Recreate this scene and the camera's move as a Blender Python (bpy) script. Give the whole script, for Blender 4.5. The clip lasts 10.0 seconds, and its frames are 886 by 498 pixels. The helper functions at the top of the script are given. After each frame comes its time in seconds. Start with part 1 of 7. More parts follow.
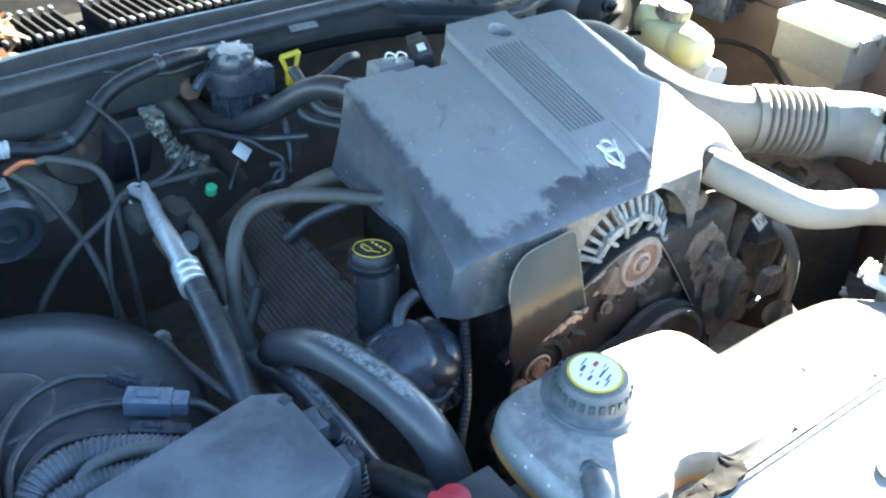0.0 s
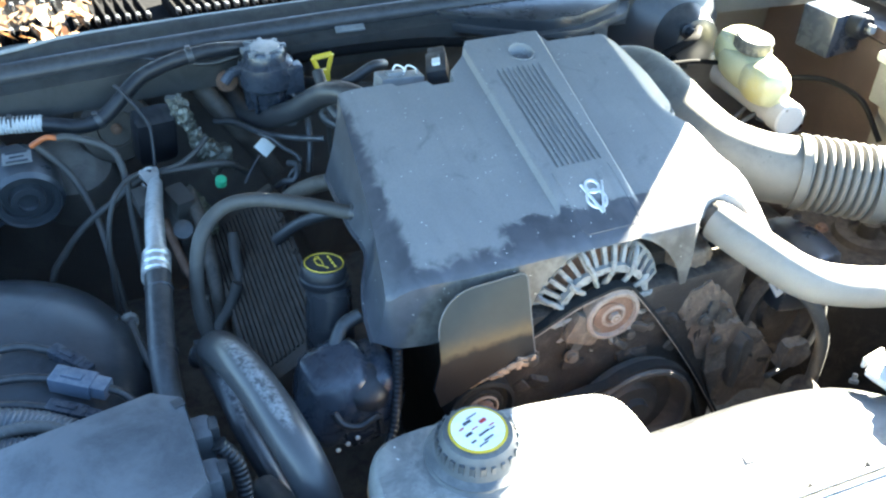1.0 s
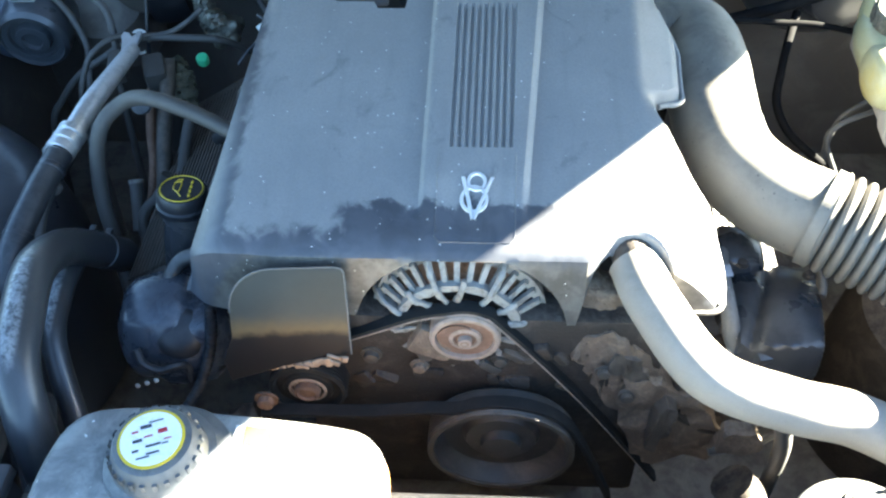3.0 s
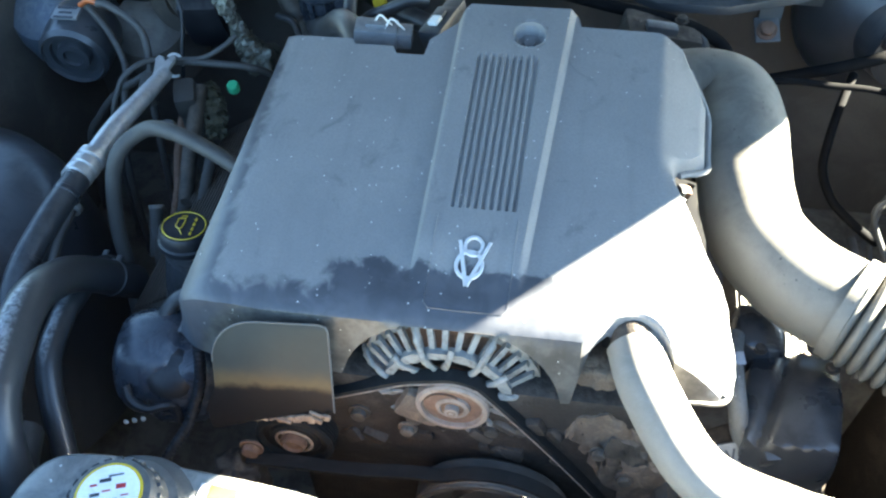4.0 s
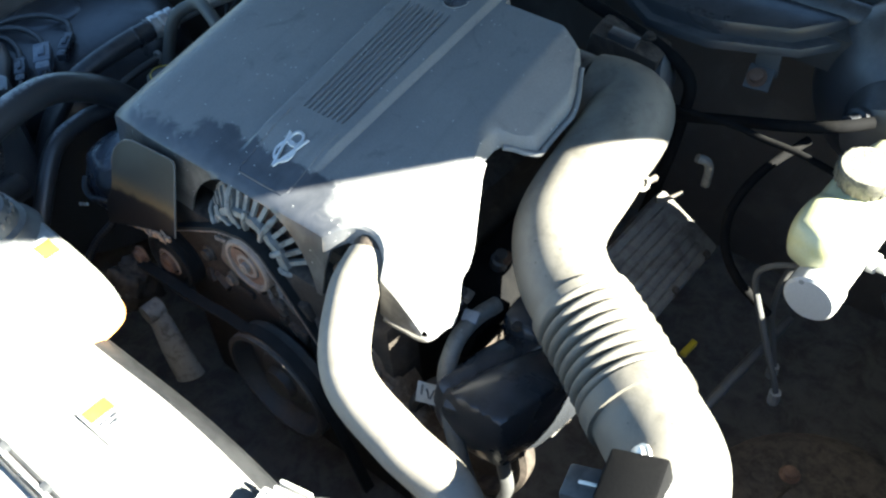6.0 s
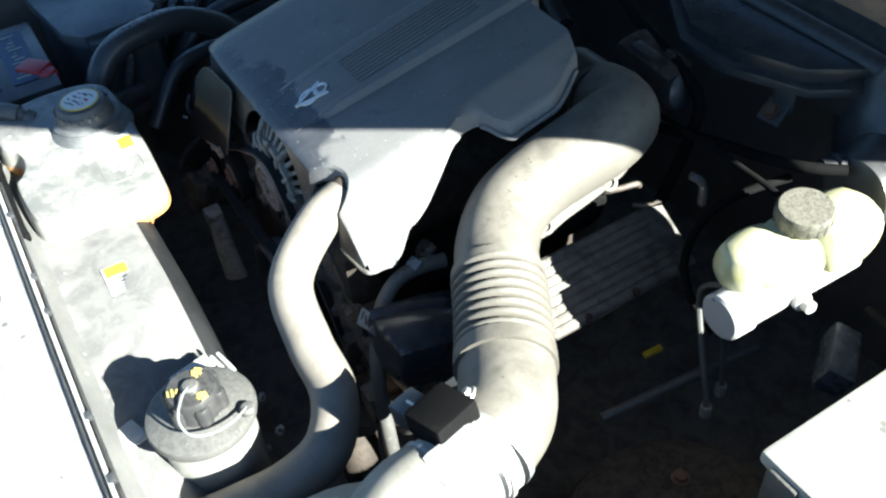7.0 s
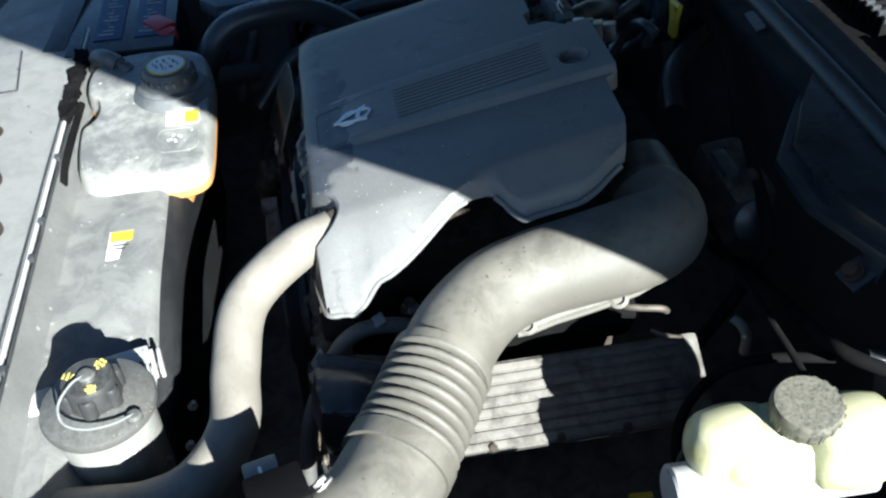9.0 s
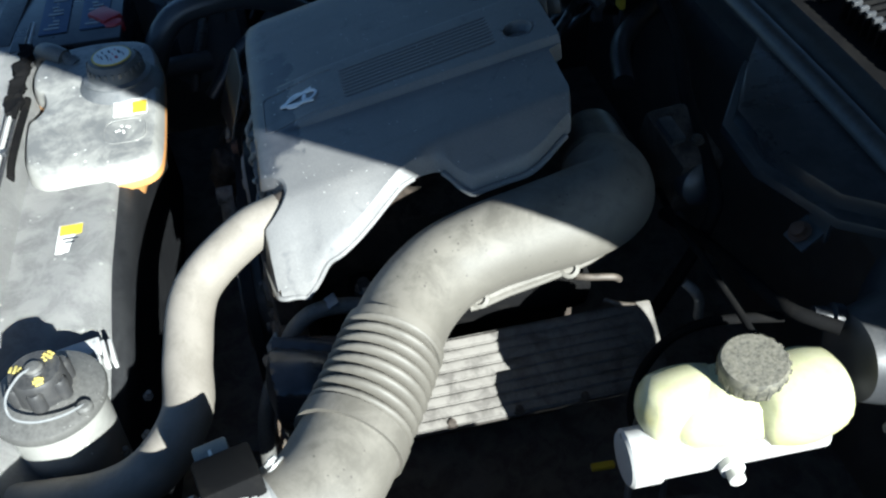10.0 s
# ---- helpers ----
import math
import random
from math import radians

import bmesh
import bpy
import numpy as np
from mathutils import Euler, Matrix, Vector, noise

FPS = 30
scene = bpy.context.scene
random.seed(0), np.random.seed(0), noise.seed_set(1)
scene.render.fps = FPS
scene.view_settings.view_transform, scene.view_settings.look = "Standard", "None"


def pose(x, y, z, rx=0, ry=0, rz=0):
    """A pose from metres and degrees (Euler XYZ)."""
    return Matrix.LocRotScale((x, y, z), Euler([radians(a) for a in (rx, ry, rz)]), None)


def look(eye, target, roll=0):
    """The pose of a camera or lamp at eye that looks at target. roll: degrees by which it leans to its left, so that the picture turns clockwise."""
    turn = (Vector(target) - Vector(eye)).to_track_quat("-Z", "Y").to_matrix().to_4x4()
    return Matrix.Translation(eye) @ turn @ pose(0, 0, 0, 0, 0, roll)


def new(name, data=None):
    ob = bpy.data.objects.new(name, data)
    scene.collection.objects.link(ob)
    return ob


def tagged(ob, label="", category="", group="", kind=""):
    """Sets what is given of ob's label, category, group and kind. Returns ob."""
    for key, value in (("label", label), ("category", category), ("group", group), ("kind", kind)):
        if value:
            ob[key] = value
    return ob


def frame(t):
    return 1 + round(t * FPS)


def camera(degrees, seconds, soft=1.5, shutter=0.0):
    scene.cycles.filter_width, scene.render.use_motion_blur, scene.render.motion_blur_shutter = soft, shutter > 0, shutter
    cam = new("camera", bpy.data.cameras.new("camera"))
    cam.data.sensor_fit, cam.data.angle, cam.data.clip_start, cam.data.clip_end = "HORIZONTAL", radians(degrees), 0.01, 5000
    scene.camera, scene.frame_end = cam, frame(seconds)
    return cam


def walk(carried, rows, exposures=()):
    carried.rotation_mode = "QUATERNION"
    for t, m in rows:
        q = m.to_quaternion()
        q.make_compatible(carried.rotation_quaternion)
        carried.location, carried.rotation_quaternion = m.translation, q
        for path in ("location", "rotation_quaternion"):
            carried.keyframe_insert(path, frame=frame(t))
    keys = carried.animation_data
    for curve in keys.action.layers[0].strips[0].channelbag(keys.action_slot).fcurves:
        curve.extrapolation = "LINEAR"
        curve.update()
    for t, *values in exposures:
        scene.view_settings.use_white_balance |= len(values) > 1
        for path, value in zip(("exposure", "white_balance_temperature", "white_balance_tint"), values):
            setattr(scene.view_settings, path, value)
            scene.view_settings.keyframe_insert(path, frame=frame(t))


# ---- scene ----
cam = camera(52.7, 10.0, 2.3)
PATH = [
    (0, (-0.795, -0.75, 0.571), (0.172, 0.544, -0.609), 2.4),
    (0.5, (-0.647, -0.806, 0.589), (0.11, 0.618, -0.593), 0.7),
    (1, (-0.524, -0.837, 0.597), (0.076, 0.638, -0.613), 1.2),
    (1.5, (-0.397, -0.786, 0.584), (-0.015, 0.705, -0.693), 1.6),
    (2, (-0.26, -0.719, 0.581), (-0.029, 0.688, -0.822), 1.1),
    (2.5, (-0.127, -0.686, 0.6), (-0.097, 0.727, -0.815), -1.5),
    (3, (0.024, -0.69, 0.612), (-0.108, 0.642, -0.874), -2.8),
    (3.2, (0.06, -0.682, 0.62), (-0.15, 0.647, -0.86), -4.1),
    (4.5, (0.155, -0.589, 0.614), (-0.222, 0.721, -0.849), -3.3),
    (5, (0.343, -0.621, 0.604), (-0.231, 0.651, -0.83), -3.4),
    (5.5, (0.517, -0.606, 0.613), (-0.285, 0.55, -0.807), -4.7),
    (5.7, (0.585, -0.578, 0.592), (-0.296, 0.549, -0.806), -4.7),
    (6.8, (0.891, -0.411, 0.647), (-0.317, 0.296, -0.782), -6.5),
    (7, (0.968, -0.383, 0.653), (-0.314, 0.275, -0.734), -6.1),
    (7.5, (1.048, -0.291, 0.647), (-0.336, 0.242, -0.694), -4.7),
    (8, (0.988, -0.193, 0.642), (-0.432, 0.134, -0.728), -3.5),
    (8.5, (0.96, -0.124, 0.63), (-0.51, 0.102, -0.707), -2.7),
    (9, (0.961, -0.08, 0.62), (-0.51, 0.122, -0.721), -2.6),
    (9.5, (0.967, -0.06, 0.612), (-0.486, 0.16, -0.745), -2.6),
    (10, (0.976, -0.05, 0.605), (-0.472, 0.194, -0.752), -3.9),
]
EXPOSURES = [(0, 5.68, 6500, 2), (2.0, 5.55, 6520, 1), (3.0, 5.46, 6570, 2), (5.0, 4.92, 6600, 1), (5.5, 4.55, 6400, 1), (6.8, 3.05, 5850, 1), (7.5, 2.58, 5650, 1), (8.5, 2.36, 5600, 1), (9, 2.18, 5500, 2), (10, 2.03, 5450, 2)]
walk(cam, [(t, look(eye, target, roll)) for t, eye, target, roll in PATH], EXPOSURES)

# ---- light ----
SUN_AZ, SUN_EL = radians(22.0), radians(28.0)
to_sun = Vector((math.cos(SUN_EL) * math.cos(SUN_AZ), math.cos(SUN_EL) * math.sin(SUN_AZ), math.sin(SUN_EL)))
world = bpy.data.worlds.new("world")
scene.world = world
world.use_nodes = True
wn = world.node_tree.nodes
sky = wn.new("ShaderNodeTexSky")
sky.sky_type = "NISHITA"
sky.sun_disc = False
sky.ozone_density = 4.0
sky.dust_density = 0.3
sky.sun_elevation = SUN_EL
sky.sun_rotation = math.pi / 2 - SUN_AZ
world.node_tree.links.new(sky.outputs[0], wn["Background"].inputs[0])
wn["Background"].inputs[1].default_value = 0.028
sun = new("sun", bpy.data.lights.new("sun", "SUN"))
sun.data.energy, sun.data.angle, sun.data.color = 5.0, radians(0.55), (1.0, 0.91, 0.78)
sun.matrix_world = look(to_sun * 10, (0, 0, 0))


# ---- materials ----
def nodes_of(name):
    m = bpy.data.materials.new(name)
    m.use_nodes = True
    t = m.node_tree
    return m, t, t.nodes["Principled BSDF"]


def mix(t, fac, a, b):
    n = t.nodes.new("ShaderNodeMix")
    n.data_type = "RGBA"
    t.links.new(fac, n.inputs[0])
    for k, v in ((6, a), (7, b)):
        if isinstance(v, tuple):
            n.inputs[k].default_value = (*v, 1)
        else:
            t.links.new(v, n.inputs[k])
    return n.outputs[2]


def noise_tex(t, scale, detail=4.0, rough=0.6, distortion=0.0):
    n = t.nodes.new("ShaderNodeTexNoise")
    n.inputs["Scale"].default_value, n.inputs["Detail"].default_value = scale, detail
    n.inputs["Roughness"].default_value, n.inputs["Distortion"].default_value = rough, distortion
    t.links.new(coords(t), n.inputs["Vector"])
    return n.outputs[0]


def coords(t):
    for n in t.nodes:
        if n.bl_idname == "ShaderNodeNewGeometry":
            return n.outputs["Position"]
    return t.nodes.new("ShaderNodeNewGeometry").outputs["Position"]


def ramp(t, value, lo, hi):
    n = t.nodes.new("ShaderNodeMapRange")
    n.interpolation_type = "SMOOTHSTEP"
    n.inputs[1].default_value, n.inputs[2].default_value = lo, hi
    t.links.new(value, n.inputs[0])
    return n.outputs[0]


def maths(t, op, a, b=None):
    n = t.nodes.new("ShaderNodeMath")
    n.operation = op
    for k, v in ((0, a), (1, b)):
        if v is None:
            continue
        if isinstance(v, (int, float)):
            n.inputs[k].default_value = v
        else:
            t.links.new(v, n.inputs[k])
    return n.outputs[0]


def surface(name, base, worn, dust=None, scale=18.0, amount=(0.45, 0.7), fine=350.0, rough=(0.45, 0.7), metal=0.0, bump=0.15, speck=0.0, spec=0.5, speckcolor=(0.55, 0.55, 0.52), facing=(0.1, 0.95)):
    """Two colours mixed in blotches, fine grain, optional dust on what faces up, optional pale specks."""
    m, t, b = nodes_of(name)
    big = noise_tex(t, scale, 5, 0.62, 0.6)
    small = noise_tex(t, fine, 3, 0.6)
    c = mix(t, ramp(t, big, *amount), base, worn)
    grain = ramp(t, small, 0.3, 0.75)
    dark = tuple(v * 0.72 for v in base)
    c = mix(t, maths(t, "MULTIPLY", grain, 0.35), c, dark)
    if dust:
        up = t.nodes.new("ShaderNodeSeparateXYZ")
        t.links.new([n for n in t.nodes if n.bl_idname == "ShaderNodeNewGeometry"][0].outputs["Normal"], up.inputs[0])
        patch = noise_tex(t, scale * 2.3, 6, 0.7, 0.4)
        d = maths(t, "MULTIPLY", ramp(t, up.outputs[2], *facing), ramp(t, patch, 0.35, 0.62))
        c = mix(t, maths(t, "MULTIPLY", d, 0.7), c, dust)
    if speck:
        v = t.nodes.new("ShaderNodeTexVoronoi")
        v.inputs["Scale"].default_value = speck
        t.links.new(coords(t), v.inputs["Vector"])
        keep = ramp(t, noise_tex(t, speck * 0.5, 2), 0.56, 0.6)
        c = mix(t, maths(t, "MULTIPLY", maths(t, "LESS_THAN", v.outputs["Distance"], 0.16), keep), c, speckcolor)
    t.links.new(c, b.inputs["Base Color"])
    r = t.nodes.new("ShaderNodeMapRange")
    r.inputs[3].default_value, r.inputs[4].default_value = rough
    t.links.new(big, r.inputs[0])
    t.links.new(r.outputs[0], b.inputs["Roughness"])
    b.inputs["Metallic"].default_value = metal
    b.inputs["Specular IOR Level"].default_value = spec
    if bump:
        n = t.nodes.new("ShaderNodeBump")
        n.inputs["Strength"].default_value, n.inputs["Distance"].default_value = bump, 0.002
        t.links.new(maths(t, "ADD", small, maths(t, "MULTIPLY", big, 1.5)), n.inputs["Height"])
        t.links.new(n.outputs[0], b.inputs["Normal"])
    return m


BLACK = surface("black_plastic", (0.034, 0.036, 0.04), (0.044, 0.046, 0.05), (0.085, 0.085, 0.085), rough=(0.26, 0.46), bump=0.06)
BLACK_SMOOTH = surface("smooth_black_plastic", (0.024, 0.026, 0.03), (0.032, 0.034, 0.039), (0.062, 0.063, 0.066), scale=9, rough=(0.2, 0.36), bump=0.03)
RUBBER = surface("black_rubber", (0.026, 0.027, 0.03), (0.036, 0.036, 0.038), (0.062, 0.062, 0.062), scale=30, rough=(0.32, 0.5), bump=0.06)
BELT = surface("belt_rubber", (0.011, 0.011, 0.011), (0.02, 0.019, 0.018), None, scale=40, rough=(0.6, 0.8), spec=0.25)
PALE_TOPPED = surface("pale_topped_hose_rubber", (0.035, 0.037, 0.041), (0.045, 0.047, 0.05), (0.3, 0.31, 0.32), scale=60, amount=(0.5, 0.75), rough=(0.25, 0.42), bump=0.06, facing=(0.86, 0.98))
RUBBER_DUSTY = surface("dusty_rubber_hose", (0.165, 0.15, 0.127), (0.19, 0.172, 0.147), (0.225, 0.205, 0.178), scale=12, rough=(0.6, 0.85), fine=500, bump=0.05)
PIPE = surface("dusty_intake_plastic", (0.1, 0.093, 0.079), (0.125, 0.116, 0.099), (0.175, 0.163, 0.14), scale=9, rough=(0.5, 0.75), fine=700, bump=0.04, speck=130, speckcolor=(0.06, 0.055, 0.048))
ALU = surface("dull_aluminium", (0.58, 0.58, 0.57), (0.42, 0.42, 0.41), None, scale=60, metal=0.65, rough=(0.28, 0.5), bump=0.12)
CAST = surface("corroded_cast_aluminium", (0.215, 0.208, 0.192), (0.09, 0.077, 0.065), (0.27, 0.255, 0.23), scale=70, metal=0.15, rough=(0.6, 0.85), bump=0.5)
RUST = surface("rusty_steel", (0.13, 0.07, 0.043), (0.21, 0.125, 0.085), None, scale=55, rough=(0.7, 0.9), bump=0.4)
RUST_PALE = surface("pale_rusty_steel", (0.24, 0.18, 0.14), (0.15, 0.1, 0.072), None, scale=70, rough=(0.55, 0.8), bump=0.25)
GRIME = surface("oily_grime", (0.03, 0.025, 0.021), (0.064, 0.051, 0.042), (0.09, 0.073, 0.06), scale=28, rough=(0.55, 0.9), bump=0.6, spec=0.2)
RUST_CAST = surface("crusted_pump_casting", (0.11, 0.08, 0.057), (0.19, 0.14, 0.1), (0.22, 0.175, 0.135), scale=75, rough=(0.7, 0.95), bump=0.9)
VALVE = surface("brown_valve_cover_plastic", (0.046, 0.036, 0.029), (0.07, 0.056, 0.045), (0.085, 0.07, 0.058), scale=20, rough=(0.5, 0.8))
BODY = surface("dusty_red_brown_paint", (0.06, 0.042, 0.036), (0.085, 0.06, 0.05), (0.15, 0.125, 0.105), scale=9, rough=(0.3, 0.6))
BODY_DARK = surface("dirty_body_paint", (0.085, 0.075, 0.066), (0.13, 0.115, 0.1), (0.2, 0.185, 0.16), scale=10, rough=(0.45, 0.75))
STEEL_TAN = surface("dusty_cowl_steel", (0.075, 0.075, 0.074), (0.055, 0.055, 0.054), (0.11, 0.11, 0.107), scale=16, rough=(0.35, 0.6), bump=0.06)
SHROUD = surface("dusty_grey_shroud", (0.27, 0.27, 0.265), (0.34, 0.338, 0.33), (0.44, 0.435, 0.42), scale=9, rough=(0.5, 0.75), speck=55)
TANK = surface("dirty_translucent_tank", (0.27, 0.268, 0.25), (0.2, 0.198, 0.185), (0.075, 0.078, 0.082), scale=11, rough=(0.3, 0.5), bump=0.08, speck=80)
COOLANT = surface("coolant_orange_tank_wall", (0.5, 0.25, 0.085), (0.43, 0.2, 0.07), None, rough=(0.3, 0.45), bump=0.03)
# darker than TANK: the neck's shade put into the colour; also cap and hose
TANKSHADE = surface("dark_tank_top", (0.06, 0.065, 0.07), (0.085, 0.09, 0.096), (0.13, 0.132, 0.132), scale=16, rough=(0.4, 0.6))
AMBER = surface("aged_reservoir_plastic", (0.45, 0.45, 0.27), (0.46, 0.41, 0.17), (0.5, 0.48, 0.32), scale=11, rough=(0.25, 0.4), bump=0.04)
CAPGREY = surface("worn_grey_cap", (0.075, 0.074, 0.07), (0.095, 0.093, 0.088), (0.12, 0.118, 0.112), scale=70, rough=(0.5, 0.7), bump=0.12, speck=220, speckcolor=(0.25, 0.25, 0.24))
YELLOW = surface("yellow_plastic", (0.6, 0.43, 0.03), (0.5, 0.36, 0.04), None, rough=(0.3, 0.5), bump=0.05)
RED = surface("red_plastic", (0.34, 0.025, 0.035), (0.26, 0.03, 0.04), None, rough=(0.3, 0.5), bump=0.05)
GREEN = surface("green_plastic", (0.05, 0.42, 0.2), (0.06, 0.35, 0.18), None, rough=(0.3, 0.5), bump=0.05)
WHITE = surface("off_white_label", (0.72, 0.72, 0.68), (0.6, 0.6, 0.57), None, scale=40, rough=(0.5, 0.7), bump=0.05)
GREYPLUG = surface("grey_connector_plastic", (0.17, 0.178, 0.185), (0.13, 0.135, 0.14), (0.24, 0.24, 0.235), scale=40, rough=(0.3, 0.5), bump=0.05)
BLUEGREY = surface("blue_grey_connector", (0.085, 0.11, 0.15), (0.12, 0.14, 0.175), (0.2, 0.215, 0.235), scale=40, rough=(0.28, 0.45), bump=0.05)
FUSELID = surface("pale_grey_lid", (0.4, 0.4, 0.39), (0.45, 0.45, 0.44), (0.5, 0.495, 0.48), scale=12, rough=(0.5, 0.7), bump=0.05, speck=45, speckcolor=(0.2, 0.2, 0.19))
INK = surface("label_ink", (0.03, 0.035, 0.045), (0.06, 0.06, 0.07), None, bump=0.0)
BLUEINK = surface("blue_label", (0.04, 0.065, 0.13), (0.06, 0.085, 0.15), None, bump=0.0)
SILVERINK = surface("silver_emblem", (0.62, 0.64, 0.66), (0.5, 0.52, 0.54), None, rough=(0.25, 0.4), metal=0.4, bump=0.05)
ASPHALT = surface("asphalt", (0.05, 0.05, 0.05), (0.075, 0.073, 0.07), None, scale=3, fine=200, rough=(0.8, 0.95), bump=0.6)
PAINT = surface("car_paint", (0.03, 0.032, 0.035), (0.04, 0.042, 0.045), (0.08, 0.078, 0.075), rough=(0.12, 0.25), bump=0.02)
LEAF = surface("dry_leaf", (0.28, 0.17, 0.09), (0.42, 0.33, 0.22), None, scale=60, rough=(0.6, 0.8))


def cover_material():
    """Dusty moulded plastic with wiped dark patches along the front and the side edge. The front skirt is dirty and
    darkened as if shaded.
    """
    m, t, b = nodes_of("dusty_cover_plastic")
    p = t.nodes.new("ShaderNodeSeparateXYZ")
    t.links.new(coords(t), p.inputs[0])
    x, y = p.outputs[0], p.outputs[1]
    wob = noise_tex(t, 38, 5, 0.6, 0.5)
    wob2 = noise_tex(t, 9, 4, 0.6)
    dusty = mix(t, ramp(t, wob2, 0.3, 0.7), (0.168, 0.168, 0.168), (0.2, 0.198, 0.194))
    dusty = mix(t, maths(t, "MULTIPLY", ramp(t, noise_tex(t, 500, 3), 0.35, 0.7), 0.35), dusty, (0.11, 0.112, 0.114))
    wiped = mix(t, ramp(t, wob, 0.35, 0.65), (0.03, 0.034, 0.044), (0.05, 0.054, 0.066))
    front = maths(t, "ADD", y, maths(t, "MULTIPLY", maths(t, "SUBTRACT", wob, 0.5), 0.05))
    in_x = ramp(t, maths(t, "ADD", x, maths(t, "MULTIPLY", maths(t, "SUBTRACT", wob, 0.5), 0.06)), -0.15, -0.13)
    mask = maths(t, "MULTIPLY", maths(t, "SUBTRACT", 1.0, ramp(t, front, -0.068, -0.06)), in_x)
    mask = maths(t, "MULTIPLY", mask, maths(t, "SUBTRACT", 1.0, ramp(t, maths(t, "ADD", x, maths(t, "MULTIPLY", wob, 0.04)), 0.1, 0.125)))
    # front face darkened as far as the right-hand lobe
    low = maths(t, "MULTIPLY", maths(t, "SUBTRACT", 1.0, ramp(t, front, -0.104, -0.088)), maths(t, "SUBTRACT", 1.0, ramp(t, x, 0.1, 0.16)))
    edge = maths(t, "SUBTRACT", 1.0, ramp(t, maths(t, "ADD", x, maths(t, "MULTIPLY", maths(t, "SUBTRACT", wob, 0.5), 0.035)), -0.26, -0.245))
    mask = maths(t, "MAXIMUM", maths(t, "MAXIMUM", mask, maths(t, "MULTIPLY", low, 1.0)), edge)
    blot = maths(t, "MULTIPLY", ramp(t, noise_tex(t, 16, 6, 0.65, 0.8), 0.58, 0.68), 0.38)
    mask = maths(t, "MAXIMUM", mask, blot)
    c = mix(t, maths(t, "MULTIPLY", mask, 0.9), dusty, wiped)
    # front skirt: brownish dirt, with the face's shade put into the colour as well
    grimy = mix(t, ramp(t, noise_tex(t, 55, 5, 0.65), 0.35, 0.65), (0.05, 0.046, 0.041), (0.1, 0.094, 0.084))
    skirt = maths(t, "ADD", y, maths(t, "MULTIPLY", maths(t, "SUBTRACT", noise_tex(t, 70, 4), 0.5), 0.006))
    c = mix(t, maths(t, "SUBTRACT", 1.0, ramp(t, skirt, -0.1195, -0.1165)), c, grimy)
    v = t.nodes.new("ShaderNodeTexVoronoi")
    v.inputs["Scale"].default_value = 110
    t.links.new(coords(t), v.inputs["Vector"])
    c = mix(t, maths(t, "MULTIPLY", maths(t, "LESS_THAN", v.outputs["Distance"], 0.1), ramp(t, noise_tex(t, 30, 2), 0.5, 0.54)), c, (0.45, 0.45, 0.43))
    streak = t.nodes.new("ShaderNodeMapping")
    streak.inputs["Scale"].default_value = (60, 5, 5)
    t.links.new(coords(t), streak.inputs[0])
    sn = t.nodes.new("ShaderNodeTexNoise")
    sn.inputs["Scale"].default_value, sn.inputs["Detail"].default_value = 1.0, 5
    t.links.new(streak.outputs[0], sn.inputs["Vector"])
    c = mix(t, maths(t, "MULTIPLY", ramp(t, sn.outputs[0], 0.5, 0.75), 0.2), c, (0.09, 0.092, 0.096))
    t.links.new(c, b.inputs["Base Color"])
    b.inputs["Roughness"].default_value = 0.5
    r = t.nodes.new("ShaderNodeMapRange")
    r.inputs[3].default_value, r.inputs[4].default_value = 0.58, 0.4
    t.links.new(mask, r.inputs[0])
    t.links.new(r.outputs[0], b.inputs["Roughness"])
    n = t.nodes.new("ShaderNodeBump")
    n.inputs["Strength"].default_value, n.inputs["Distance"].default_value = 0.12, 0.001
    t.links.new(noise_tex(t, 420, 3), n.inputs["Height"])
    t.links.new(n.outputs[0], b.inputs["Normal"])
    return m


def shield_material():
    """Thin plate, grey above, brown across the middle and black at the foot."""
    m, t, b = nodes_of("banded_shield_metal")
    p = t.nodes.new("ShaderNodeSeparateXYZ")
    t.links.new(coords(t), p.inputs[0])
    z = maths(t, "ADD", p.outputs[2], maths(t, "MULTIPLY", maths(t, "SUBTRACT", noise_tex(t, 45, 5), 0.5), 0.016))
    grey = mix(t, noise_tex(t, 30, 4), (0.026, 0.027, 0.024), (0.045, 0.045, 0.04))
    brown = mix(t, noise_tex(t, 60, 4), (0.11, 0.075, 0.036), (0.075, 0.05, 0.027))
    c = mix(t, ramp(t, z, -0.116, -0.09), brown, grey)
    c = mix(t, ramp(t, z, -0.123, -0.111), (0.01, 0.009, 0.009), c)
    t.links.new(c, b.inputs["Base Color"])
    b.inputs["Specular IOR Level"].default_value = 0.12
    b.inputs["Roughness"].default_value = 0.42
    n = t.nodes.new("ShaderNodeBump")
    n.inputs["Strength"].default_value, n.inputs["Distance"].default_value = 0.15, 0.001
    t.links.new(noise_tex(t, 150, 4), n.inputs["Height"])
    t.links.new(n.outputs[0], b.inputs["Normal"])
    return m


SHIELD = shield_material()
PLUGDARK = surface("dark_plug_plastic", (0.026, 0.032, 0.044), (0.04, 0.048, 0.062), (0.065, 0.072, 0.085), scale=40, rough=(0.2, 0.35), bump=0.04)
TRAY = surface("black_cowl_tray", (0.006, 0.006, 0.0065), (0.011, 0.0105, 0.01), None, scale=20, rough=(0.8, 0.95), spec=0.06, bump=0.1)
ORANGE = surface("orange_wire_sleeve", (0.5, 0.13, 0.03), (0.4, 0.1, 0.03), None, rough=(0.4, 0.6), bump=0.0)
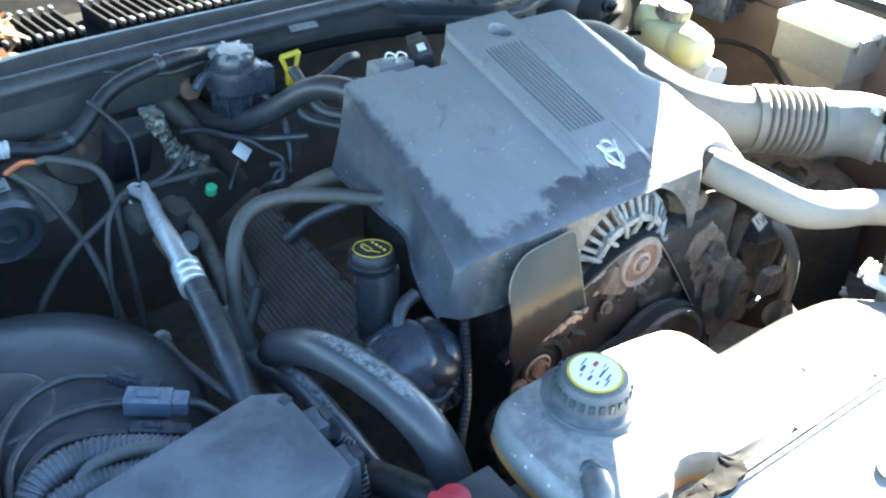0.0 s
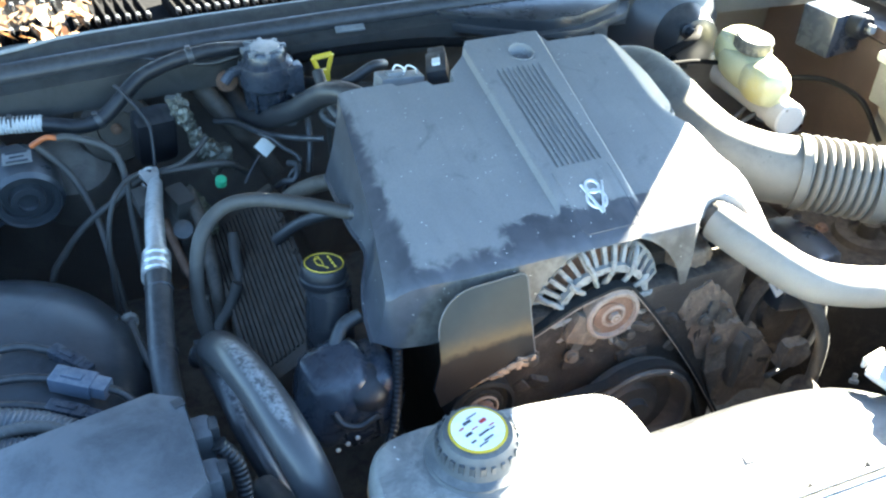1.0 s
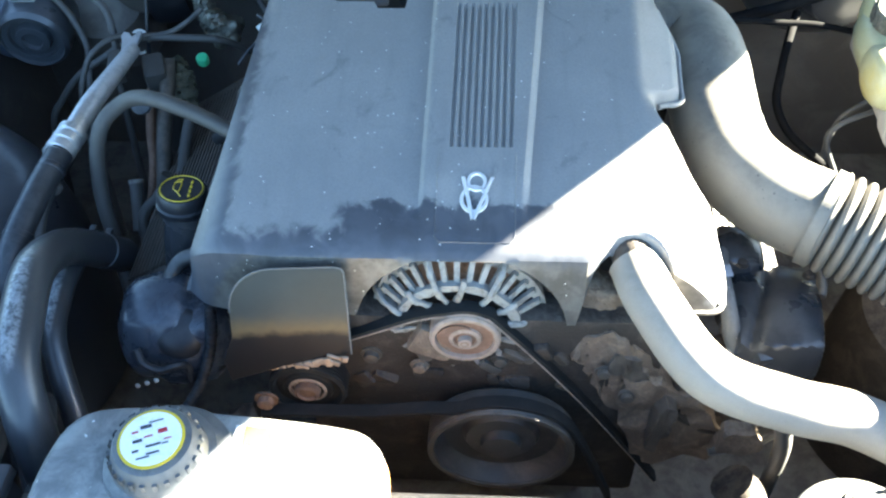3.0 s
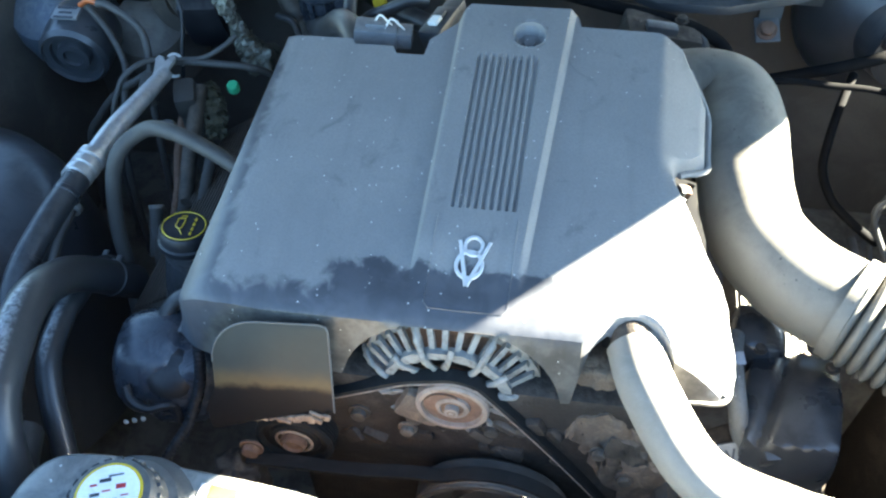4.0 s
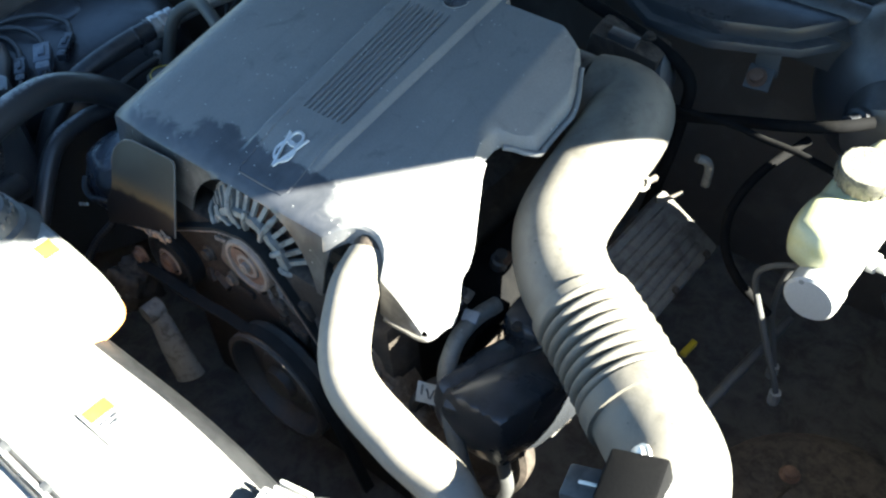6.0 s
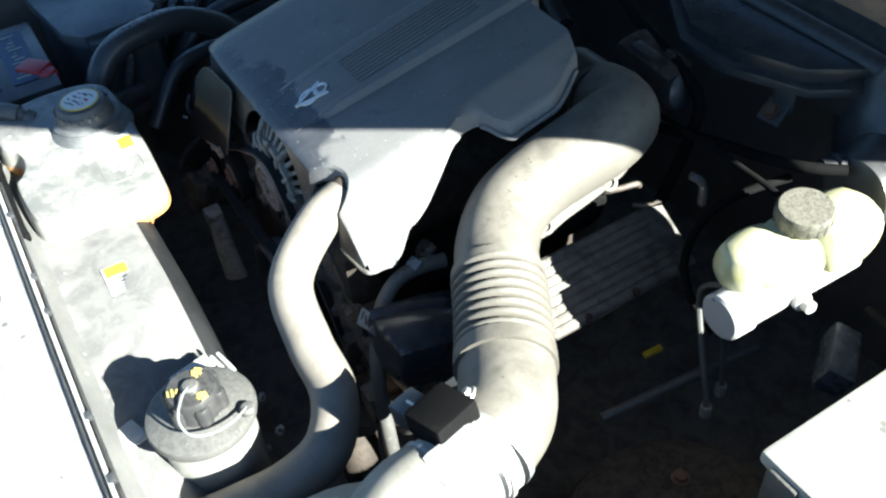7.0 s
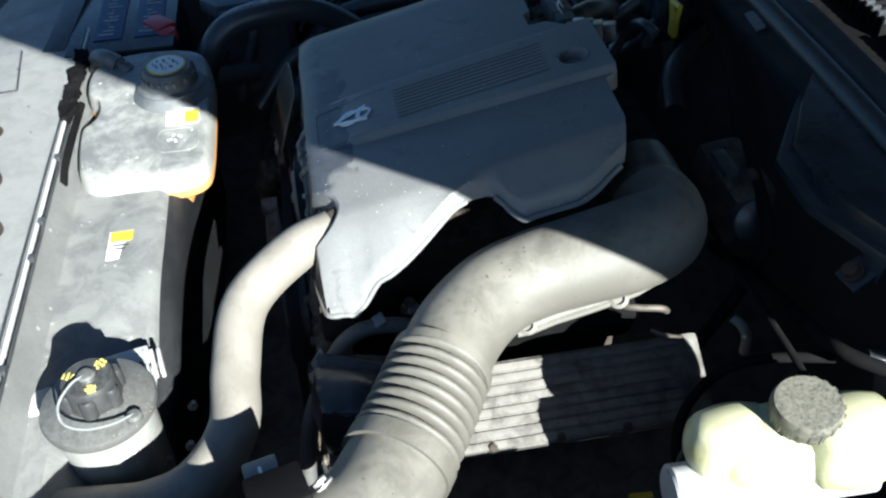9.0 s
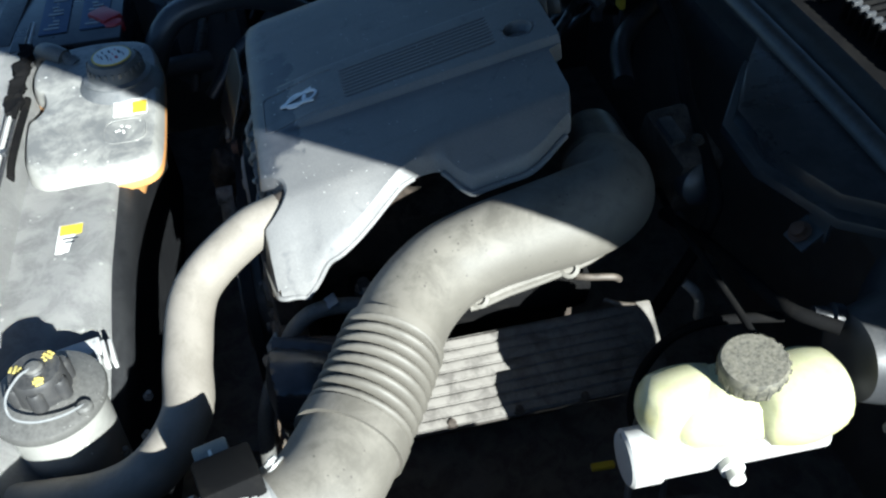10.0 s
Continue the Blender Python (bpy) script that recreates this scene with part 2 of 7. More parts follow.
PUMPBLACK = surface("oily_black_plastic", (0.012, 0.013, 0.016), (0.02, 0.021, 0.025), (0.04, 0.042, 0.046), scale=15, rough=(0.3, 0.5), spec=0.3, bump=0.05)
FADED = surface("faded_black_plastic", (0.06, 0.066, 0.074), (0.1, 0.107, 0.118), (0.145, 0.153, 0.163), scale=5, amount=(0.4, 0.7), rough=(0.25, 0.4), bump=0.03)
DOME = surface("dusty_black_dome", (0.033, 0.037, 0.043), (0.052, 0.057, 0.065), (0.075, 0.081, 0.09), scale=6, rough=(0.22, 0.38), bump=0.03)
VALVE_PALE = surface("pale_valve_cover", (0.07, 0.063, 0.056), (0.12, 0.11, 0.098), (0.19, 0.178, 0.16), scale=20, rough=(0.6, 0.85), bump=0.1)
SCRATCHED = surface("scratched_reservoir_cap", (0.06, 0.058, 0.048), (0.13, 0.122, 0.095), (0.19, 0.18, 0.15), scale=120, amount=(0.42, 0.6), rough=(0.5, 0.7), bump=0.25)
BELLOWS = surface("brown_bellows_rubber", (0.092, 0.085, 0.072), (0.11, 0.102, 0.087), (0.15, 0.139, 0.12), scale=10, rough=(0.5, 0.7), bump=0.05)
HOSE_MATT = surface("matt_grey_hose", (0.05, 0.047, 0.043), (0.064, 0.06, 0.055), None, scale=25, rough=(0.5, 0.7), bump=0.04)
FLAKE = surface("flat_rust_flakes", (0.2, 0.14, 0.095), (0.3, 0.22, 0.16), None, scale=60, rough=(0.7, 0.9), bump=0.4)
HOSE_BROWN = surface("brown_dusty_hose", (0.05, 0.042, 0.034), (0.085, 0.07, 0.056), (0.13, 0.11, 0.09), scale=30, rough=(0.5, 0.75), bump=0.2)
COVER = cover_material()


def glass_material():
    m, t, b = nodes_of("windscreen_glass")
    b.inputs["Base Color"].default_value = (0.75, 0.8, 0.8, 1)
    b.inputs["Roughness"].default_value = 0.03
    b.inputs["Transmission Weight"].default_value = 0.9
    b.inputs["IOR"].default_value = 1.45
    return m


GLASS = glass_material()


# ---- building helpers ----
def thing(name, at, label, category, kind="", group=""):
    """An empty at the thing's base, that carries its parts."""
    ob = new(name)
    ob.empty_display_size = 0.02
    ob.location = at
    return tagged(ob, label, category, group, kind)


def finish(bm, name, material, angle=35):
    bmesh.ops.recalc_face_normals(bm, faces=bm.faces)
    me = bpy.data.meshes.new(name)
    bm.to_mesh(me)
    bm.free()
    for f in me.polygons:
        f.use_smooth = True
    me.set_sharp_from_angle(angle=radians(angle))
    me.materials.append(material)
    return me


def part(name, bm, material, parent, label="", angle=35):
    """One mesh, built in world places, under a thing or a part."""
    ob = new(name, finish(bm, name, material, angle))
    ob.parent = parent
    up = Vector(parent.location)
    if parent.parent:
        up = up + Vector(parent.parent.location)
    ob.data.transform(Matrix.Translation(-up))
    if label:
        ob["label"] = label
    return ob


def single(name, bm, material, label, category, kind="", group="", angle=35):
    """A thing of one mesh; its origin goes to the middle of its foot."""
    me = finish(bm, name, material, angle)
    co = [v.co for v in me.vertices]
    foot = Vector(((min(c.x for c in co) + max(c.x for c in co)) / 2, (min(c.y for c in co) + max(c.y for c in co)) / 2, min(c.z for c in co)))
    me.transform(Matrix.Translation(-foot))
    ob = new(name, me)
    ob.location = foot
    return tagged(ob, label, category, group, kind)


def box(bm, centre, size, turn=(0, 0, 0), bevel=0.0, taper=1.0):
    m = pose(*centre, *turn)
    made = bmesh.ops.create_cube(bm, size=1.0)["verts"]
    for v in made:
        k = taper if v.co.z > 0 else 1.0
        v.co = m @ Vector((v.co.x * size[0] * k, v.co.y * size[1] * k, v.co.z * size[2]))
    if bevel:
        edges = {e for v in made for e in v.link_edges}
        bmesh.ops.bevel(bm, geom=list(edges), offset=bevel, segments=2, profile=0.6, affect="EDGES", clamp_overlap=True)
    return bm


def axis_frame(axis):
    return Vector(axis).normalized().to_track_quat("Z", "Y").to_matrix()


def lathe(bm, at, axis, profile, seg=32, caps=True):
    """A turned form: profile rows of (radius, height) along the axis."""
    q, at = axis_frame(axis), Vector(at)
    rings = []
    for r, h in profile:
        rings.append([bm.verts.new(at + q @ Vector((r * math.cos(2 * math.pi * k / seg), r * math.sin(2 * math.pi * k / seg), h))) for k in range(seg)])
    for a, b in zip(rings, rings[1:]):
        for k in range(seg):
            bm.faces.new((a[k], a[(k + 1) % seg], b[(k + 1) % seg], b[k]))
    if caps:
        bm.faces.new(rings[0][::-1])
        bm.faces.new(rings[-1])
    return bm


def spline(points, n=8):
    """Catmull-Rom through the points."""
    p = [Vector(q) for q in points]
    p = [2 * p[0] - p[1]] + p + [2 * p[-1] - p[-2]]
    out = []
    for i in range(1, len(p) - 2):
        a, b, c, d = p[i - 1:i + 3]
        for k in range(n):
            t = k / n
            out.append(0.5 * (2 * b + (c - a) * t + (2 * a - 5 * b + 4 * c - d) * t * t + (3 * b - a - 3 * c + d) * t ** 3))
    out.append(p[-2])
    return out


def tube(bm, points, radius, seg=14, n=8, smooth=True, caps=True, squash=1.0):
    """A hose along a smooth line; radius is a number or a function of the way along (0 to 1)."""
    line = spline(points, n) if smooth else [Vector(q) for q in points]
    side = None
    rings = []
    for i, p in enumerate(line):
        way = (line[min(i + 1, len(line) - 1)] - line[max(i - 1, 0)]).normalized()
        if side is None:
            side = way.orthogonal().normalized()
        side = (side - way * side.dot(way)).normalized()
        other = way.cross(side)
        r = radius(i / (len(line) - 1)) if callable(radius) else radius
        rings.append([bm.verts.new(p + side * (r * math.cos(2 * math.pi * k / seg)) + other * (r * squash * math.sin(2 * math.pi * k / seg))) for k in range(seg)])
    for a, b in zip(rings, rings[1:]):
        for k in range(seg):
            bm.faces.new((a[k], a[(k + 1) % seg], b[(k + 1) % seg], b[k]))
    if caps:
        bm.faces.new(rings[0][::-1])
        bm.faces.new(rings[-1])
    return bm


def corrugated(bm, points, radius, pitch=0.006, depth=0.11, seg=14):
    """Ribbed conduit along a smooth line."""
    line = spline(points, 30)
    length = [0.0]
    for a, b in zip(line, line[1:]):
        length.append(length[-1] + (b - a).length)
    count = int(length[-1] / pitch * 4)
    even, j = [], 0
    for i in range(count + 1):
        s = length[-1] * i / count
        while j < len(line) - 2 and length[j + 1] < s:
            j += 1
        f = (s - length[j]) / max(length[j + 1] - length[j], 1e-9)
        even.append(line[j].lerp(line[j + 1], f))
    return tube(bm, even, lambda u: radius * (1 - depth * (0.0 if int(round(u * count)) % 4 in (0, 1) else 1.0)), seg=seg, smooth=False)


def slab(bm, outline, thick, at, turn=(0, 0, 0), bevel=0.0):
    """A plate from an outline in its own xy plane."""
    m = pose(*at, *turn)
    low = [bm.verts.new(m @ Vector((x, y, 0))) for x, y in outline]
    top = [bm.verts.new(m @ Vector((x, y, thick))) for x, y in outline]
    n = len(outline)
    faces = [bm.faces.new(low[::-1]), bm.faces.new(top)]
    for k in range(n):
        bm.faces.new((low[k], low[(k + 1) % n], top[(k + 1) % n], top[k]))
    if bevel:
        bmesh.ops.bevel(bm, geom=list(faces[1].edges), offset=bevel, segments=2, profile=0.6, affect="EDGES", clamp_overlap=True)
    return bm


def round_rect(w, h, r, seg=5, cx=0.0, cy=0.0):
    pts = []
    for sx, sy, a0 in ((1, 1, 0), (-1, 1, 90), (-1, -1, 180), (1, -1, 270)):
        for k in range(seg + 1):
            a = radians(a0 + 90 * k / seg)
            pts.append((cx + sx * (w / 2 - r) + r * math.cos(a), cy + sy * (h / 2 - r) + r * math.sin(a)))
    return pts


def bolt(name, at, axis, r, material, parent, label=""):
    bm = bmesh.new()
    lathe(bm, at, axis, [(r * 1.5, 0), (r * 1.5, r * 0.3), (r, r * 0.3), (r, r * 1.1), (r * 0.8, r * 1.2)], seg=12)
    lathe(bm, at, axis, [(r * 1.05, r * 0.3), (r * 1.05, r * 1.0)], seg=6)
    return part(name, bm, material, parent, label)


def new_bm():
    return bmesh.new()

# ---- the setting ----
GROUND = -0.86
bm = new_bm()
bmesh.ops.create_grid(bm, x_segments=2, y_segments=2, size=400)
bmesh.ops.translate(bm, verts=bm.verts, vec=(0, 0, GROUND))
single("ground", bm, ASPHALT, "grey asphalt ground under the car", "ground", "structure")

bm = new_bm()
box(bm, (0, 0.05, -0.585), (1.66, 1.2, 0.03))
single("floor", bm, BODY_DARK, "grimy undertray below the engine", "undertray", "structure")

# side walls of the bay, with their flat flange on top
for name, sx in (("wall_left", -1), ("wall_right", 1)):
    bm = new_bm()
    box(bm, (sx * 0.845, 0.05, -0.35), (0.03, 1.24, 0.5), bevel=0.004)
    box(bm, (sx * 0.87, 0.05, -0.085), (0.09, 1.24, 0.025), bevel=0.006)
    single(name, bm, BODY if sx > 0 else BODY_DARK, "dusty painted inner fender of the engine bay", "inner fender", "structure")

# firewall and cowl
# pale strip added only where the sun catches the cowl's edge
bm = new_bm()
tube(bm, [(x / 100, float(np.interp(x, [-84, -66, -58, -39, 0], [0.535, 0.578, 0.6, 0.608, 0.613])), 0.002 + 0.006 * math.cos(x / 55)) for x in range(-84, -11, 6)], 0.0035, seg=8, n=4)
single("trim", bm, SHROUD, "thin pale strip along the cowl, put in for its sunlit edge", "cowl edge", "structure")
bm = new_bm()
box(bm, (0, 0.655, -0.33), (1.68, 0.03, 0.48), bevel=0.004)
single("wall_rear", bm, BODY_DARK, "dark firewall behind the engine", "firewall", "structure")

bm = new_bm()
pts = [(x / 100, 0.565 - 0.03 * (x / 85) ** 2, -0.022 + 0.012 * math.cos(x / 55)) for x in range(-84, 85, 6)]
tube(bm, pts, 0.016, seg=12, n=3, squash=0.6)
single("weatherstrip", bm, RUBBER, "long black rubber hood seal along the cowl", "weatherstrip", "structure")

bm = new_bm()
rows = []
for y, z in ((0.525, -0.085), (0.53, -0.04), (0.55, -0.034), (0.578, -0.026), (0.59, -0.008), (0.602, -0.001), (0.613, 0.001), (0.618, -0.006), (0.62, -0.08)):
    rows.append([bm.verts.new((x / 100, y - 0.03 * (x / 85) ** 2, z + 0.01 * math.cos(x / 55))) for x in range(-84, 85, 6)])
for a, b in zip(rows, rows[1:]):
    for k in range(len(a) - 1):
        bm.faces.new((a[k], a[k + 1], b[k + 1], b[k]))
bmesh.ops.solidify(bm, geom=bm.faces[:], thickness=0.003)
single("cowl_panel", bm, STEEL_TAN, "dusty folded steel cowl flange", "cowl", "structure")

bm = new_bm()
box(bm, (0, 0.79, -0.075), (1.68, 0.36, 0.02), bevel=0.004)
single("cowl_tray", bm, TRAY, "dark dusty tray under the windscreen", "cowl", "structure")

# front panel ahead of the radiator
bm = new_bm()
rows = []
for y, z in ((-0.468, -0.106), (-0.472, -0.1), (-0.56, -0.1), (-0.68, -0.115), (-0.76, -0.16), (-0.79, -0.24), (-0.79, -0.5)):
    rows.append([bm.verts.new((x / 100, y + 0.10 * (x / 88) ** 2 * (1 if y < -0.5 else 0), z - 0.01 * (x / 88) ** 2)) for x in range(-88, 89, 8)])
for a, b in zip(rows, rows[1:]):
    for k in range(len(a) - 1):
        bm.faces.new((a[k], a[k + 1], b[k + 1], b[k]))
bmesh.ops.solidify(bm, geom=bm.faces[:], thickness=0.004)
front = single("front_panel", bm, FUSELID, "pale dusty panel ahead of the radiator", "front panel", "structure")
for x, y, w, h, turn in ((-0.085, -0.542, 0.046, 0.024, 20), (0.025, -0.52, 0.04, 0.024, 25), (-0.2, -0.56, 0.03, 0.02, 10)):
    bm = new_bm()
    slab(bm, [(w / 2 * math.cos(2 * math.pi * k / 24), h / 2 * math.sin(2 * math.pi * k / 24)) for k in range(24)], 0.0012, (x, y, -0.0955), (0, 0, turn))
    part("drain_hole", bm, GRIME, front, "dark oval hole")
bm = new_bm()
box(bm, (-0.545, -0.508, -0.0985), (0.215, 0.036, 0.003), (0, 2, -5), bevel=0.001)
part("slot", bm, RUBBER, front, "black slot strip")
for a, b in (((-0.441, -0.567), (-0.316, -0.552)), ((-0.316, -0.552), (-0.311, -0.601))):
    bm = new_bm()
    tube(bm, [(a[0], a[1], -0.097), (b[0], b[1], -0.0965)], 0.0016, seg=6, smooth=False)
    part("panel_joint", bm, RUBBER, front)
bm = new_bm()
box(bm, (0, -0.455, -0.35), (1.66, 0.02, 0.42), bevel=0.004)
single("wall_front", bm, BODY_DARK, "dark radiator support at the front of the bay", "radiator support", "structure")

# fenders, windscreen and the raised hood
for name, sx in (("fender", -1), ("fender", 1)):
    bm = new_bm()
    rows = []
    for x, z in ((0.875, -0.05), (0.88, -0.035), (0.9, -0.032), (0.925, -0.06), (0.93, -0.2), (0.925, -0.55)):
        rows.append([bm.verts.new((sx * (x - 0.12 * max(0, -y / 10 - 0.35) ** 2), y / 10, z - 0.05 * max(0, -y / 10) ** 2)) for y in range(-7, 9)])
    for a, b in zip(rows, rows[1:]):
        for k in range(len(a) - 1):
            bm.faces.new((a[k], a[k + 1], b[k + 1], b[k]))
    bmesh.ops.solidify(bm, geom=bm.faces[:], thickness=0.003)
    single(name, bm, PAINT, "dark painted car fender beside the bay", "fender", "", "front fenders")

bm = new_bm()
slab(bm, round_rect(1.45, 0.85, 0.06), 0.005, (0, 1.42, 0.28), (32, 0, 0))
single("windscreen", bm, GLASS, "sloping windscreen glass behind the cowl", "windscreen", "structure")

bm = new_bm()
box(bm, (0, 1.46, 0.18), (1.5, 0.75, 0.03), (24, 0, 0), bevel=0.01)
single("dashboard", bm, BLACK, "dark dashboard top below the windscreen", "dashboard", "structure")

bm = new_bm()
rows = []
for y, z in ((0.9, -0.066), (0.93, -0.05), (1.0, -0.02), (1.08, 0.035), (1.1, 0.03)):
    rows.append([bm.verts.new((x / 100, y, z)) for x in range(-84, 85, 12)])
for a, b in zip(rows, rows[1:]):
    for k in range(len(a) - 1):
        bm.faces.new((a[k], a[k + 1], b[k + 1], b[k]))
bmesh.ops.solidify(bm, geom=bm.faces[:], thickness=0.004)
single("cowl_screen", bm, TRAY, "matt black screen below the windscreen", "cowl", "structure")

HINGE_Y, HINGE_Z, OPEN = 0.689, 0.1175, 38.6
HOOD_HALF = 0.90
hood = thing("hood", (0, HINGE_Y, HINGE_Z), "raised dark car hood, propped open over the engine", "hood")
bm = new_bm()
m = pose(0, HINGE_Y, HINGE_Z, -OPEN, 0, 0)
rows = []
for k in range(13):
    s = k / 12
    half = HOOD_HALF - 0.06 * max(0, s - 0.9) ** 2 / 0.01
    rows.append([bm.verts.new(m @ Vector((half * (i / 8 - 1), -1.12 * s - 0.04 * (1 - (i / 8 - 1) ** 2) * s, 0.02 * (1 - (i / 8 - 1) ** 2)))) for i in range(17)])
for a, b in zip(rows, rows[1:]):
    for k in range(16):
        bm.faces.new((a[k], a[k + 1], b[k + 1], b[k]))
bmesh.ops.solidify(bm, geom=bm.faces[:], thickness=0.02)
part("skin", bm, PAINT, hood)
for sx in (-1, 1):
    bm = new_bm()
    tube(bm, [(sx * 0.83, HINGE_Y + 0.02, -0.09), (sx * 0.835, HINGE_Y - 0.0, 0.05), tuple(m @ Vector((sx * 0.83, -0.1, -0.015)))], 0.012, seg=8)
    part("hinge_arm", bm, BLACK, hood)


# ---- engine cover ----
SLOPE = 0.2309
XL = lambda y: np.interp(y, [-0.12, 0.0, 0.24], [-0.294, -0.278, -0.254])
XR = lambda y: np.interp(y, [-0.12, -0.1, -0.084, -0.074, -0.066, -0.058, -0.046, -0.03, -0.015, 0.0, 0.018, 0.039, 0.058, 0.08, 0.09, 0.102, 0.116, 0.18, 0.2, 0.225, 0.26], [0.238, 0.243, 0.246, 0.245, 0.239, 0.235, 0.234, 0.23, 0.221, 0.212, 0.202, 0.19, 0.181, 0.178, 0.181, 0.199, 0.211, 0.211, 0.204, 0.19, 0.176])
YB = lambda x: np.interp(x, [-0.3, -0.26, -0.178, -0.174, -0.13, -0.128, -0.093, -0.091, -0.064, -0.05, 0.068, 0.074, 0.16, 0.19], [0.19, 0.21, 0.21, 0.203, 0.203, 0.193, 0.193, 0.215, 0.24, 0.262, 0.262, 0.246, 0.244, 0.235])
BITE_X, BITE_R = 0.15, 0.041
EDGE_Z = lambda y: np.interp(y, [-0.12, -0.1, -0.084, -0.074, -0.066, -0.058, -0.046, -0.03, -0.015, 0.0, 0.018, 0.039, 0.06], [-0.098, -0.093, -0.087, -0.078, -0.066, -0.055, -0.049, -0.041, -0.034, -0.026, -0.013, 0.0, 0.004])


def front_y(x):
    y = np.interp(x, [-0.31, -0.29, -0.25, -0.2, 0.1, 0.2, 0.262], [-0.088, -0.104, -0.113, -0.116, -0.114, -0.116, -0.112])
    d = abs(x - BITE_X)
    if d < BITE_R:
        y = max(y, -0.128 + math.sqrt(BITE_R ** 2 - d * d))
    return y


def cover_z(x, y):
    z = SLOPE * y - 0.007
    if x < -0.225:
        z -= 0.034 * ((-0.225 - x) / 0.075) ** 2.4
    ear = min(max((y - 0.08) / 0.02, 0), 1)
    if x > 0.165:
        flat = SLOPE * y - 0.007
        f = max(0, min(1, (x - 0.165) / max(XR(y) - 0.165, 0.01))) ** 1.7
        z -= ear * 0.62 * (x - 0.165) + (1 - ear) * f * max(0, flat - EDGE_Z(y))
    if y < -0.088:
        z -= 0.006 * ((-0.088 - y) / 0.028) ** 2
    left, right = -0.062, 0.053 + 0.06 * y
    fade = min(max((y + 0.085) / 0.05, 0), 1)
    k = min(max((x - left) / 0.007, 0), 1) * min(max((right - x) / 0.007, 0), 1)
    z += 0.008 * fade * k * k * (3 - 2 * k)
    d = math.hypot(x - 0.02, y - 0.222)
    if d < 0.0185:
        z -= 0.014 * min(1, (0.0185 - d) / 0.0035)
    return z


def side_drop(y):
    """Depth of the cover's right-hand edge, shallow where it runs out at the front corner."""
    return float(np.interp(y, [-0.116, -0.105, -0.085], [0.006, 0.013, 0.022]))


def engine_cover():
    ob = thing("engine_cover", (-0.02, 0.06, -0.12), "dusty dark grey plastic V8 engine cover, wiped dark along its front", "engine cover")
    cols = sorted(set([round(x, 5) for x in np.arange(-0.3, -0.066, 0.007)] + [round(x, 5) for x in np.arange(-0.066, 0.0721, 0.00233)] + [round(x, 5) for x in np.arange(0.075, 0.2001, 0.005)] + [-0.1752, -0.1738, -0.1285, -0.1275, -0.0935, -0.0905]))
    grooves = []
    for k in range(9):
        g = -0.0305 + 0.0076 * k
        grooves.append(g)
        cols = [c for c in cols if abs(c - g) > 0.0037] + [g - 0.0022, g - 0.0014, g + 0.0014, g + 0.0022]
    cols.sort()
    vs = list(np.linspace(0, 1, 84))
    bm = new_bm()
    grid = []
    for c in cols:
        line = []
        for v in vs:
            y = -0.115 + v * 0.35
            x = c
            if c < -0.1:
                x = -0.1 - (-0.1 - c) / 0.2 * (-0.1 - XL(y))
            if c > 0.1:
                x = 0.1 + (c - 0.1) / 0.1 * (XR(y) - 0.1)
            if 0.03 < c < 0.1:
                x = c + 0.06 * y * min(1, (c - 0.03) / 0.012) * min(1, (0.1 - c) / 0.025)
            yf, yb = front_y(x), YB(x)
            y2 = yf + (yb - yf) * v
            if c > 0.1:
                x = 0.1 + (c - 0.1) / 0.1 * (XR(y2) - 0.1)
            if 0.03 < c < 0.1:
                x = c + 0.06 * y2 * min(1, (c - 0.03) / 0.012) * min(1, (0.1 - c) / 0.025)
            z = cover_z(x, y2)
            for g in grooves:
                if abs(c - g) < 0.0021 and 0.0 < y2 < 0.19:
                    z -= 0.0027
            line.append(bm.verts.new((x, y2, z)))
        grid.append(line)
    for a, b in zip(grid, grid[1:]):
        for k in range(len(vs) - 1):
            bm.faces.new((a[k], b[k], b[k + 1], a[k + 1]))
    # skirts: front with the arch over the alternator, the sides and the back
    edge_front = [line[0] for line in grid]
    low = []
    for v in edge_front:
        x, y, z = v.co
        d = abs(x + 0.017)
        bottom = np.interp(x, [-0.31, -0.29, -0.2, -0.14, -0.11, 0.08, 0.10, 0.112, 0.13, 0.18, 0.195, 0.215, 0.235, 0.25], [-0.118, -0.125, -0.118, -0.118, -0.122, -0.132, -0.132, -0.06, -0.05, -0.092, -0.101, -0.106, -0.11, -0.108])
        if d < 0.11:
            bottom = max(bottom, -0.14 + math.sqrt(0.11 ** 2 - d * d) * 0.955)
        bottom = min(bottom, z - 0.004)
        low.append([bm.verts.new((x, y - 0.003, z - 0.003)), bm.verts.new((x, y - 0.004 - 0.12 * (z - bottom), bottom)), bm.verts.new((x, y - 0.001 - 0.12 * (z - bottom), bottom))])
    for k in range(len(low) - 1):
        a, b = low[k], low[k + 1]
        bm.faces.new((edge_front[k], a[0], b[0], edge_front[k + 1]))
        for j in range(2):
            bm.faces.new((a[j], a[j + 1], b[j + 1], b[j]))
    # deep left flank, hollowed round the oil filler, with a turned-out foot
    flank = []
    for v in grid[0]:
        x, y, z = v.co
        foot = float(np.interp(y, [-0.1, -0.07, -0.03, 0.0, 0.04, 0.08, 0.114, 0.15, 0.24], [-0.121, -0.114, -0.1, -0.09, -0.082, -0.077, -0.076, -0.079, -0.082]))
        foot_x = float(np.interp(y, [-0.1, -0.07, 0.0, 0.05, 0.114, 0.24], [-0.309, -0.307, -0.296, -0.286, -0.283, -0.277]))
        hollow = 0.017 * math.exp(-((y - 0.018) / 0.036) ** 2)
        col = []
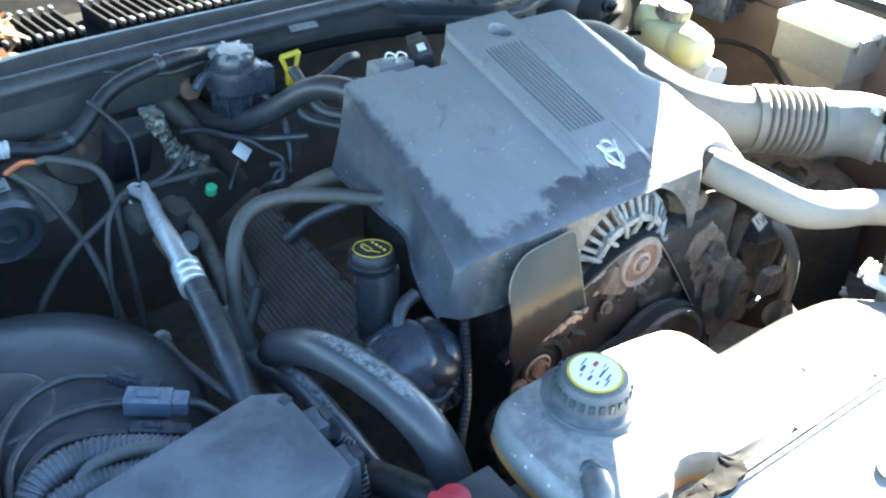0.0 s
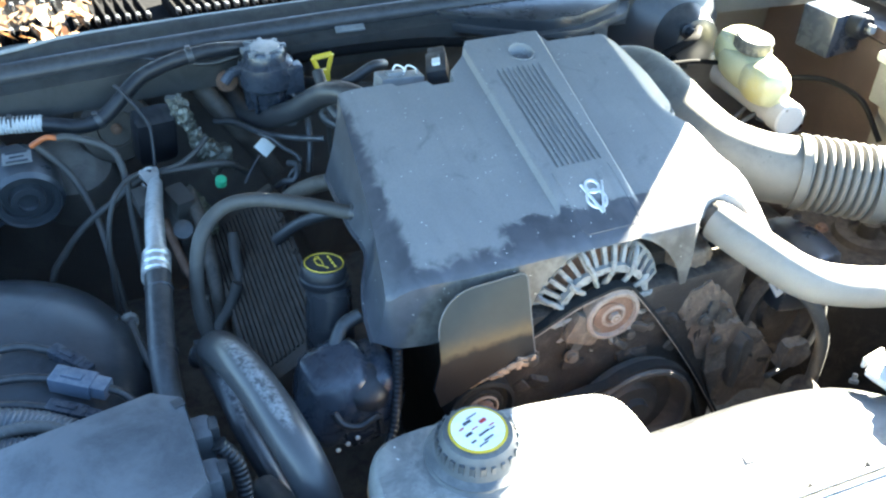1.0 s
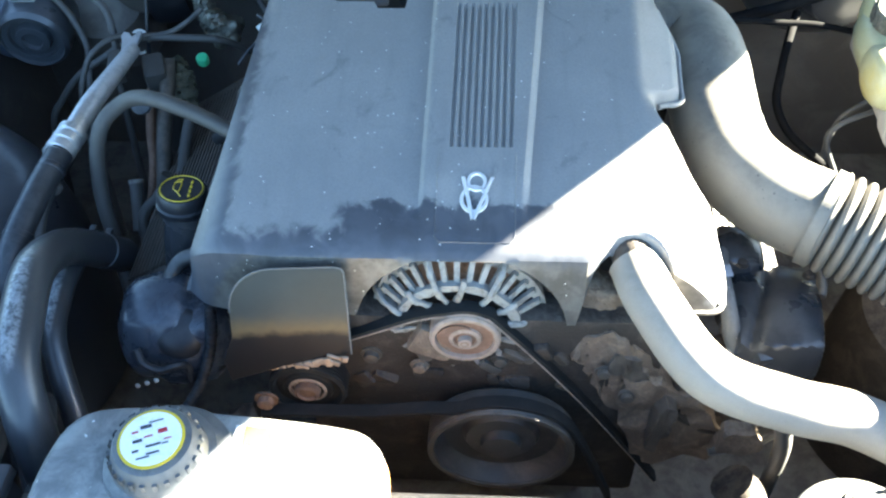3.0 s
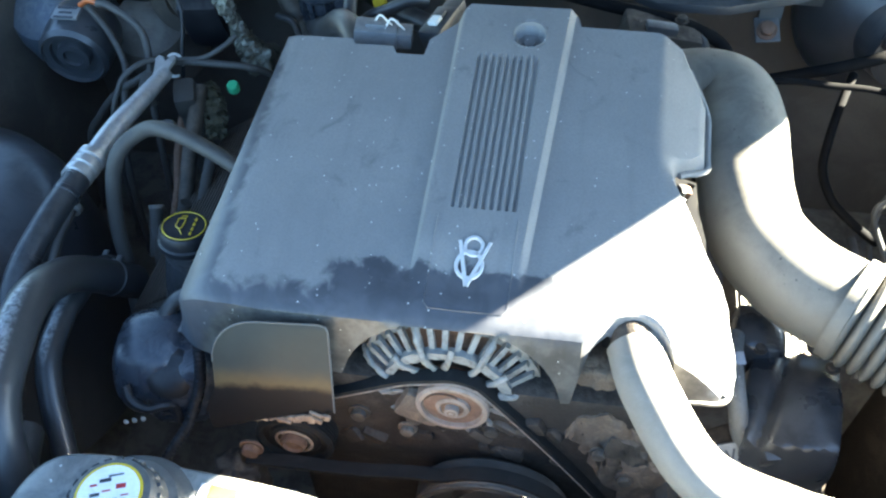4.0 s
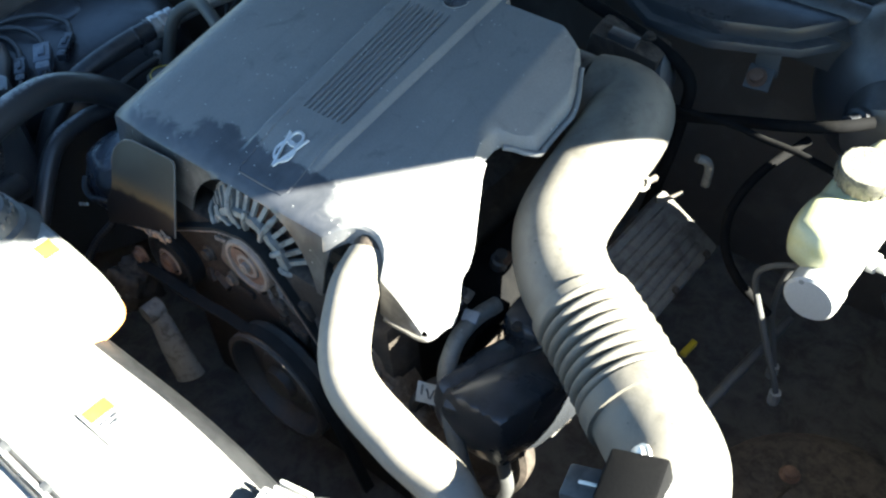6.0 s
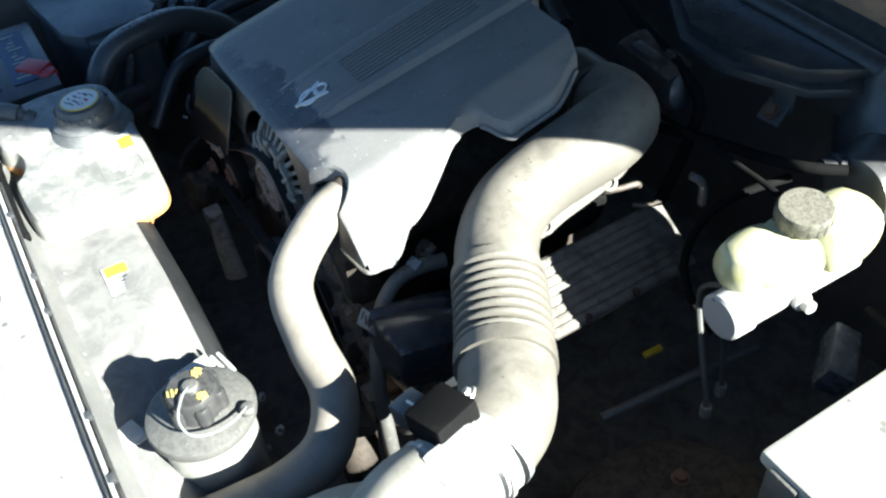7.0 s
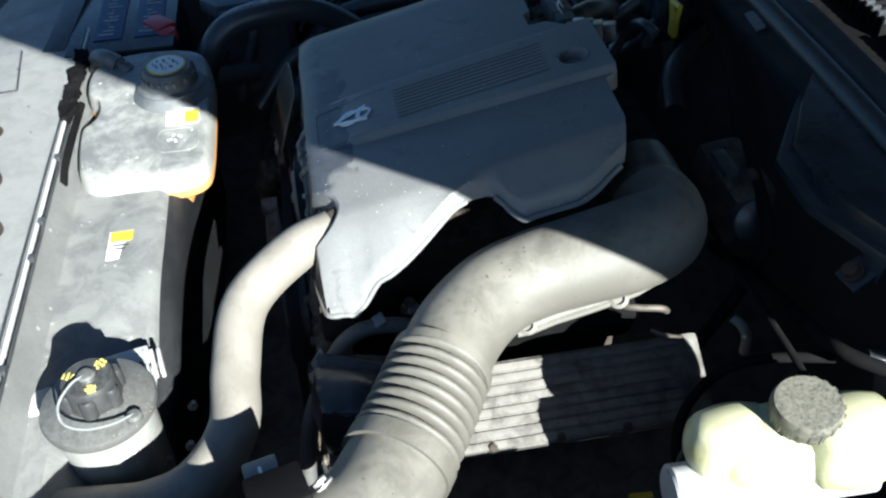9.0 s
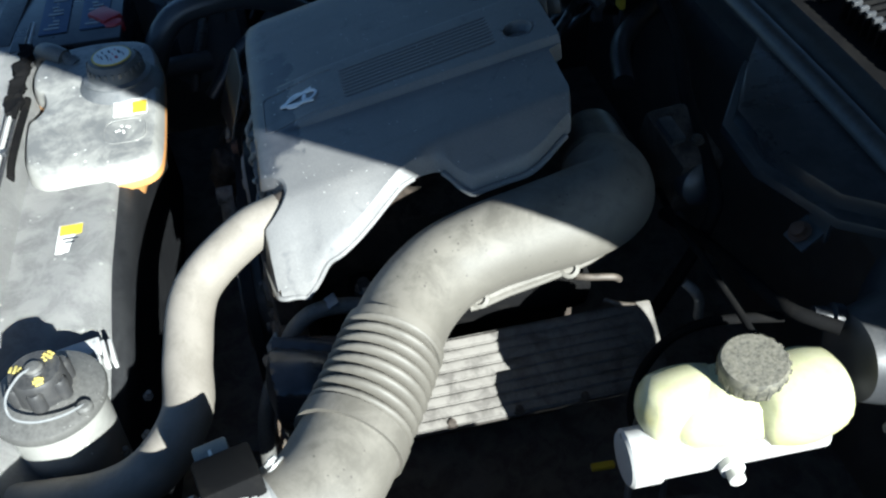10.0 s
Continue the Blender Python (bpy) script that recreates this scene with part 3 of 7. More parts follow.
        for k in range(1, 6):
            s = k / 5
            col.append(bm.verts.new((x + (foot_x - x) * s ** 1.6 + hollow * math.sin(s * 2.2), y, z + (foot - z) * s)))
        end = col[-1].co
        col.append(bm.verts.new((end.x - 0.004, y, end.z - 0.001)))
        col.append(bm.verts.new((end.x - 0.004, y, end.z - 0.004)))
        flank.append([v] + col)
    for a, b in zip(flank, flank[1:]):
        for j in range(len(a) - 1):
            bm.faces.new((a[j], a[j + 1], b[j + 1], b[j]))
    bm.faces.new([edge_front[0], low[0][0], low[0][1]] + flank[0][5:0:-1])
    bm.faces.new([low[0][1], low[0][2], flank[0][5]])
    line = grid[-1]
    ring = [[bm.verts.new((v.co.x + 0.004, v.co.y, v.co.z - 0.3 * side_drop(v.co.y))), bm.verts.new((v.co.x + 0.006, v.co.y, v.co.z - side_drop(v.co.y))), bm.verts.new((v.co.x + 0.001, v.co.y, v.co.z - side_drop(v.co.y)))] for v in line]
    for k in range(len(line) - 1):
        bm.faces.new((line[k], ring[k][0], ring[k + 1][0], line[k + 1]))
        for j in range(2):
            bm.faces.new((ring[k][j], ring[k][j + 1], ring[k + 1][j + 1], ring[k + 1][j]))
    back = [line[-1] for line in grid]
    low = [bm.verts.new((v.co.x, v.co.y + 0.003, float(np.interp(v.co.x, [-0.25, -0.19], [-0.08, v.co.z - 0.022])))) for v in back]
    for k in range(len(back) - 1):
        bm.faces.new((back[k], low[k], low[k + 1], back[k + 1]))
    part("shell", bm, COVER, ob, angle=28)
    # turned-out lip along the ear over the intake pipe
    bm = new_bm()
    tube(bm, [(XR(y) + 0.009, y, cover_z(XR(y), y) - 0.02) for y in (0.088, 0.096, 0.104, 0.116, 0.13, 0.155, 0.18, 0.2, 0.215, 0.23)], 0.0034, seg=8)
    part("lip", bm, COVER, ob)
    # rounded bead round the lobe: along the bottom of the front skirt, then up the side
    skirt = [(x, front_y(x) - 0.004 - 0.12 * (cover_z(x, front_y(x)) - b), b) for x, b in ((0.196, -0.1015), (0.205, -0.104), (0.215, -0.1062), (0.226, -0.1085), (0.235, -0.1105))]
    side = [(XR(y) + 0.0065, y, cover_z(XR(y), y) + 0.0015 - side_drop(y)) for y in (-0.1, -0.092, -0.084, -0.07, -0.055, -0.04, -0.022, -0.008, 0.006, 0.022, 0.039, 0.055)]
    bm = new_bm()
    tube(bm, skirt + [(0.2435, -0.1165, -0.1105), (0.2485, -0.109, -0.109)] + side, 0.003, seg=8)
    part("lobe_rim", bm, COVER, ob)
    # round socket near the back of the raised panel
    up = Vector((0, -SLOPE, 1)).normalized()
    bm = new_bm()
    top = cover_z(0.02, 0.245)- SLOPE * 0.023
    lathe(bm, (0.02, 0.222, top), up, [(0.0145, -0.0135), (0.0165, -0.0125), (0.0172, -0.001), (0.0182, 0.0006), (0.0198, 0.0005), (0.0204, -0.0012)], seg=40, caps=False)
    lathe(bm, (0.02, 0.222, top - 0.013), up, [(0.0165, -0.001), (0.0165, 0.0), (0.007, 0.0005), (0.0065, 0.004), (0.001, 0.0042)], seg=40)
    part("socket", bm, COVER, ob, "round recessed socket")
    # emblem: two rings and a V
    sl = math.degrees(math.atan(SLOPE))

    def on_top(x, y, lift):
        return (x, y, cover_z(x, y) + lift)
    for cx, cy, r in ((-0.003, -0.042, 0.0085), (-0.005, -0.0600, 0.0125)):
        bm = new_bm()
        n = 28
        rings = []
        for k in range(n):
            a = 2 * math.pi * k / n
            rings.append([bm.verts.new(on_top(cx + (r + dr) * math.cos(a), cy + (r + dr) * math.sin(a), h)) for dr, h in ((-0.0019, 0.0006), (-0.0014, 0.0022), (0.0014, 0.0022), (0.0019, 0.0006))])
        for k in range(n):
            for j in range(3):
                bm.faces.new((rings[k][j], rings[(k + 1) % n][j], rings[(k + 1) % n][j + 1], rings[k][j + 1]))
        part("emblem_ring", bm, SILVERINK, ob, "silver emblem ring")
    for x0 in (-0.0165, 0.0125):
        bm = new_bm()
        line = [(x0 + (-0.0055 - x0) * s, -0.038 + (-0.081 + 0.038) * s) for s in (0, 0.3, 0.6, 1)]
        rows = [[bm.verts.new(on_top(x + dx, y, h)) for dx, h in ((-0.0021, 0.001), (-0.0016, 0.0027), (0.0016, 0.0027), (0.0021, 0.001))] for x, y in line]
        for a, b in zip(rows, rows[1:]):
            for j in range(3):
                bm.faces.new((a[j], b[j], b[j + 1], a[j + 1]))
        part("emblem_stroke", bm, SILVERINK, ob, "silver emblem stroke")
    # thin moulded frame round the emblem
    frame_line = [(-0.043, -0.01), (-0.043, -0.098), (-0.038, -0.103), (0.031, -0.103), (0.036, -0.098), (0.036, -0.01)]
    for a, b in zip(frame_line, frame_line[1:]):
        bm = new_bm()
        n = 6
        d = Vector((b[0] - a[0], b[1] - a[1]))
        s = Vector((-d.y, d.x)).normalized() * 0.0007
        rows = []
        for k in range(n + 1):
            p = Vector(a) + d * k / n
            rows.append([bm.verts.new(on_top(p.x + s.x * q, p.y + s.y * q, h)) for q, h in ((-1, 0.0), (-0.5, 0.0009), (0.5, 0.0009), (1, 0.0))])
        for p, q in zip(rows, rows[1:]):
            for j in range(3):
                bm.faces.new((p[j], q[j], q[j + 1], p[j + 1]))
        part("moulded_line", bm, COVER, ob)
    return ob


engine_cover()


# ---- engine front ----
ALT = Vector((-0.02, -0.114, -0.134))


def alternator():
    ob = thing("alternator", ALT, "corroded bare aluminium alternator under the engine cover", "alternator")
    bm = new_bm()
    lathe(bm, ALT + Vector((0, 0.09, 0)), (0, -1, 0), [(0.05, 0), (0.072, 0.005), (0.074, 0.06), (0.066, 0.062), (0.06, 0.066)], seg=40)
    part("body", bm, RUST, ob, "dark rusty winding body")
    front = ALT.y - 0.012
    bm = new_bm()
    for r, y, w in ((0.086, front + 0.022, 0.010), (0.0615, front, 0.0085)):
        n = 48
        rings = []
        for k in range(n):
            a = 2 * math.pi * k / n
            rings.append([bm.verts.new((ALT.x + (r + dr) * math.cos(a), y + dy, ALT.z + (r + dr) * math.sin(a))) for dr, dy in ((-w / 2, -0.004), (w / 2, -0.002), (w / 2, 0.006), (-w / 2, 0.006))])
        for k in range(n):
            for j in range(4):
                bm.faces.new((rings[k][j], rings[(k + 1) % n][j], rings[(k + 1) % n][(j + 1) % 4], rings[k][(j + 1) % 4]))
    for v in bm.verts:
        v.co += Vector([noise.fractal(v.co * 160 + Vector((k * 9.0, 0, 0)), 0.8, 2.0, 3) * 0.0024 for k in range(3)])
    part("housing_ring", bm, CAST, ob)
    n = 34
    for k in range(n):
        a = 2 * math.pi * (k + 0.5) / n
        bm = new_bm()
        u = Vector((math.cos(a), 0, math.sin(a)))
        s = Vector((-math.sin(a), 0, math.cos(a)))
        p0, p1, p2 = ALT + u * 0.06 + Vector((0, -0.012, 0)), ALT + u * 0.087 + Vector((0, 0.002, 0)), ALT + u * 0.092 + Vector((0, 0.035, 0))
        w = 0.0058
        rows = [[bm.verts.new(p + s * q * w + d) for q, d in ((-0.5, Vector((0, 0, 0))), (0.5, Vector((0, 0, 0))), (0.5, u * -0.004 + Vector((0, 0.004, 0))), (-0.5, u * -0.004 + Vector((0, 0.004, 0))))] for p in (p0, p1, p2)]
        for x, y in zip(rows, rows[1:]):
            for j in range(4):
                bm.faces.new((x[j], y[j], y[(j + 1) % 4], x[(j + 1) % 4]))
        bm.faces.new(rows[0])
        bm.faces.new(rows[-1][::-1])
        part("fin", bm, CAST, ob)
    for k in range(14):
        a = 2 * math.pi * (k + 0.25) / 14
        bm = new_bm()
        u = Vector((math.cos(a), 0, math.sin(a)))
        lean = Vector((-math.sin(a), 0, math.cos(a))) * (0.007 if k % 3 == 0 else -0.003)
        line = [ALT + u * r + lean * f + Vector((0, y, 0)) for r, y, f in ((0.024, -0.008, 1.0), (0.042, -0.013, 0.6), (0.06, -0.0165, 0.2), (0.071, -0.0125, 0.0), (0.084, -0.003, 0.0), (0.092, 0.012, 0.0))]
        tube(bm, line[:4] if k % 2 else line, 0.0035, seg=8, n=4)
        for v in bm.verts:
            v.co += Vector([noise.fractal(v.co * 150 + Vector((j * 9.0, 0, 0)), 0.8, 2.0, 3) * 0.0014 for j in range(3)])
        part("spoke", bm, CAST, ob)
    bm = new_bm()
    lathe(bm, ALT + Vector((0, 0.0, 0)), (0, -1, 0), [(0.028, 0), (0.026, 0.012), (0.02, 0.014), (0.02, 0.03)], seg=24)
    part("hub", bm, RUST, ob)


alternator()


def ring_profile(r):
    return [(r * 0.98, 0), (r, 0.002), (r, 0.0215), (r * 0.95, 0.024), (r * 0.84, 0.024), (r * 0.80, 0.0195), (r * 0.5, 0.018), (r * 0.45, 0.0225), (r * 0.34, 0.0235), (r * 0.3, 0.021), (r * 0.2, 0.021), (r * 0.19, 0.028), (r * 0.05, 0.029)]


def pulley(name, at, r, material, label, depth=1.0):
    ob = thing(name, at, label, "pulley", "", "belt pulleys")
    bm = new_bm()
    lathe(bm, Vector(at) + Vector((0, 0.022, 0)), (0, -1, 0), [(q, h * depth) for q, h in ring_profile(r)], seg=44)
    part("wheel", bm, material, ob)
    bm = new_bm()
    lathe(bm, Vector(at) + Vector((0, 0.0035, 0)), (0, -1, 0), [(r * 0.8, 0), (r * 0.79, 0.0012), (r * 0.45, 0.0012), (r * 0.44, 0)], seg=40, caps=False)
    part("dark_ring", bm, RUST, ob, "dark rusty ring")
    bolt("bolt", Vector(at) + Vector((0, -0.001, 0)), (0, -1, 0), r * 0.13, RUST, ob)
    return ob


IDLER = Vector((-0.012, -0.144, -0.136))
TENS = Vector((-0.188, -0.154, -0.228))
CRANK = Vector((0.028, -0.175, -0.302))
pulley("idler_pulley", IDLER, 0.037, RUST_PALE, "pale rusty steel idler pulley under the drive belt")
tens = thing("tensioner_pulley", TENS, "black ribbed tensioner pulley with a rusty hub", "pulley", "", "belt pulleys")
bm = new_bm()
prof = []
for k in range(7):
    prof += [(0.044, 0.004 * k), (0.041, 0.004 * k + 0.001), (0.041, 0.004 * k + 0.002), (0.044, 0.004 * k + 0.003)]
prof += [(0.0435, 0.029), (0.039, 0.031), (0.036, 0.025), (0.029, 0.025), (0.027, 0.028), (0.019, 0.028)]
lathe(bm, TENS + Vector((0, 0.03, 0)), (0, -1, 0), prof, seg=40)
part("drum", bm, BELT, tens)
bm = new_bm()
lathe(bm, TENS + Vector((0, 0.005, 0)), (0, -1, 0), [(0.0215, 0), (0.0215, 0.004), (0.019, 0.005), (0.018, 0.003), (0.0145, 0.003)], seg=32)
part("washer", bm, RUST_PALE, tens)
bm = new_bm()
lathe(bm, TENS + Vector((0, 0.002, 0)), (0, -1, 0), [(0.0145, 0), (0.014, 0.006), (0.011, 0.008), (0.009, 0.005), (0.002, 0.005)], seg=24)
part("hub", bm, RUST, tens)
crank = thing("water_pump_pulley", CRANK, "large dark steel pulley low on the engine front", "pulley", "", "belt pulleys")
bm = new_bm()
lathe(bm, CRANK + Vector((0, 0.03, 0)), (0, -1, 0), [(0.08, 0), (0.084, 0.004), (0.084, 0.03), (0.08, 0.034), (0.076, 0.034), (0.072, 0.02), (0.066, 0.012), (0.045, 0.01), (0.04, 0.018), (0.024, 0.02), (0.022, 0.03), (0.004, 0.031)], seg=48)
part("wheel", bm, surface("dull_pulley_steel", (0.05, 0.047, 0.044), (0.09, 0.08, 0.072), None, scale=30, rough=(0.4, 0.65), metal=0.2), crank)
bm = new_bm()
lathe(bm, CRANK + Vector((0, -0.003, 0)), (0, -1, 0), [(0.0775, 0), (0.0835, 0), (0.0835, 0.003), (0.0775, 0.003), (0.0775, 0)], seg=48, caps=False)
part("rim", bm, HOSE_BROWN, crank)


def belt_run(name, line, label, front=-0.141, wide=0.0145, frayed=True):
    """A ribbed belt along a line in the belt plane (x, z)."""
    pts = spline([(x, 0, z) for x, z in line], 6)
    bm = new_bm()
    rows = []
    for i, p in enumerate(pts):
        way = (pts[min(i + 1, len(pts) - 1)] - pts[max(i - 1, 0)]).normalized()
        up = Vector((-way.z, 0, way.x))
        rows.append([bm.verts.new(Vector((p.x, y, p.z)) + up * h) for y, h in ((front, 0), (front, 0.005), (front + wide, 0.005), (front + wide, 0.0))])
    for a, b in zip(rows, rows[1:]):
        for j in range(4):
            bm.faces.new((a[j], b[j], b[(j + 1) % 4], a[(j + 1) % 4]))
    ob = thing(name, (line[0][0], -0.14, line[0][1]), label, "belt")
    part("band", bm, BELT, ob, angle=50)
    for j in range(5):
        bm = new_bm()
        rows = []
        for i, p in enumerate(pts):
            way = (pts[min(i + 1, len(pts) - 1)] - pts[max(i - 1, 0)]).normalized()
            up = Vector((-way.z, 0, way.x))
            y = front + 0.0012 + 0.0026 * j
            rows.append([bm.verts.new(Vector((p.x, y + dy, p.z)) + up * h) for dy, h in ((0, 0.0002), (0.0005, -0.0014), (0.0013, -0.0014), (0.0018, 0.0002))])
        for a, b in zip(rows, rows[1:]):
            for k in range(3):
                bm.faces.new((a[k], b[k], b[k + 1], a[k + 1]))
        part("belt_rib", bm, BELT, ob, angle=50)
    if not frayed:
        return
    bm = new_bm()
    tube(bm, [Vector((p.x, front - 0.0004, p.z)) for p in pts], 0.0009, seg=6, smooth=False)
    part("frayed_edge", bm, RUST_PALE, ob, "pale frayed edge cord")


def arc(c, r, a0, a1, n=6):
    return [(c.x + r * math.cos(radians(a0 + (a1 - a0) * k / n)), c.z + r * math.sin(radians(a0 + (a1 - a0) * k / n))) for k in range(n + 1)]


belt_run("drive_belt", [(-0.235, -0.206), (-0.19, -0.182), (-0.146, -0.155), (-0.097, -0.129), (-0.06, -0.11)] + arc(IDLER, 0.038, 112, 42) + [(0.06, -0.17), (0.12, -0.26), (0.18, -0.36), (0.22, -0.43)], "black ribbed drive belt running over the idler pulley")
belt_run("accessory_belt", [(-0.24, -0.25)] + [(-0.12, -0.245), (-0.06, -0.235)] + arc(CRANK, 0.085, 125, 20) + [(0.13, -0.33), (0.16, -0.42)], "lower black drive belt over the large pulley", -0.1755, frayed=False)


def belt_shield():
    at = (-0.19, -0.152, -0.14)
    ob = thing("belt_shield", at, "thin dirty plate with a rounded corner shielding the belt", "shield")
    out = [(0.0585, -0.055), (0.0585, 0.042), (0.056, 0.047), (0.05, 0.049)]
    for k in range(9):
        a = radians(90 + 90 * k / 8)
        out.append((-0.012 + 0.048 * math.cos(a), 0.0 + 0.049 * math.sin(a)))
    out += [(-0.061, -0.03), (-0.075, -0.06), (-0.07, -0.085), (-0.02, -0.07), (0.02, -0.058)]
    bm = new_bm()
    slab(bm, out, 0.0025, (-0.188, -0.146, -0.092), (71, 0, 4), bevel=0.0008)
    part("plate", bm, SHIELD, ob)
    # highlight along the plate's edge, built as a thin pale tube
    bm = new_bm()
    m = pose(-0.188, -0.146, -0.092, 71, 0, 4)
    tube(bm, [m @ Vector((x, y, 0.002)) for x, y in out[:-5]], 0.0011, seg=6, smooth=False)
    part("edge_highlight", bm, STEEL_TAN, ob, "thin pale edge strip, a highlight built as a part")
    rnd = random.Random(3)
    for k in range(26):
        s = k / 25
        bm = new_bm()
        box(bm, (-0.235 + 0.10 * s + rnd.uniform(-0.004, 0.004), -0.167 + rnd.uniform(-0.003, 0.002), -0.168 + 0.022 * s + rnd.uniform(-0.005, 0.004)), (rnd.uniform(0.006, 0.014), 0.003, rnd.uniform(0.004, 0.009)), (rnd.uniform(-15, 15), rnd.uniform(-35, 20), rnd.uniform(-15, 15)), bevel=0.001)
        part("rust_flake", bm, FLAKE, ob)
    bolt("bolt", (-0.232, -0.165, -0.228), (0, -1, 0), 0.009, RUST, ob)


belt_shield()


def crusted(name, at, size, material, label, category, seed, sub=4, amount=0.16):
    """A rough casting: a rounded block roughened by noise."""
    bm = new_bm()
    bmesh.ops.create_icosphere(bm, subdivisions=sub, radius=1.0)
    for v in bm.verts:
        d = v.co.normalized()
        k = max(abs(d.x), abs(d.y), abs(d.z))
        p = d * (0.55 + 0.45 / k)
        n = noise.fractal(d * 1.7 + Vector((seed, seed * 0.3, 0)), 0.8, 2.0, 4)
        p *= 1 + amount * n
        v.co = Vector((at[0] + p.x * size[0], at[1] + p.y * size[1], at[2] + p.z * size[2]))
    return single(name, bm, material, label, category, angle=70)


# engine block and its dressing
blk = thing("engine_block", (0, 0.1, -0.57), "grimy engine block below the plastic cover", "engine")
bm = new_bm()
box(bm, (-0.02, 0.09, -0.33), (0.36, 0.36, 0.46), bevel=0.02)
part("block", bm, GRIME, blk)
bm = new_bm()
box(bm, (0.0, -0.105, -0.3), (0.4, 0.05, 0.36), bevel=0.012)
part("timing_cover", bm, GRIME, blk)
for x, z, r in ((-0.055, -0.178, 0.008), (0.025, -0.187, 0.007), (0.055, -0.182, 0.006), (-0.115, -0.185, 0.008)):
    bolt("bolt", (x, -0.13, z), (0, -1, 0), r, HOSE_BROWN, blk)
rnd = random.Random(31)
for k in range(14):
    x, z = rnd.uniform(-0.13, 0.1), rnd.uniform(-0.24, -0.17)
    bm = new_bm()
    box(bm, (x, -0.13, z), (rnd.uniform(0.012, 0.035), 0.012, rnd.uniform(0.01, 0.025)), (rnd.uniform(-15, 15), rnd.uniform(-50, 50), rnd.uniform(-15, 15)), bevel=0.004)
    part("casting_boss", bm, (GRIME, GRIME, HOSE_BROWN)[k % 3], blk)
bolt("bolt", (-0.062, -0.138, -0.192), (0, -1, 0), 0.007, RUST_CAST, blk)
bm = new_bm()
box(bm, (-0.045, -0.132, -0.155), (0.05, 0.02, 0.045), (0, 25, 0), bevel=0.008)
part("idler_bracket", bm, RUST_CAST, blk)


# added dark block that keeps sunlight off the engine block's side
bm = new_bm()
box(bm, (0.2, 0.11, -0.2), (0.08, 0.3, 0.07), (0, 18, 0), bevel=0.016)
part("sun_block", bm, TRAY, blk, "black block added between engine block and valve cover against the sun")
for k in range(4):
    bm = new_bm()
    lathe(bm, (0.205, -0.02 + 0.075 * k, -0.165), (0.25, 0, 1), [(0.011, 0), (0.011, 0.012), (0.0075, 0.014), (0.0075, 0.024), (0.003, 0.025)], seg=14)
    inj = part("injector", bm, BLACK, blk)
    bm = new_bm()
    box(bm, (0.216, -0.016 + 0.075 * k, -0.15), (0.012, 0.014, 0.01), (0, 20, 10), bevel=0.002)
    part("plug", bm, RUST if k % 2 else GREYPLUG, inj)


def valve_cover(name, at, turn, label, ribs=17, pitch=0.007, width=0.0042, skin=None, trim=0.0):
    ob = thing(name, at, label, "valve cover", "", "valve covers")
    m = pose(*at, *turn)
    bm = new_bm()
    thick = 0.06 if trim == 0 else 0.024
    box(bm, m @ Vector((-trim / 2, 0, 0.03 - thick / 2)), (0.13 - trim, 0.38, thick), turn, bevel=0.008)
    part("body", bm, skin or VALVE, ob)
    for k in range(ribs):
        bm = new_bm()
        x = pitch * (k - (ribs - 1) / 2) - trim / 2
        q = m @ Vector((x, 0, 0.0305 if trim == 0 else 0.0295))
        box(bm, q, (width, 0.33, 0.006), turn, bevel=0.001)
        part("rib", bm, skin or VALVE, ob)
    for k in range(5):
        q = m @ Vector((0.058 - trim, -0.16 + 0.08 * k, 0.03))
        bolt("bolt", q, m.to_3x3() @ Vector((0, 0, 1)), 0.005, GRIME, ob)
    return ob


valve_cover("valve_cover", (0.318, 0.13, -0.251), (0, 32, 0), "dark ribbed valve cover under the intake pipe", 8, 0.0125, 0.0095, VALVE_PALE, 0.024)
valve_cover("valve_cover", (-0.375, 0.165, -0.228), (0, -32, 0), "dusty brown ribbed valve cover below a hose")


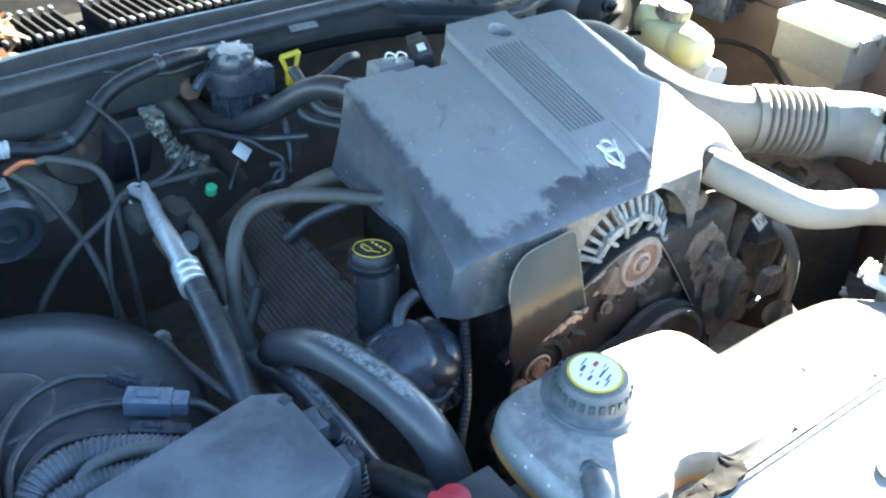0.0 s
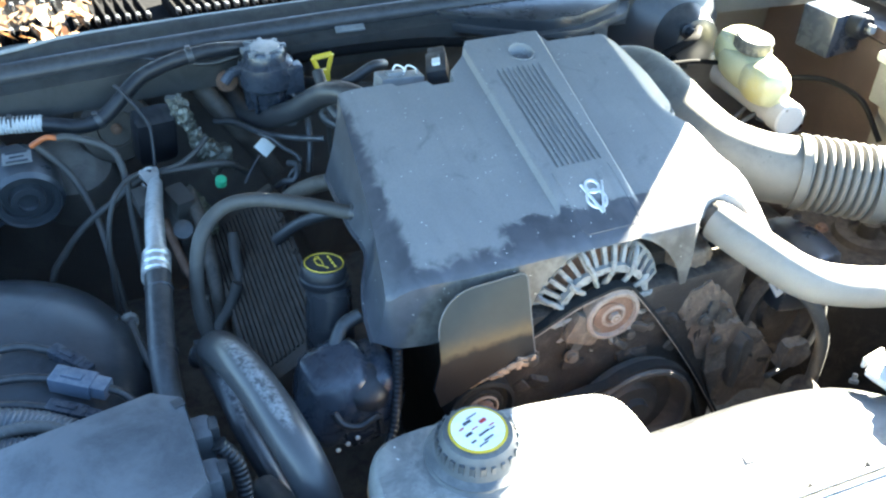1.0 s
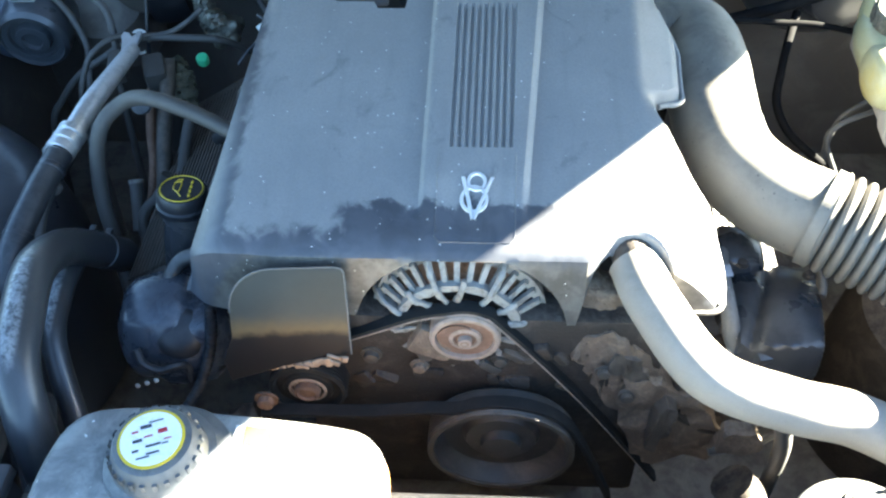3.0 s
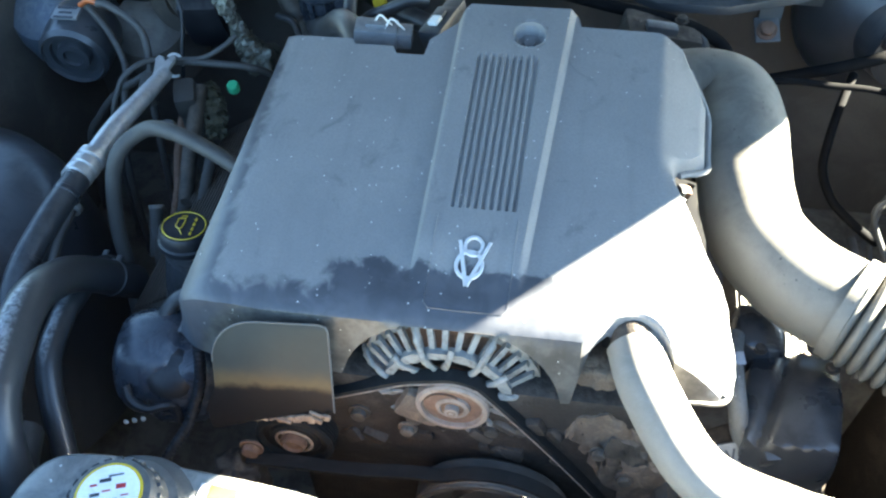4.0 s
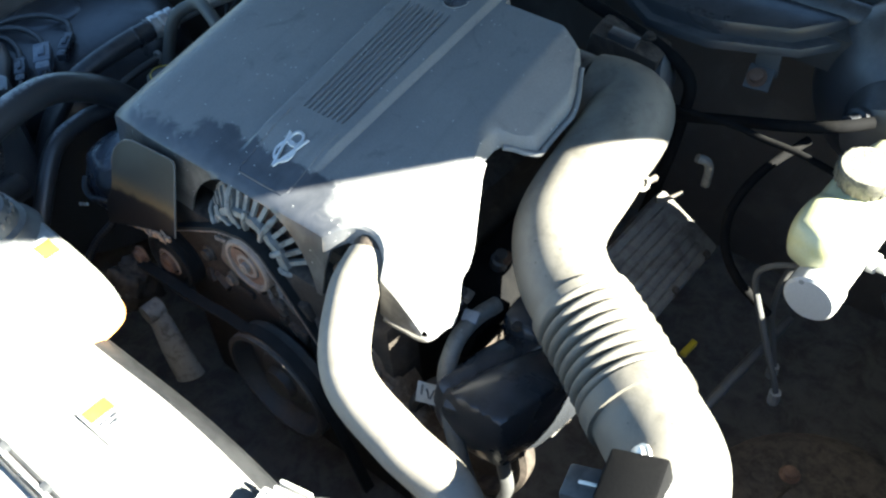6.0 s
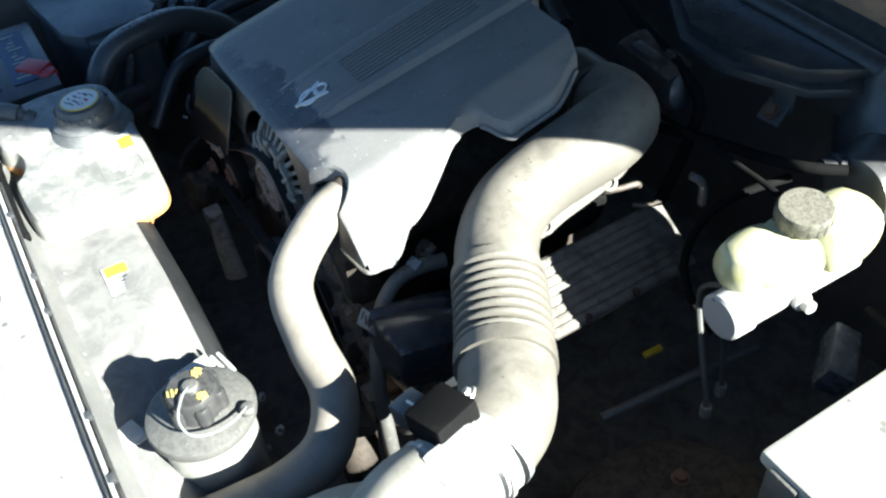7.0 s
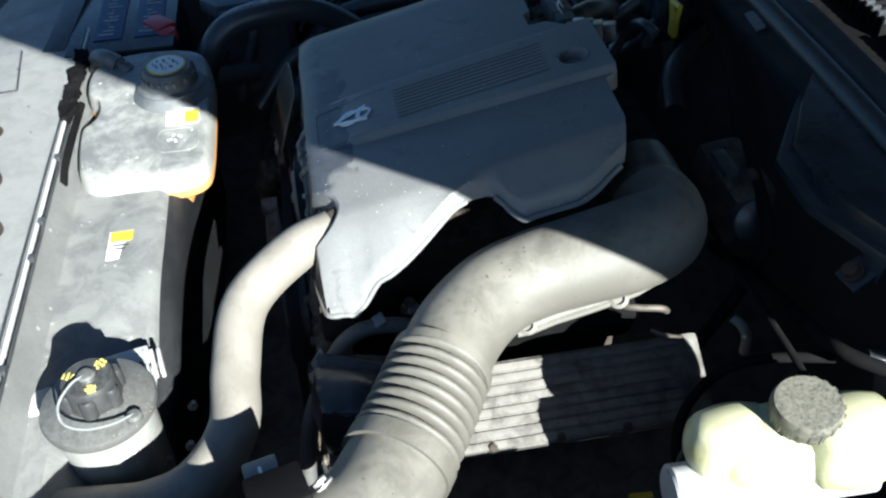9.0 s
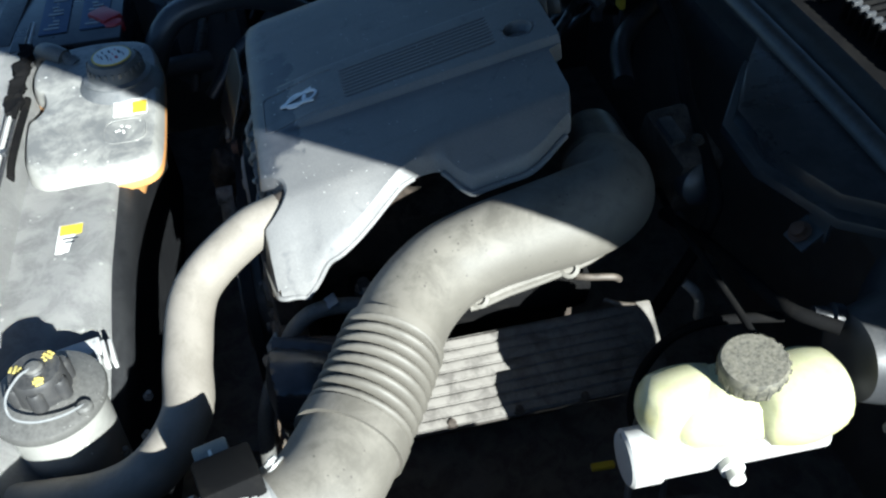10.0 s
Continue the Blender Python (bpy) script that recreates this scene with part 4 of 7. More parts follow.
# ---- intake ----
def intake_pipe():
    ob = thing("intake_pipe", (0.3, 0.12, -0.1), "dusty grey-brown plastic intake pipe with a ribbed bellows", "intake pipe")
    bm = new_bm()
    path = [(0.192, 0.272, -0.049), (0.222, 0.275, -0.047), (0.249, 0.262, -0.047), (0.26, 0.222, -0.053), (0.264, 0.165, -0.061), (0.268, 0.113, -0.069), (0.281, 0.066, -0.078), (0.318, 0.023, -0.085), (0.367, -0.008, -0.088)]
    tube(bm, path, lambda u: 0.049 + 0.001 * u + 0.0035 * math.exp(-((u - 0.36) / 0.14) ** 2), seg=32, n=10)
    part("elbow", bm, PIPE, ob)
    bm = new_bm()
    tube(bm, [(0.12, 0.285, -0.055), (0.16, 0.283, -0.052), (0.2, 0.275, -0.049)], 0.04, seg=28)
    part("throttle_coupling", bm, RUBBER, ob, "dark rubber coupling")
    bm = new_bm()
    tube(bm, [(0.178, 0.2775, -0.0505), (0.187, 0.2755, -0.0498)], 0.0425, seg=28, smooth=False)
    part("coupling_clamp", bm, STEEL_TAN, ob, "dull steel band clamp")
    bm = new_bm()
    tube(bm, [(0.358, -0.003, -0.0875), (0.369, -0.0098, -0.0883)], 0.0545, seg=28, smooth=False)
    part("collar", bm, PIPE, ob)
    bm = new_bm()
    line = spline([(0.367, -0.008, -0.088), (0.412, -0.033, -0.093), (0.456, -0.06, -0.098)], 56)
    tube(bm, line, lambda u: 0.042 + 0.0135 * abs(math.cos(u * math.pi * 8)) ** 0.42, seg=28, smooth=False)
    part("bellows", bm, BELLOWS, ob, "ribbed rubber bellows")
    bm = new_bm()
    tube(bm, [(0.453, -0.058, -0.098), (0.469, -0.068, -0.0985)], 0.0562, seg=28, smooth=False)
    part("flange", bm, BELLOWS, ob)
    bm = new_bm()
    tube(bm, [(0.453, -0.058, -0.098), (0.481, -0.075, -0.099), (0.515, -0.101, -0.099), (0.535, -0.14, -0.102)], 0.052, seg=28)
    part("outlet", bm, PIPE, ob)
    bm = new_bm()
    tube(bm, [(0.532, -0.132, -0.1015), (0.5355, -0.14, -0.102)], 0.0535, seg=28, smooth=False)
    part("clamp", bm, GREYPLUG, ob, "worn steel band clamp")
    bolt("clamp_screw", (0.503, -0.132, -0.058), (-0.5, -0.5, 0.5), 0.007, ALU, ob)
    for q in ((0.307, 0.1, -0.106), (0.299, 0.205, -0.094)):
        bm = new_bm()
        lathe(bm, q, (0.5, -0.2, 0.6), [(0.009, 0), (0.0115, 0.002), (0.0115, 0.007), (0.007, 0.0085), (0.0065, 0.005), (0.001, 0.005)], seg=16)
        part("boss", bm, PIPE, ob)
    # flat welded flange along the lower side, with a raised bead on its edge
    axis_y = (0.085, 0.1, 0.13, 0.165, 0.2, 0.225, 0.245)
    core = [Vector((np.interp(y, [0.066, 0.113, 0.165, 0.218, 0.259], [0.281, 0.268, 0.264, 0.258, 0.243]), y, np.interp(y, [0.066, 0.113, 0.165, 0.218, 0.259], [-0.078, -0.069, -0.061, -0.053, -0.047]))) for y in axis_y]
    edge = [q + Vector((0.041, 0.002, -0.0385)) * (1 if y > 0.09 else 0.93) for q, y in zip(core, axis_y)]
    bm = new_bm()
    rows = []
    for p, q in zip(edge, core):
        d = (q - p).normalized()
        up = d.cross(Vector((0, 1, 0))).normalized() * 0.003
        rows.append([bm.verts.new(v) for v in (p + up, p + d * 0.02 + up, p + d * 0.02 - up, p - up)])
    for r, s in zip(rows, rows[1:]):
        for j in range(4):
            bm.faces.new((r[j], s[j], s[(j + 1) % 4], r[(j + 1) % 4]))
    bm.faces.new(rows[0])
    bm.faces.new(rows[-1][::-1])
    part("flange_strip", bm, PIPE, ob)
    bm = new_bm()
    tube(bm, edge, 0.0042, seg=8, smooth=False)
    part("seam", bm, PIPE, ob)
    return ob


intake_pipe()

# flow sensor, its connector and the air cleaner
maf = thing("air_flow_sensor", (0.545, -0.17, -0.1), "dark air flow sensor on the intake with a grey plug", "sensor")
bm = new_bm()
tube(bm, [(0.54, -0.135, -0.096), (0.552, -0.21, -0.098)], 0.0485, seg=28, smooth=False)
part("body", bm, SHROUD, maf, "pale dusty sensor body")
bm = new_bm()
box(bm, (0.516, -0.17, -0.047), (0.05, 0.052, 0.03), (0, -14, 14), bevel=0.004)
part("module", bm, TRAY, maf, "black electronics module")
bm = new_bm()
box(bm, (0.558, -0.18, -0.054), (0.04, 0.062, 0.024), (0, 8, 8), bevel=0.009)
part("mounting_pad", bm, SHROUD, maf)
for y, r, mat in ((-0.146, 0.0512, SHROUD), (-0.155, 0.0491, RUBBER), (-0.197, 0.0512, SHROUD), (-0.206, 0.0495, RUBBER)):
    bm = new_bm()
    tube(bm, [(0.5418 + 0.16 * (-0.146 - y), y, -0.0965), (0.5418 + 0.16 * (-0.141 - y), y - 0.005, -0.0966)], r, seg=32, smooth=False)
    part("band", bm, mat, maf)
bm = new_bm()
box(bm, (0.482, -0.185, -0.064), (0.034, 0.032, 0.024), (0, -14, 14), bevel=0.003)
part("plug", bm, BLACK, maf)
bm = new_bm()
box(bm, (0.486, -0.185, -0.0505), (0.022, 0.003, 0.0025), (0, -14, 14), bevel=0.0008)
part("clip", bm, WHITE, maf)

air = thing("air_cleaner", (0.6, -0.3, -0.25), "dusty beige domed air cleaner housing in the front corner", "air cleaner")
bm = new_bm()
lathe(bm, (0.605, -0.32, -0.32), (0, 0.05, 1), [(0.125, 0), (0.13, 0.15), (0.128, 0.19), (0.118, 0.22), (0.095, 0.25), (0.06, 0.266), (0.02, 0.27)], seg=40)
BEIGE = surface("dusty_beige_plastic", (0.19, 0.18, 0.155), (0.24, 0.228, 0.2), (0.3, 0.288, 0.255), scale=9, rough=(0.5, 0.75), fine=600, bump=0.05)
part("housing", bm, BEIGE, air)
bm = new_bm()
lathe(bm, (0.605, -0.32, -0.2), (0, 0.05, 1), [(0.13, 0), (0.138, 0.002), (0.138, 0.012), (0.13, 0.014)], seg=40, caps=False)
part("rim", bm, PIPE, air)
bm = new_bm()
tube(bm, [(0.551, -0.205, -0.096), (0.56, -0.24, -0.09), (0.58, -0.29, -0.1)], 0.05, seg=28)
part("neck", bm, BEIGE, air)

# ---- upper radiator hose ----
hose = thing("radiator_hose", (0.3, -0.23, -0.15), "dusty tan upper radiator hose curving to the radiator", "hose")
bm = new_bm()
tube(bm, [(0.1555, -0.098, -0.0625), (0.172, -0.144, -0.07), (0.22, -0.205, -0.095), (0.297, -0.221, -0.118), (0.363, -0.226, -0.134), (0.417, -0.26, -0.142), (0.422, -0.312, -0.163), (0.409, -0.366, -0.178), (0.4, -0.415, -0.184), (0.397, -0.452, -0.187)], 0.0265, seg=22)
part("tube", bm, RUBBER_DUSTY, hose)
bm = new_bm()
tube(bm, [(0.3985, -0.43, -0.1855), (0.3975, -0.442, -0.1865)], 0.0278, seg=22, smooth=False)
box(bm, (0.392, -0.436, -0.157), (0.014, 0.012, 0.008), (0, 0, 10), bevel=0.002)
part("lower_clamp", bm, RUST_PALE, hose, "tan steel hose clamp")
# neck coloured dark to stand for the shaded hose end under the cover
bm = new_bm()
tube(bm, [(0.128, -0.02, -0.088), (0.145, -0.062, -0.064), (0.153, -0.0875, -0.0562), (0.158, -0.104, -0.0635)], 0.0225, seg=20)
part("outlet_neck", bm, GRIME, hose, "outlet neck, dark with the shade under the cover")


def rough_slab(bm, outline, thick, at, turn, amount, seed=0.0, cuts=5):
    """A cast plate with a lumpy, crusted face."""
    slab(bm, outline, thick, at, turn)
    bmesh.ops.triangulate(bm, faces=bm.faces[:])
    bmesh.ops.subdivide_edges(bm, edges=bm.edges[:], cuts=cuts, use_grid_fill=True)
    off = Vector((seed, 0, 0))
    for v in bm.verts:
        p = v.co * 38 + off
        v.co += Vector((noise.fractal(p, 0.7, 2.0, 5), noise.fractal(p + Vector((7, 0, 0)), 0.7, 2.0, 5), noise.fractal(p + Vector((0, 5, 0)), 0.7, 2.0, 5))) * amount
    return bm


def coolant_pump():
    """Cast plate leaning on the engine front, with a fin, a rust lump and a dark pulley behind it."""
    ob = thing("coolant_pump", (0.2, -0.13, -0.34), "crusted brown coolant pump casting with a fin and bolts", "pump")
    bm = new_bm()
    rough_slab(bm, [(0.098, -0.175), (0.115, -0.14), (0.14, -0.132), (0.165, -0.15), (0.19, -0.19), (0.215, -0.235), (0.236, -0.28), (0.262, -0.335), (0.23, -0.34), (0.196, -0.31), (0.15, -0.275), (0.125, -0.22)], 0.035, (0, -0.098, 0), (90, 0, 0), 0.006)
    part("casting", bm, RUST_CAST, ob, angle=60)
    bm = new_bm()
    rough_slab(bm, [(0.208, -0.235), (0.22, -0.245), (0.22, -0.265), (0.212, -0.29), (0.206, -0.33), (0.196, -0.325), (0.196, -0.28), (0.2, -0.25)], 0.03, (0, -0.125, 0), (90, 0, 0), 0.003, 3.0, 3)
    part("fin", bm, HOSE_BROWN, ob, angle=60)
    bm = new_bm()
    rough_slab(bm, [(0.138, -0.17), (0.158, -0.165), (0.172, -0.18), (0.186, -0.205), (0.172, -0.212), (0.155, -0.2), (0.142, -0.19)], 0.012, (0, -0.128, 0), (90, 0, 0), 0.008, 9.0, 4)
    part("rust_lump", bm, HOSE_BROWN, ob, "flaking orange-brown rust lump", angle=60)
    bm = new_bm()
    rough_slab(bm, [(0.16, -0.2), (0.2, -0.215), (0.235, -0.245), (0.268, -0.28), (0.285, -0.33), (0.275, -0.37), (0.2, -0.38), (0.16, -0.3)], 0.03, (0, -0.108, 0), (90, 0, 0), 0.007, 12.0, 5)
    part("lower_casting", bm, RUST_CAST, ob, angle=60)
    bm = new_bm()
    lathe(bm, (0.29, -0.1, -0.25), (0.12, -1, 0.15), [(0.075, 0), (0.078, 0.004), (0.078, 0.022), (0.072, 0.026), (0.066, 0.024), (0.062, 0.006), (0.03, 0.004), (0.028, 0.014), (0.01, 0.016)], seg=40)
    part("pulley", bm, GRIME, ob, "dark dished pulley")
    bm = new_bm()
    tube(bm, [(0.352, -0.13, -0.22), (0.36, -0.135, -0.26), (0.345, -0.14, -0.3), (0.315, -0.145, -0.325), (0.27, -0.15, -0.335)], 0.0075, seg=10, squash=0.6)
    part("guard", bm, STEEL_TAN, ob)
    bm = new_bm()
    rough_slab(bm, [(0.275, -0.265), (0.305, -0.262), (0.318, -0.285), (0.3, -0.31), (0.272, -0.305)], 0.02, (0, -0.15, 0), (90, 0, 0), 0.004, 5.0, 3)
    part("boss", bm, RUST_CAST, ob, angle=60)
    for x, z in ((0.135, -0.19), (0.165, -0.235), (0.215, -0.305), (0.31, -0.29)):
        bolt("bolt", (x, -0.14, z), (0, -1, 0), 0.0065, HOSE_BROWN, ob)
    bm = new_bm()
    tube(bm, [(0.29, -0.19, -0.33), (0.31, -0.2, -0.36), (0.33, -0.2, -0.44)], 0.026, seg=14)
    part("lower_pipe", bm, GRIME, ob)


coolant_pump()
bm = new_bm()
tube(bm, [(-0.19, -0.2, -0.285), (-0.183, -0.198, -0.305), (-0.17, -0.2, -0.35), (-0.155, -0.2, -0.4)], lambda u: 0.013 + 0.009 * u, seg=12, squash=0.6)
lathe(bm, (-0.19, -0.212, -0.285), (0, 1, 0), [(0.014, 0), (0.014, 0.025)], seg=14)
single("belt_tensioner_arm", bm, CAST, "pale cast tensioner arm below the pulleys", "tensioner arm")
crusted("thermostat_housing", (0.125, -0.08, -0.128), (0.033, 0.033, 0.032), RUST_CAST, "dull corroded thermostat housing beside the alternator", "housing", 5.0)

# ---- radiator shroud, coolant tank and steering fluid reservoir ----
shroud = thing("fan_shroud", (0.05, -0.39, -0.2), "dusty grey plastic fan shroud over the radiator", "shroud")
bm = new_bm()
rows = []
XS = np.linspace(-0.42, 0.46, 45)
def shroud_drop(x):
    return 1.25 * max(0.0, x - 0.07) ** 2


def shroud_back(x):
    return float(np.interp(x, [-0.42, 0.05, 0.2, 0.28, 0.46], [-0.328, -0.323, -0.325, -0.332, -0.355]))
for x in XS:
    b = shroud_back(x)
    hump = 0.005 * math.exp(-((x - 0.06) / 0.1) ** 2)
    rows.append([bm.verts.new((x, y, z)) for y, z in ((-0.462, -0.108), (-0.458, -0.118), (-0.445, -0.142), (-0.42, -0.146), (-0.38, -0.143 + hump * 0.6 - 0.45 * shroud_drop(x)), (b + 0.01 - 0.02, -0.142 + hump - shroud_drop(x)), (b, -0.148 + hump - shroud_drop(x)), (b + 0.004, -0.156 + hump - shroud_drop(x)))])
for a, b in zip(rows, rows[1:]):
    for k in range(len(a) - 1):
        bm.faces.new((a[k], a[k + 1], b[k + 1], b[k]))
bmesh.ops.solidify(bm, geom=bm.faces[:], thickness=0.004)
part("panel", bm, SHROUD, shroud)
bm = new_bm()
rows = []
for x in XS:
    b = shroud_back(x)
    hump = 0.005 * math.exp(-((x - 0.06) / 0.1) ** 2)
    rows.append([bm.verts.new((x, y, z - (shroud_drop(x) if z > -0.3 else 0))) for y, z in ((b - 0.002, -0.1525 + hump), (b + 0.006, -0.1535 + hump), (b + 0.015, -0.157), (b + 0.022, -0.166), (b + 0.025, -0.185), (b + 0.027, -0.23), (b + 0.029, -0.42))])
for a, b in zip(rows, rows[1:]):
    for k in range(len(a) - 1):
        bm.faces.new((a[k], a[k + 1], b[k + 1], b[k]))
bmesh.ops.solidify(bm, geom=bm.faces[:], thickness=0.004)
# rear lip coloured near black so that its shade sits in the colour
part("rear_lip", bm, surface("dusty_shaded_shroud_lip", (0.022, 0.023, 0.026), (0.03, 0.031, 0.034), (0.045, 0.046, 0.048), scale=14, rough=(0.4, 0.6), bump=0.05), shroud, "rear lip of the shroud, its shade put into a near-black colour")
bm = new_bm()
box(bm, (0.034, -0.374, -0.1402), (0.056, 0.034, 0.0012), (0, 0, 0), bevel=0.0004)
sticker = part("sticker", bm, WHITE, shroud, "white and yellow warning sticker")
bm = new_bm()
box(bm, (0.0185, -0.374, -0.139), (0.019, 0.028, 0.001), (0, 0, 0))
part("band", bm, YELLOW, sticker)
for k in range(2):
    bm = new_bm()
    box(bm, (0.036 + 0.007 * k, -0.374, -0.139), (0.0022, 0.02 - 0.008 * k, 0.0008))
    part("print_bar", bm, INK, sticker)

seam = thing("front_seam", (0, -0.463, -0.1), "dark rubber seam with small clips along the front panel", "seal")
bm = new_bm()
tube(bm, [(-0.5, -0.461, -0.104), (-0.1, -0.461, -0.1015), (0.3, -0.461, -0.1015), (0.45, -0.46, -0.105)], 0.0022, seg=8)
tube(bm, [(-0.5, -0.4735, -0.1), (-0.1, -0.4735, -0.0965), (0.3, -0.4735, -0.0965), (0.45, -0.472, -0.1)], 0.0016, seg=8)
part("strip", bm, RUBBER, seam)
bm = new_bm()
tube(bm, [(-0.5, -0.467, -0.1), (-0.1, -0.467, -0.097), (0.3, -0.467, -0.097), (0.45, -0.466, -0.101)], 0.0026, seg=8)
part("bead", bm, FUSELID, seam, "pale bead between two dark lines")
for k in range(4):
    bm = new_bm()
    x = -0.385 + 0.05 * k
    rough_slab(bm, [(x - 0.03, -0.472), (x - 0.005, -0.478), (x + 0.022, -0.47), (x + 0.028, -0.458), (x + 0.004, -0.452), (x - 0.026, -0.456)], 0.01, (0, 0, -0.1), (0, 0, 0), 0.006, 2.0 * k, 3)
    part("foam_pad", bm, TRAY, seam, "black crumbling foam pad")
# dark strip that stands in for the shaded front wall of the tank
bm = new_bm()
tube(bm, [(-0.285, -0.4585, -0.117), (-0.2, -0.459, -0.114), (-0.12, -0.459, -0.114), (-0.085, -0.457, -0.118)], 0.0065, seg=8)
part("shade_bead", bm, TRAY, seam)
for x in (-0.12, 0.02, 0.09, 0.27, 0.36):
    bm = new_bm()
    box(bm, (x, -0.463, -0.097), (0.012, 0.009, 0.006), bevel=0.0015)
    part("clip", bm, BLACK, seam)


def coolant_tank():
    ob = thing("coolant_tank", (-0.23, -0.355, -0.25), "dirty translucent coolant tank with orange fluid and a black cap", "tank")

    out = [(-0.13, -0.258), (-0.088, -0.268), (-0.074, -0.3), (-0.074, -0.36), (-0.078, -0.41), (-0.095, -0.438), (-0.13, -0.447), (-0.192, -0.449), (-0.206, -0.44), (-0.222, -0.43), (-0.245, -0.426), (-0.268, -0.431), (-0.28, -0.443), (-0.296, -0.449), (-0.335, -0.448), (-0.37, -0.43), (-0.385, -0.38), (-0.385, -0.32), (-0.37, -0.275), (-0.33, -0.258), (-0.25, -0.255)]
    line = []
    n = len(out)
    for i in range(n):
        a, b, c, d = (Vector(out[(i + j - 1) % n]) for j in range(4))
        for k in range(4):
            t = k / 4
            line.append(0.5 * (2 * b + (c - a) * t + (2 * a - 5 * b + 4 * c - d) * t * t + (3 * b - a - 3 * c + d) * t ** 3))
    mid = Vector((-0.228, -0.352))

    def ring(bm, s, z, tilt=0.0, lean=0.0):
        return [bm.verts.new((*(mid + (p - mid) * s), z + tilt * (mid.x + (p.x - mid.x) * s + 0.228) + lean * (p.y - mid.y + 0.02))) for p in [Vector((q.x, q.y - 0.55 * max(0.0, -0.146 - z))) for q in line]]

    def loft(bm, levels, cap_low=True, cap_top=True):
        rings = [ring(bm, *q) for q in levels]
        for a, b in zip(rings, rings[1:]):
            for k in range(len(line)):
                bm.faces.new((a[k], a[(k + 1) % len(line)], b[(k + 1) % len(line)], b[k]))
        if cap_low:
            bm.faces.new(rings[0][::-1])
        if cap_top:
            bm.faces.new(rings[-1])
    bm = new_bm()
    loft(bm, [(0.84, -0.25), (0.87, -0.245), (0.89, -0.22, -0.05, 0.1), (0.915, -0.178, -0.08, 0.22), (0.935, -0.158, -0.1, 0.05), (0.955, -0.148, -0.1), (0.985, -0.1455, -0.1), (0.992, -0.1425, -0.1), (0.988, -0.1395, -0.1), (0.985, -0.134, -0.1)], cap_top=False)
    part("fluid_level", bm, COOLANT, ob, "orange coolant showing through the wall")
    bm = new_bm()
    loft(bm, [(0.985, -0.134, -0.1), (0.975, -0.12, -0.1), (0.955, -0.109, -0.1), (0.92, -0.104, -0.1), (0.86, -0.1025, -0.1), (0.5, -0.102, -0.1), (0.05, -0.102, -0.1)], cap_low=False)
    part("body", bm, TANK, ob)
    bm = new_bm()
    c = Vector((-0.272, -0.316, -0.1))
    lathe(bm, c, (0, 0, 1), [(0.064, -0.008), (0.06, 0.0), (0.053, 0.005), (0.05, 0.01)], seg=40)
    part("neck", bm, TANKSHADE, ob)
    bm = new_bm()
    lathe(bm, c + Vector((0, 0, 0.008)), (0, 0, 1), [(0.05, 0), (0.05, 0.004), (0.043, 0.008), (0.037, 0.026), (0.034, 0.031), (0.028, 0.0325)], seg=48)
    cap = part("cap", bm, TANKSHADE, ob, "dusty black ridged pressure cap")
    for k in range(24):
        a = 2 * math.pi * k / 24
        bm = new_bm()
        box(bm, c + Vector((0.0392 * math.cos(a), 0.0392 * math.sin(a), 0.024)), (0.003, 0.0045, 0.015), (0, 0, math.degrees(a)), bevel=0.0008)
        part("grip", bm, TANKSHADE, cap)
    bm = new_bm()
    lathe(bm, c + Vector((0, 0, 0.0415)), (0, 0, 1), [(0.0288, 0), (0.0288, 0.0008)], seg=40)
    part("label_ring", bm, YELLOW, cap)
    bm = new_bm()
    lathe(bm, c + Vector((0, 0, 0.0424)), (0, 0, 1), [(0.0262, 0), (0.0262, 0.0006)], seg=40)
    part("label_disc", bm, WHITE, cap)
    for x, y, w, h, r in ((-0.008, 0.012, 0.012, 0.008, 20), (0.009, 0.009, 0.010, 0.010, 20), (-0.012, -0.004, 0.010, 0.007, 20), (0.004, -0.007, 0.016, 0.005, 20), (0.006, -0.015, 0.014, 0.004, 20), (-0.011, -0.015, 0.007, 0.005, 20), (0.0, 0.019, 0.016, 0.003, 20), (-0.017, 0.005, 0.007, 0.004, 20), (0.016, 0.001, 0.008, 0.003, 20), (0.015, -0.004, 0.007, 0.003, 20), (-0.003, 0.002, 0.009, 0.003, 20), (-0.002, -0.021, 0.014, 0.003, 20)):
        bm = new_bm()
        box(bm, c + Vector((x * 0.9, y * 0.9, 0.0432)), (w * 0.8, h * 0.42, 0.0006), (0, 0, r))
        part("print_bar", bm, RED if w < 0.0105 and y > 0 else INK, cap)
    bm = new_bm()
    box(bm, (-0.198, -0.298, -0.1038), (0.036, 0.048, 0.0016), (0, 5.7, 0), bevel=0.0005)
    lab = part("tank_label", bm, WHITE, ob)
    bm = new_bm()
    box(bm, (-0.194, -0.2845, -0.103), (0.026, 0.02, 0.0014), (0, 5.7, 0))
    part("label_band", bm, YELLOW, lab)
    bm = new_bm()
    rim = [(x - 0.148, y - 0.305) for x, y in round_rect(0.05, 0.058, 0.016)]
    tube(bm, [(x, y, -0.1022 - 0.1 * (x + 0.228)) for x, y in rim + rim[:1]], 0.0008, seg=6, smooth=False)
    part("moulded_ridge", bm, TANK, ob)
    rnd = random.Random(21)
    for k in range(7):
        x, y = (-0.15 + rnd.uniform(-0.009, 0.009), -0.307 + rnd.uniform(-0.012, 0.012))
        bm = new_bm()
        lathe(bm, (x, y, -0.1022 - 0.1 * (x + 0.228)), (0.1, 0, 1), [(0.0019, 0), (0.0016, 0.0009), (0.0007, 0.0012)], seg=10)
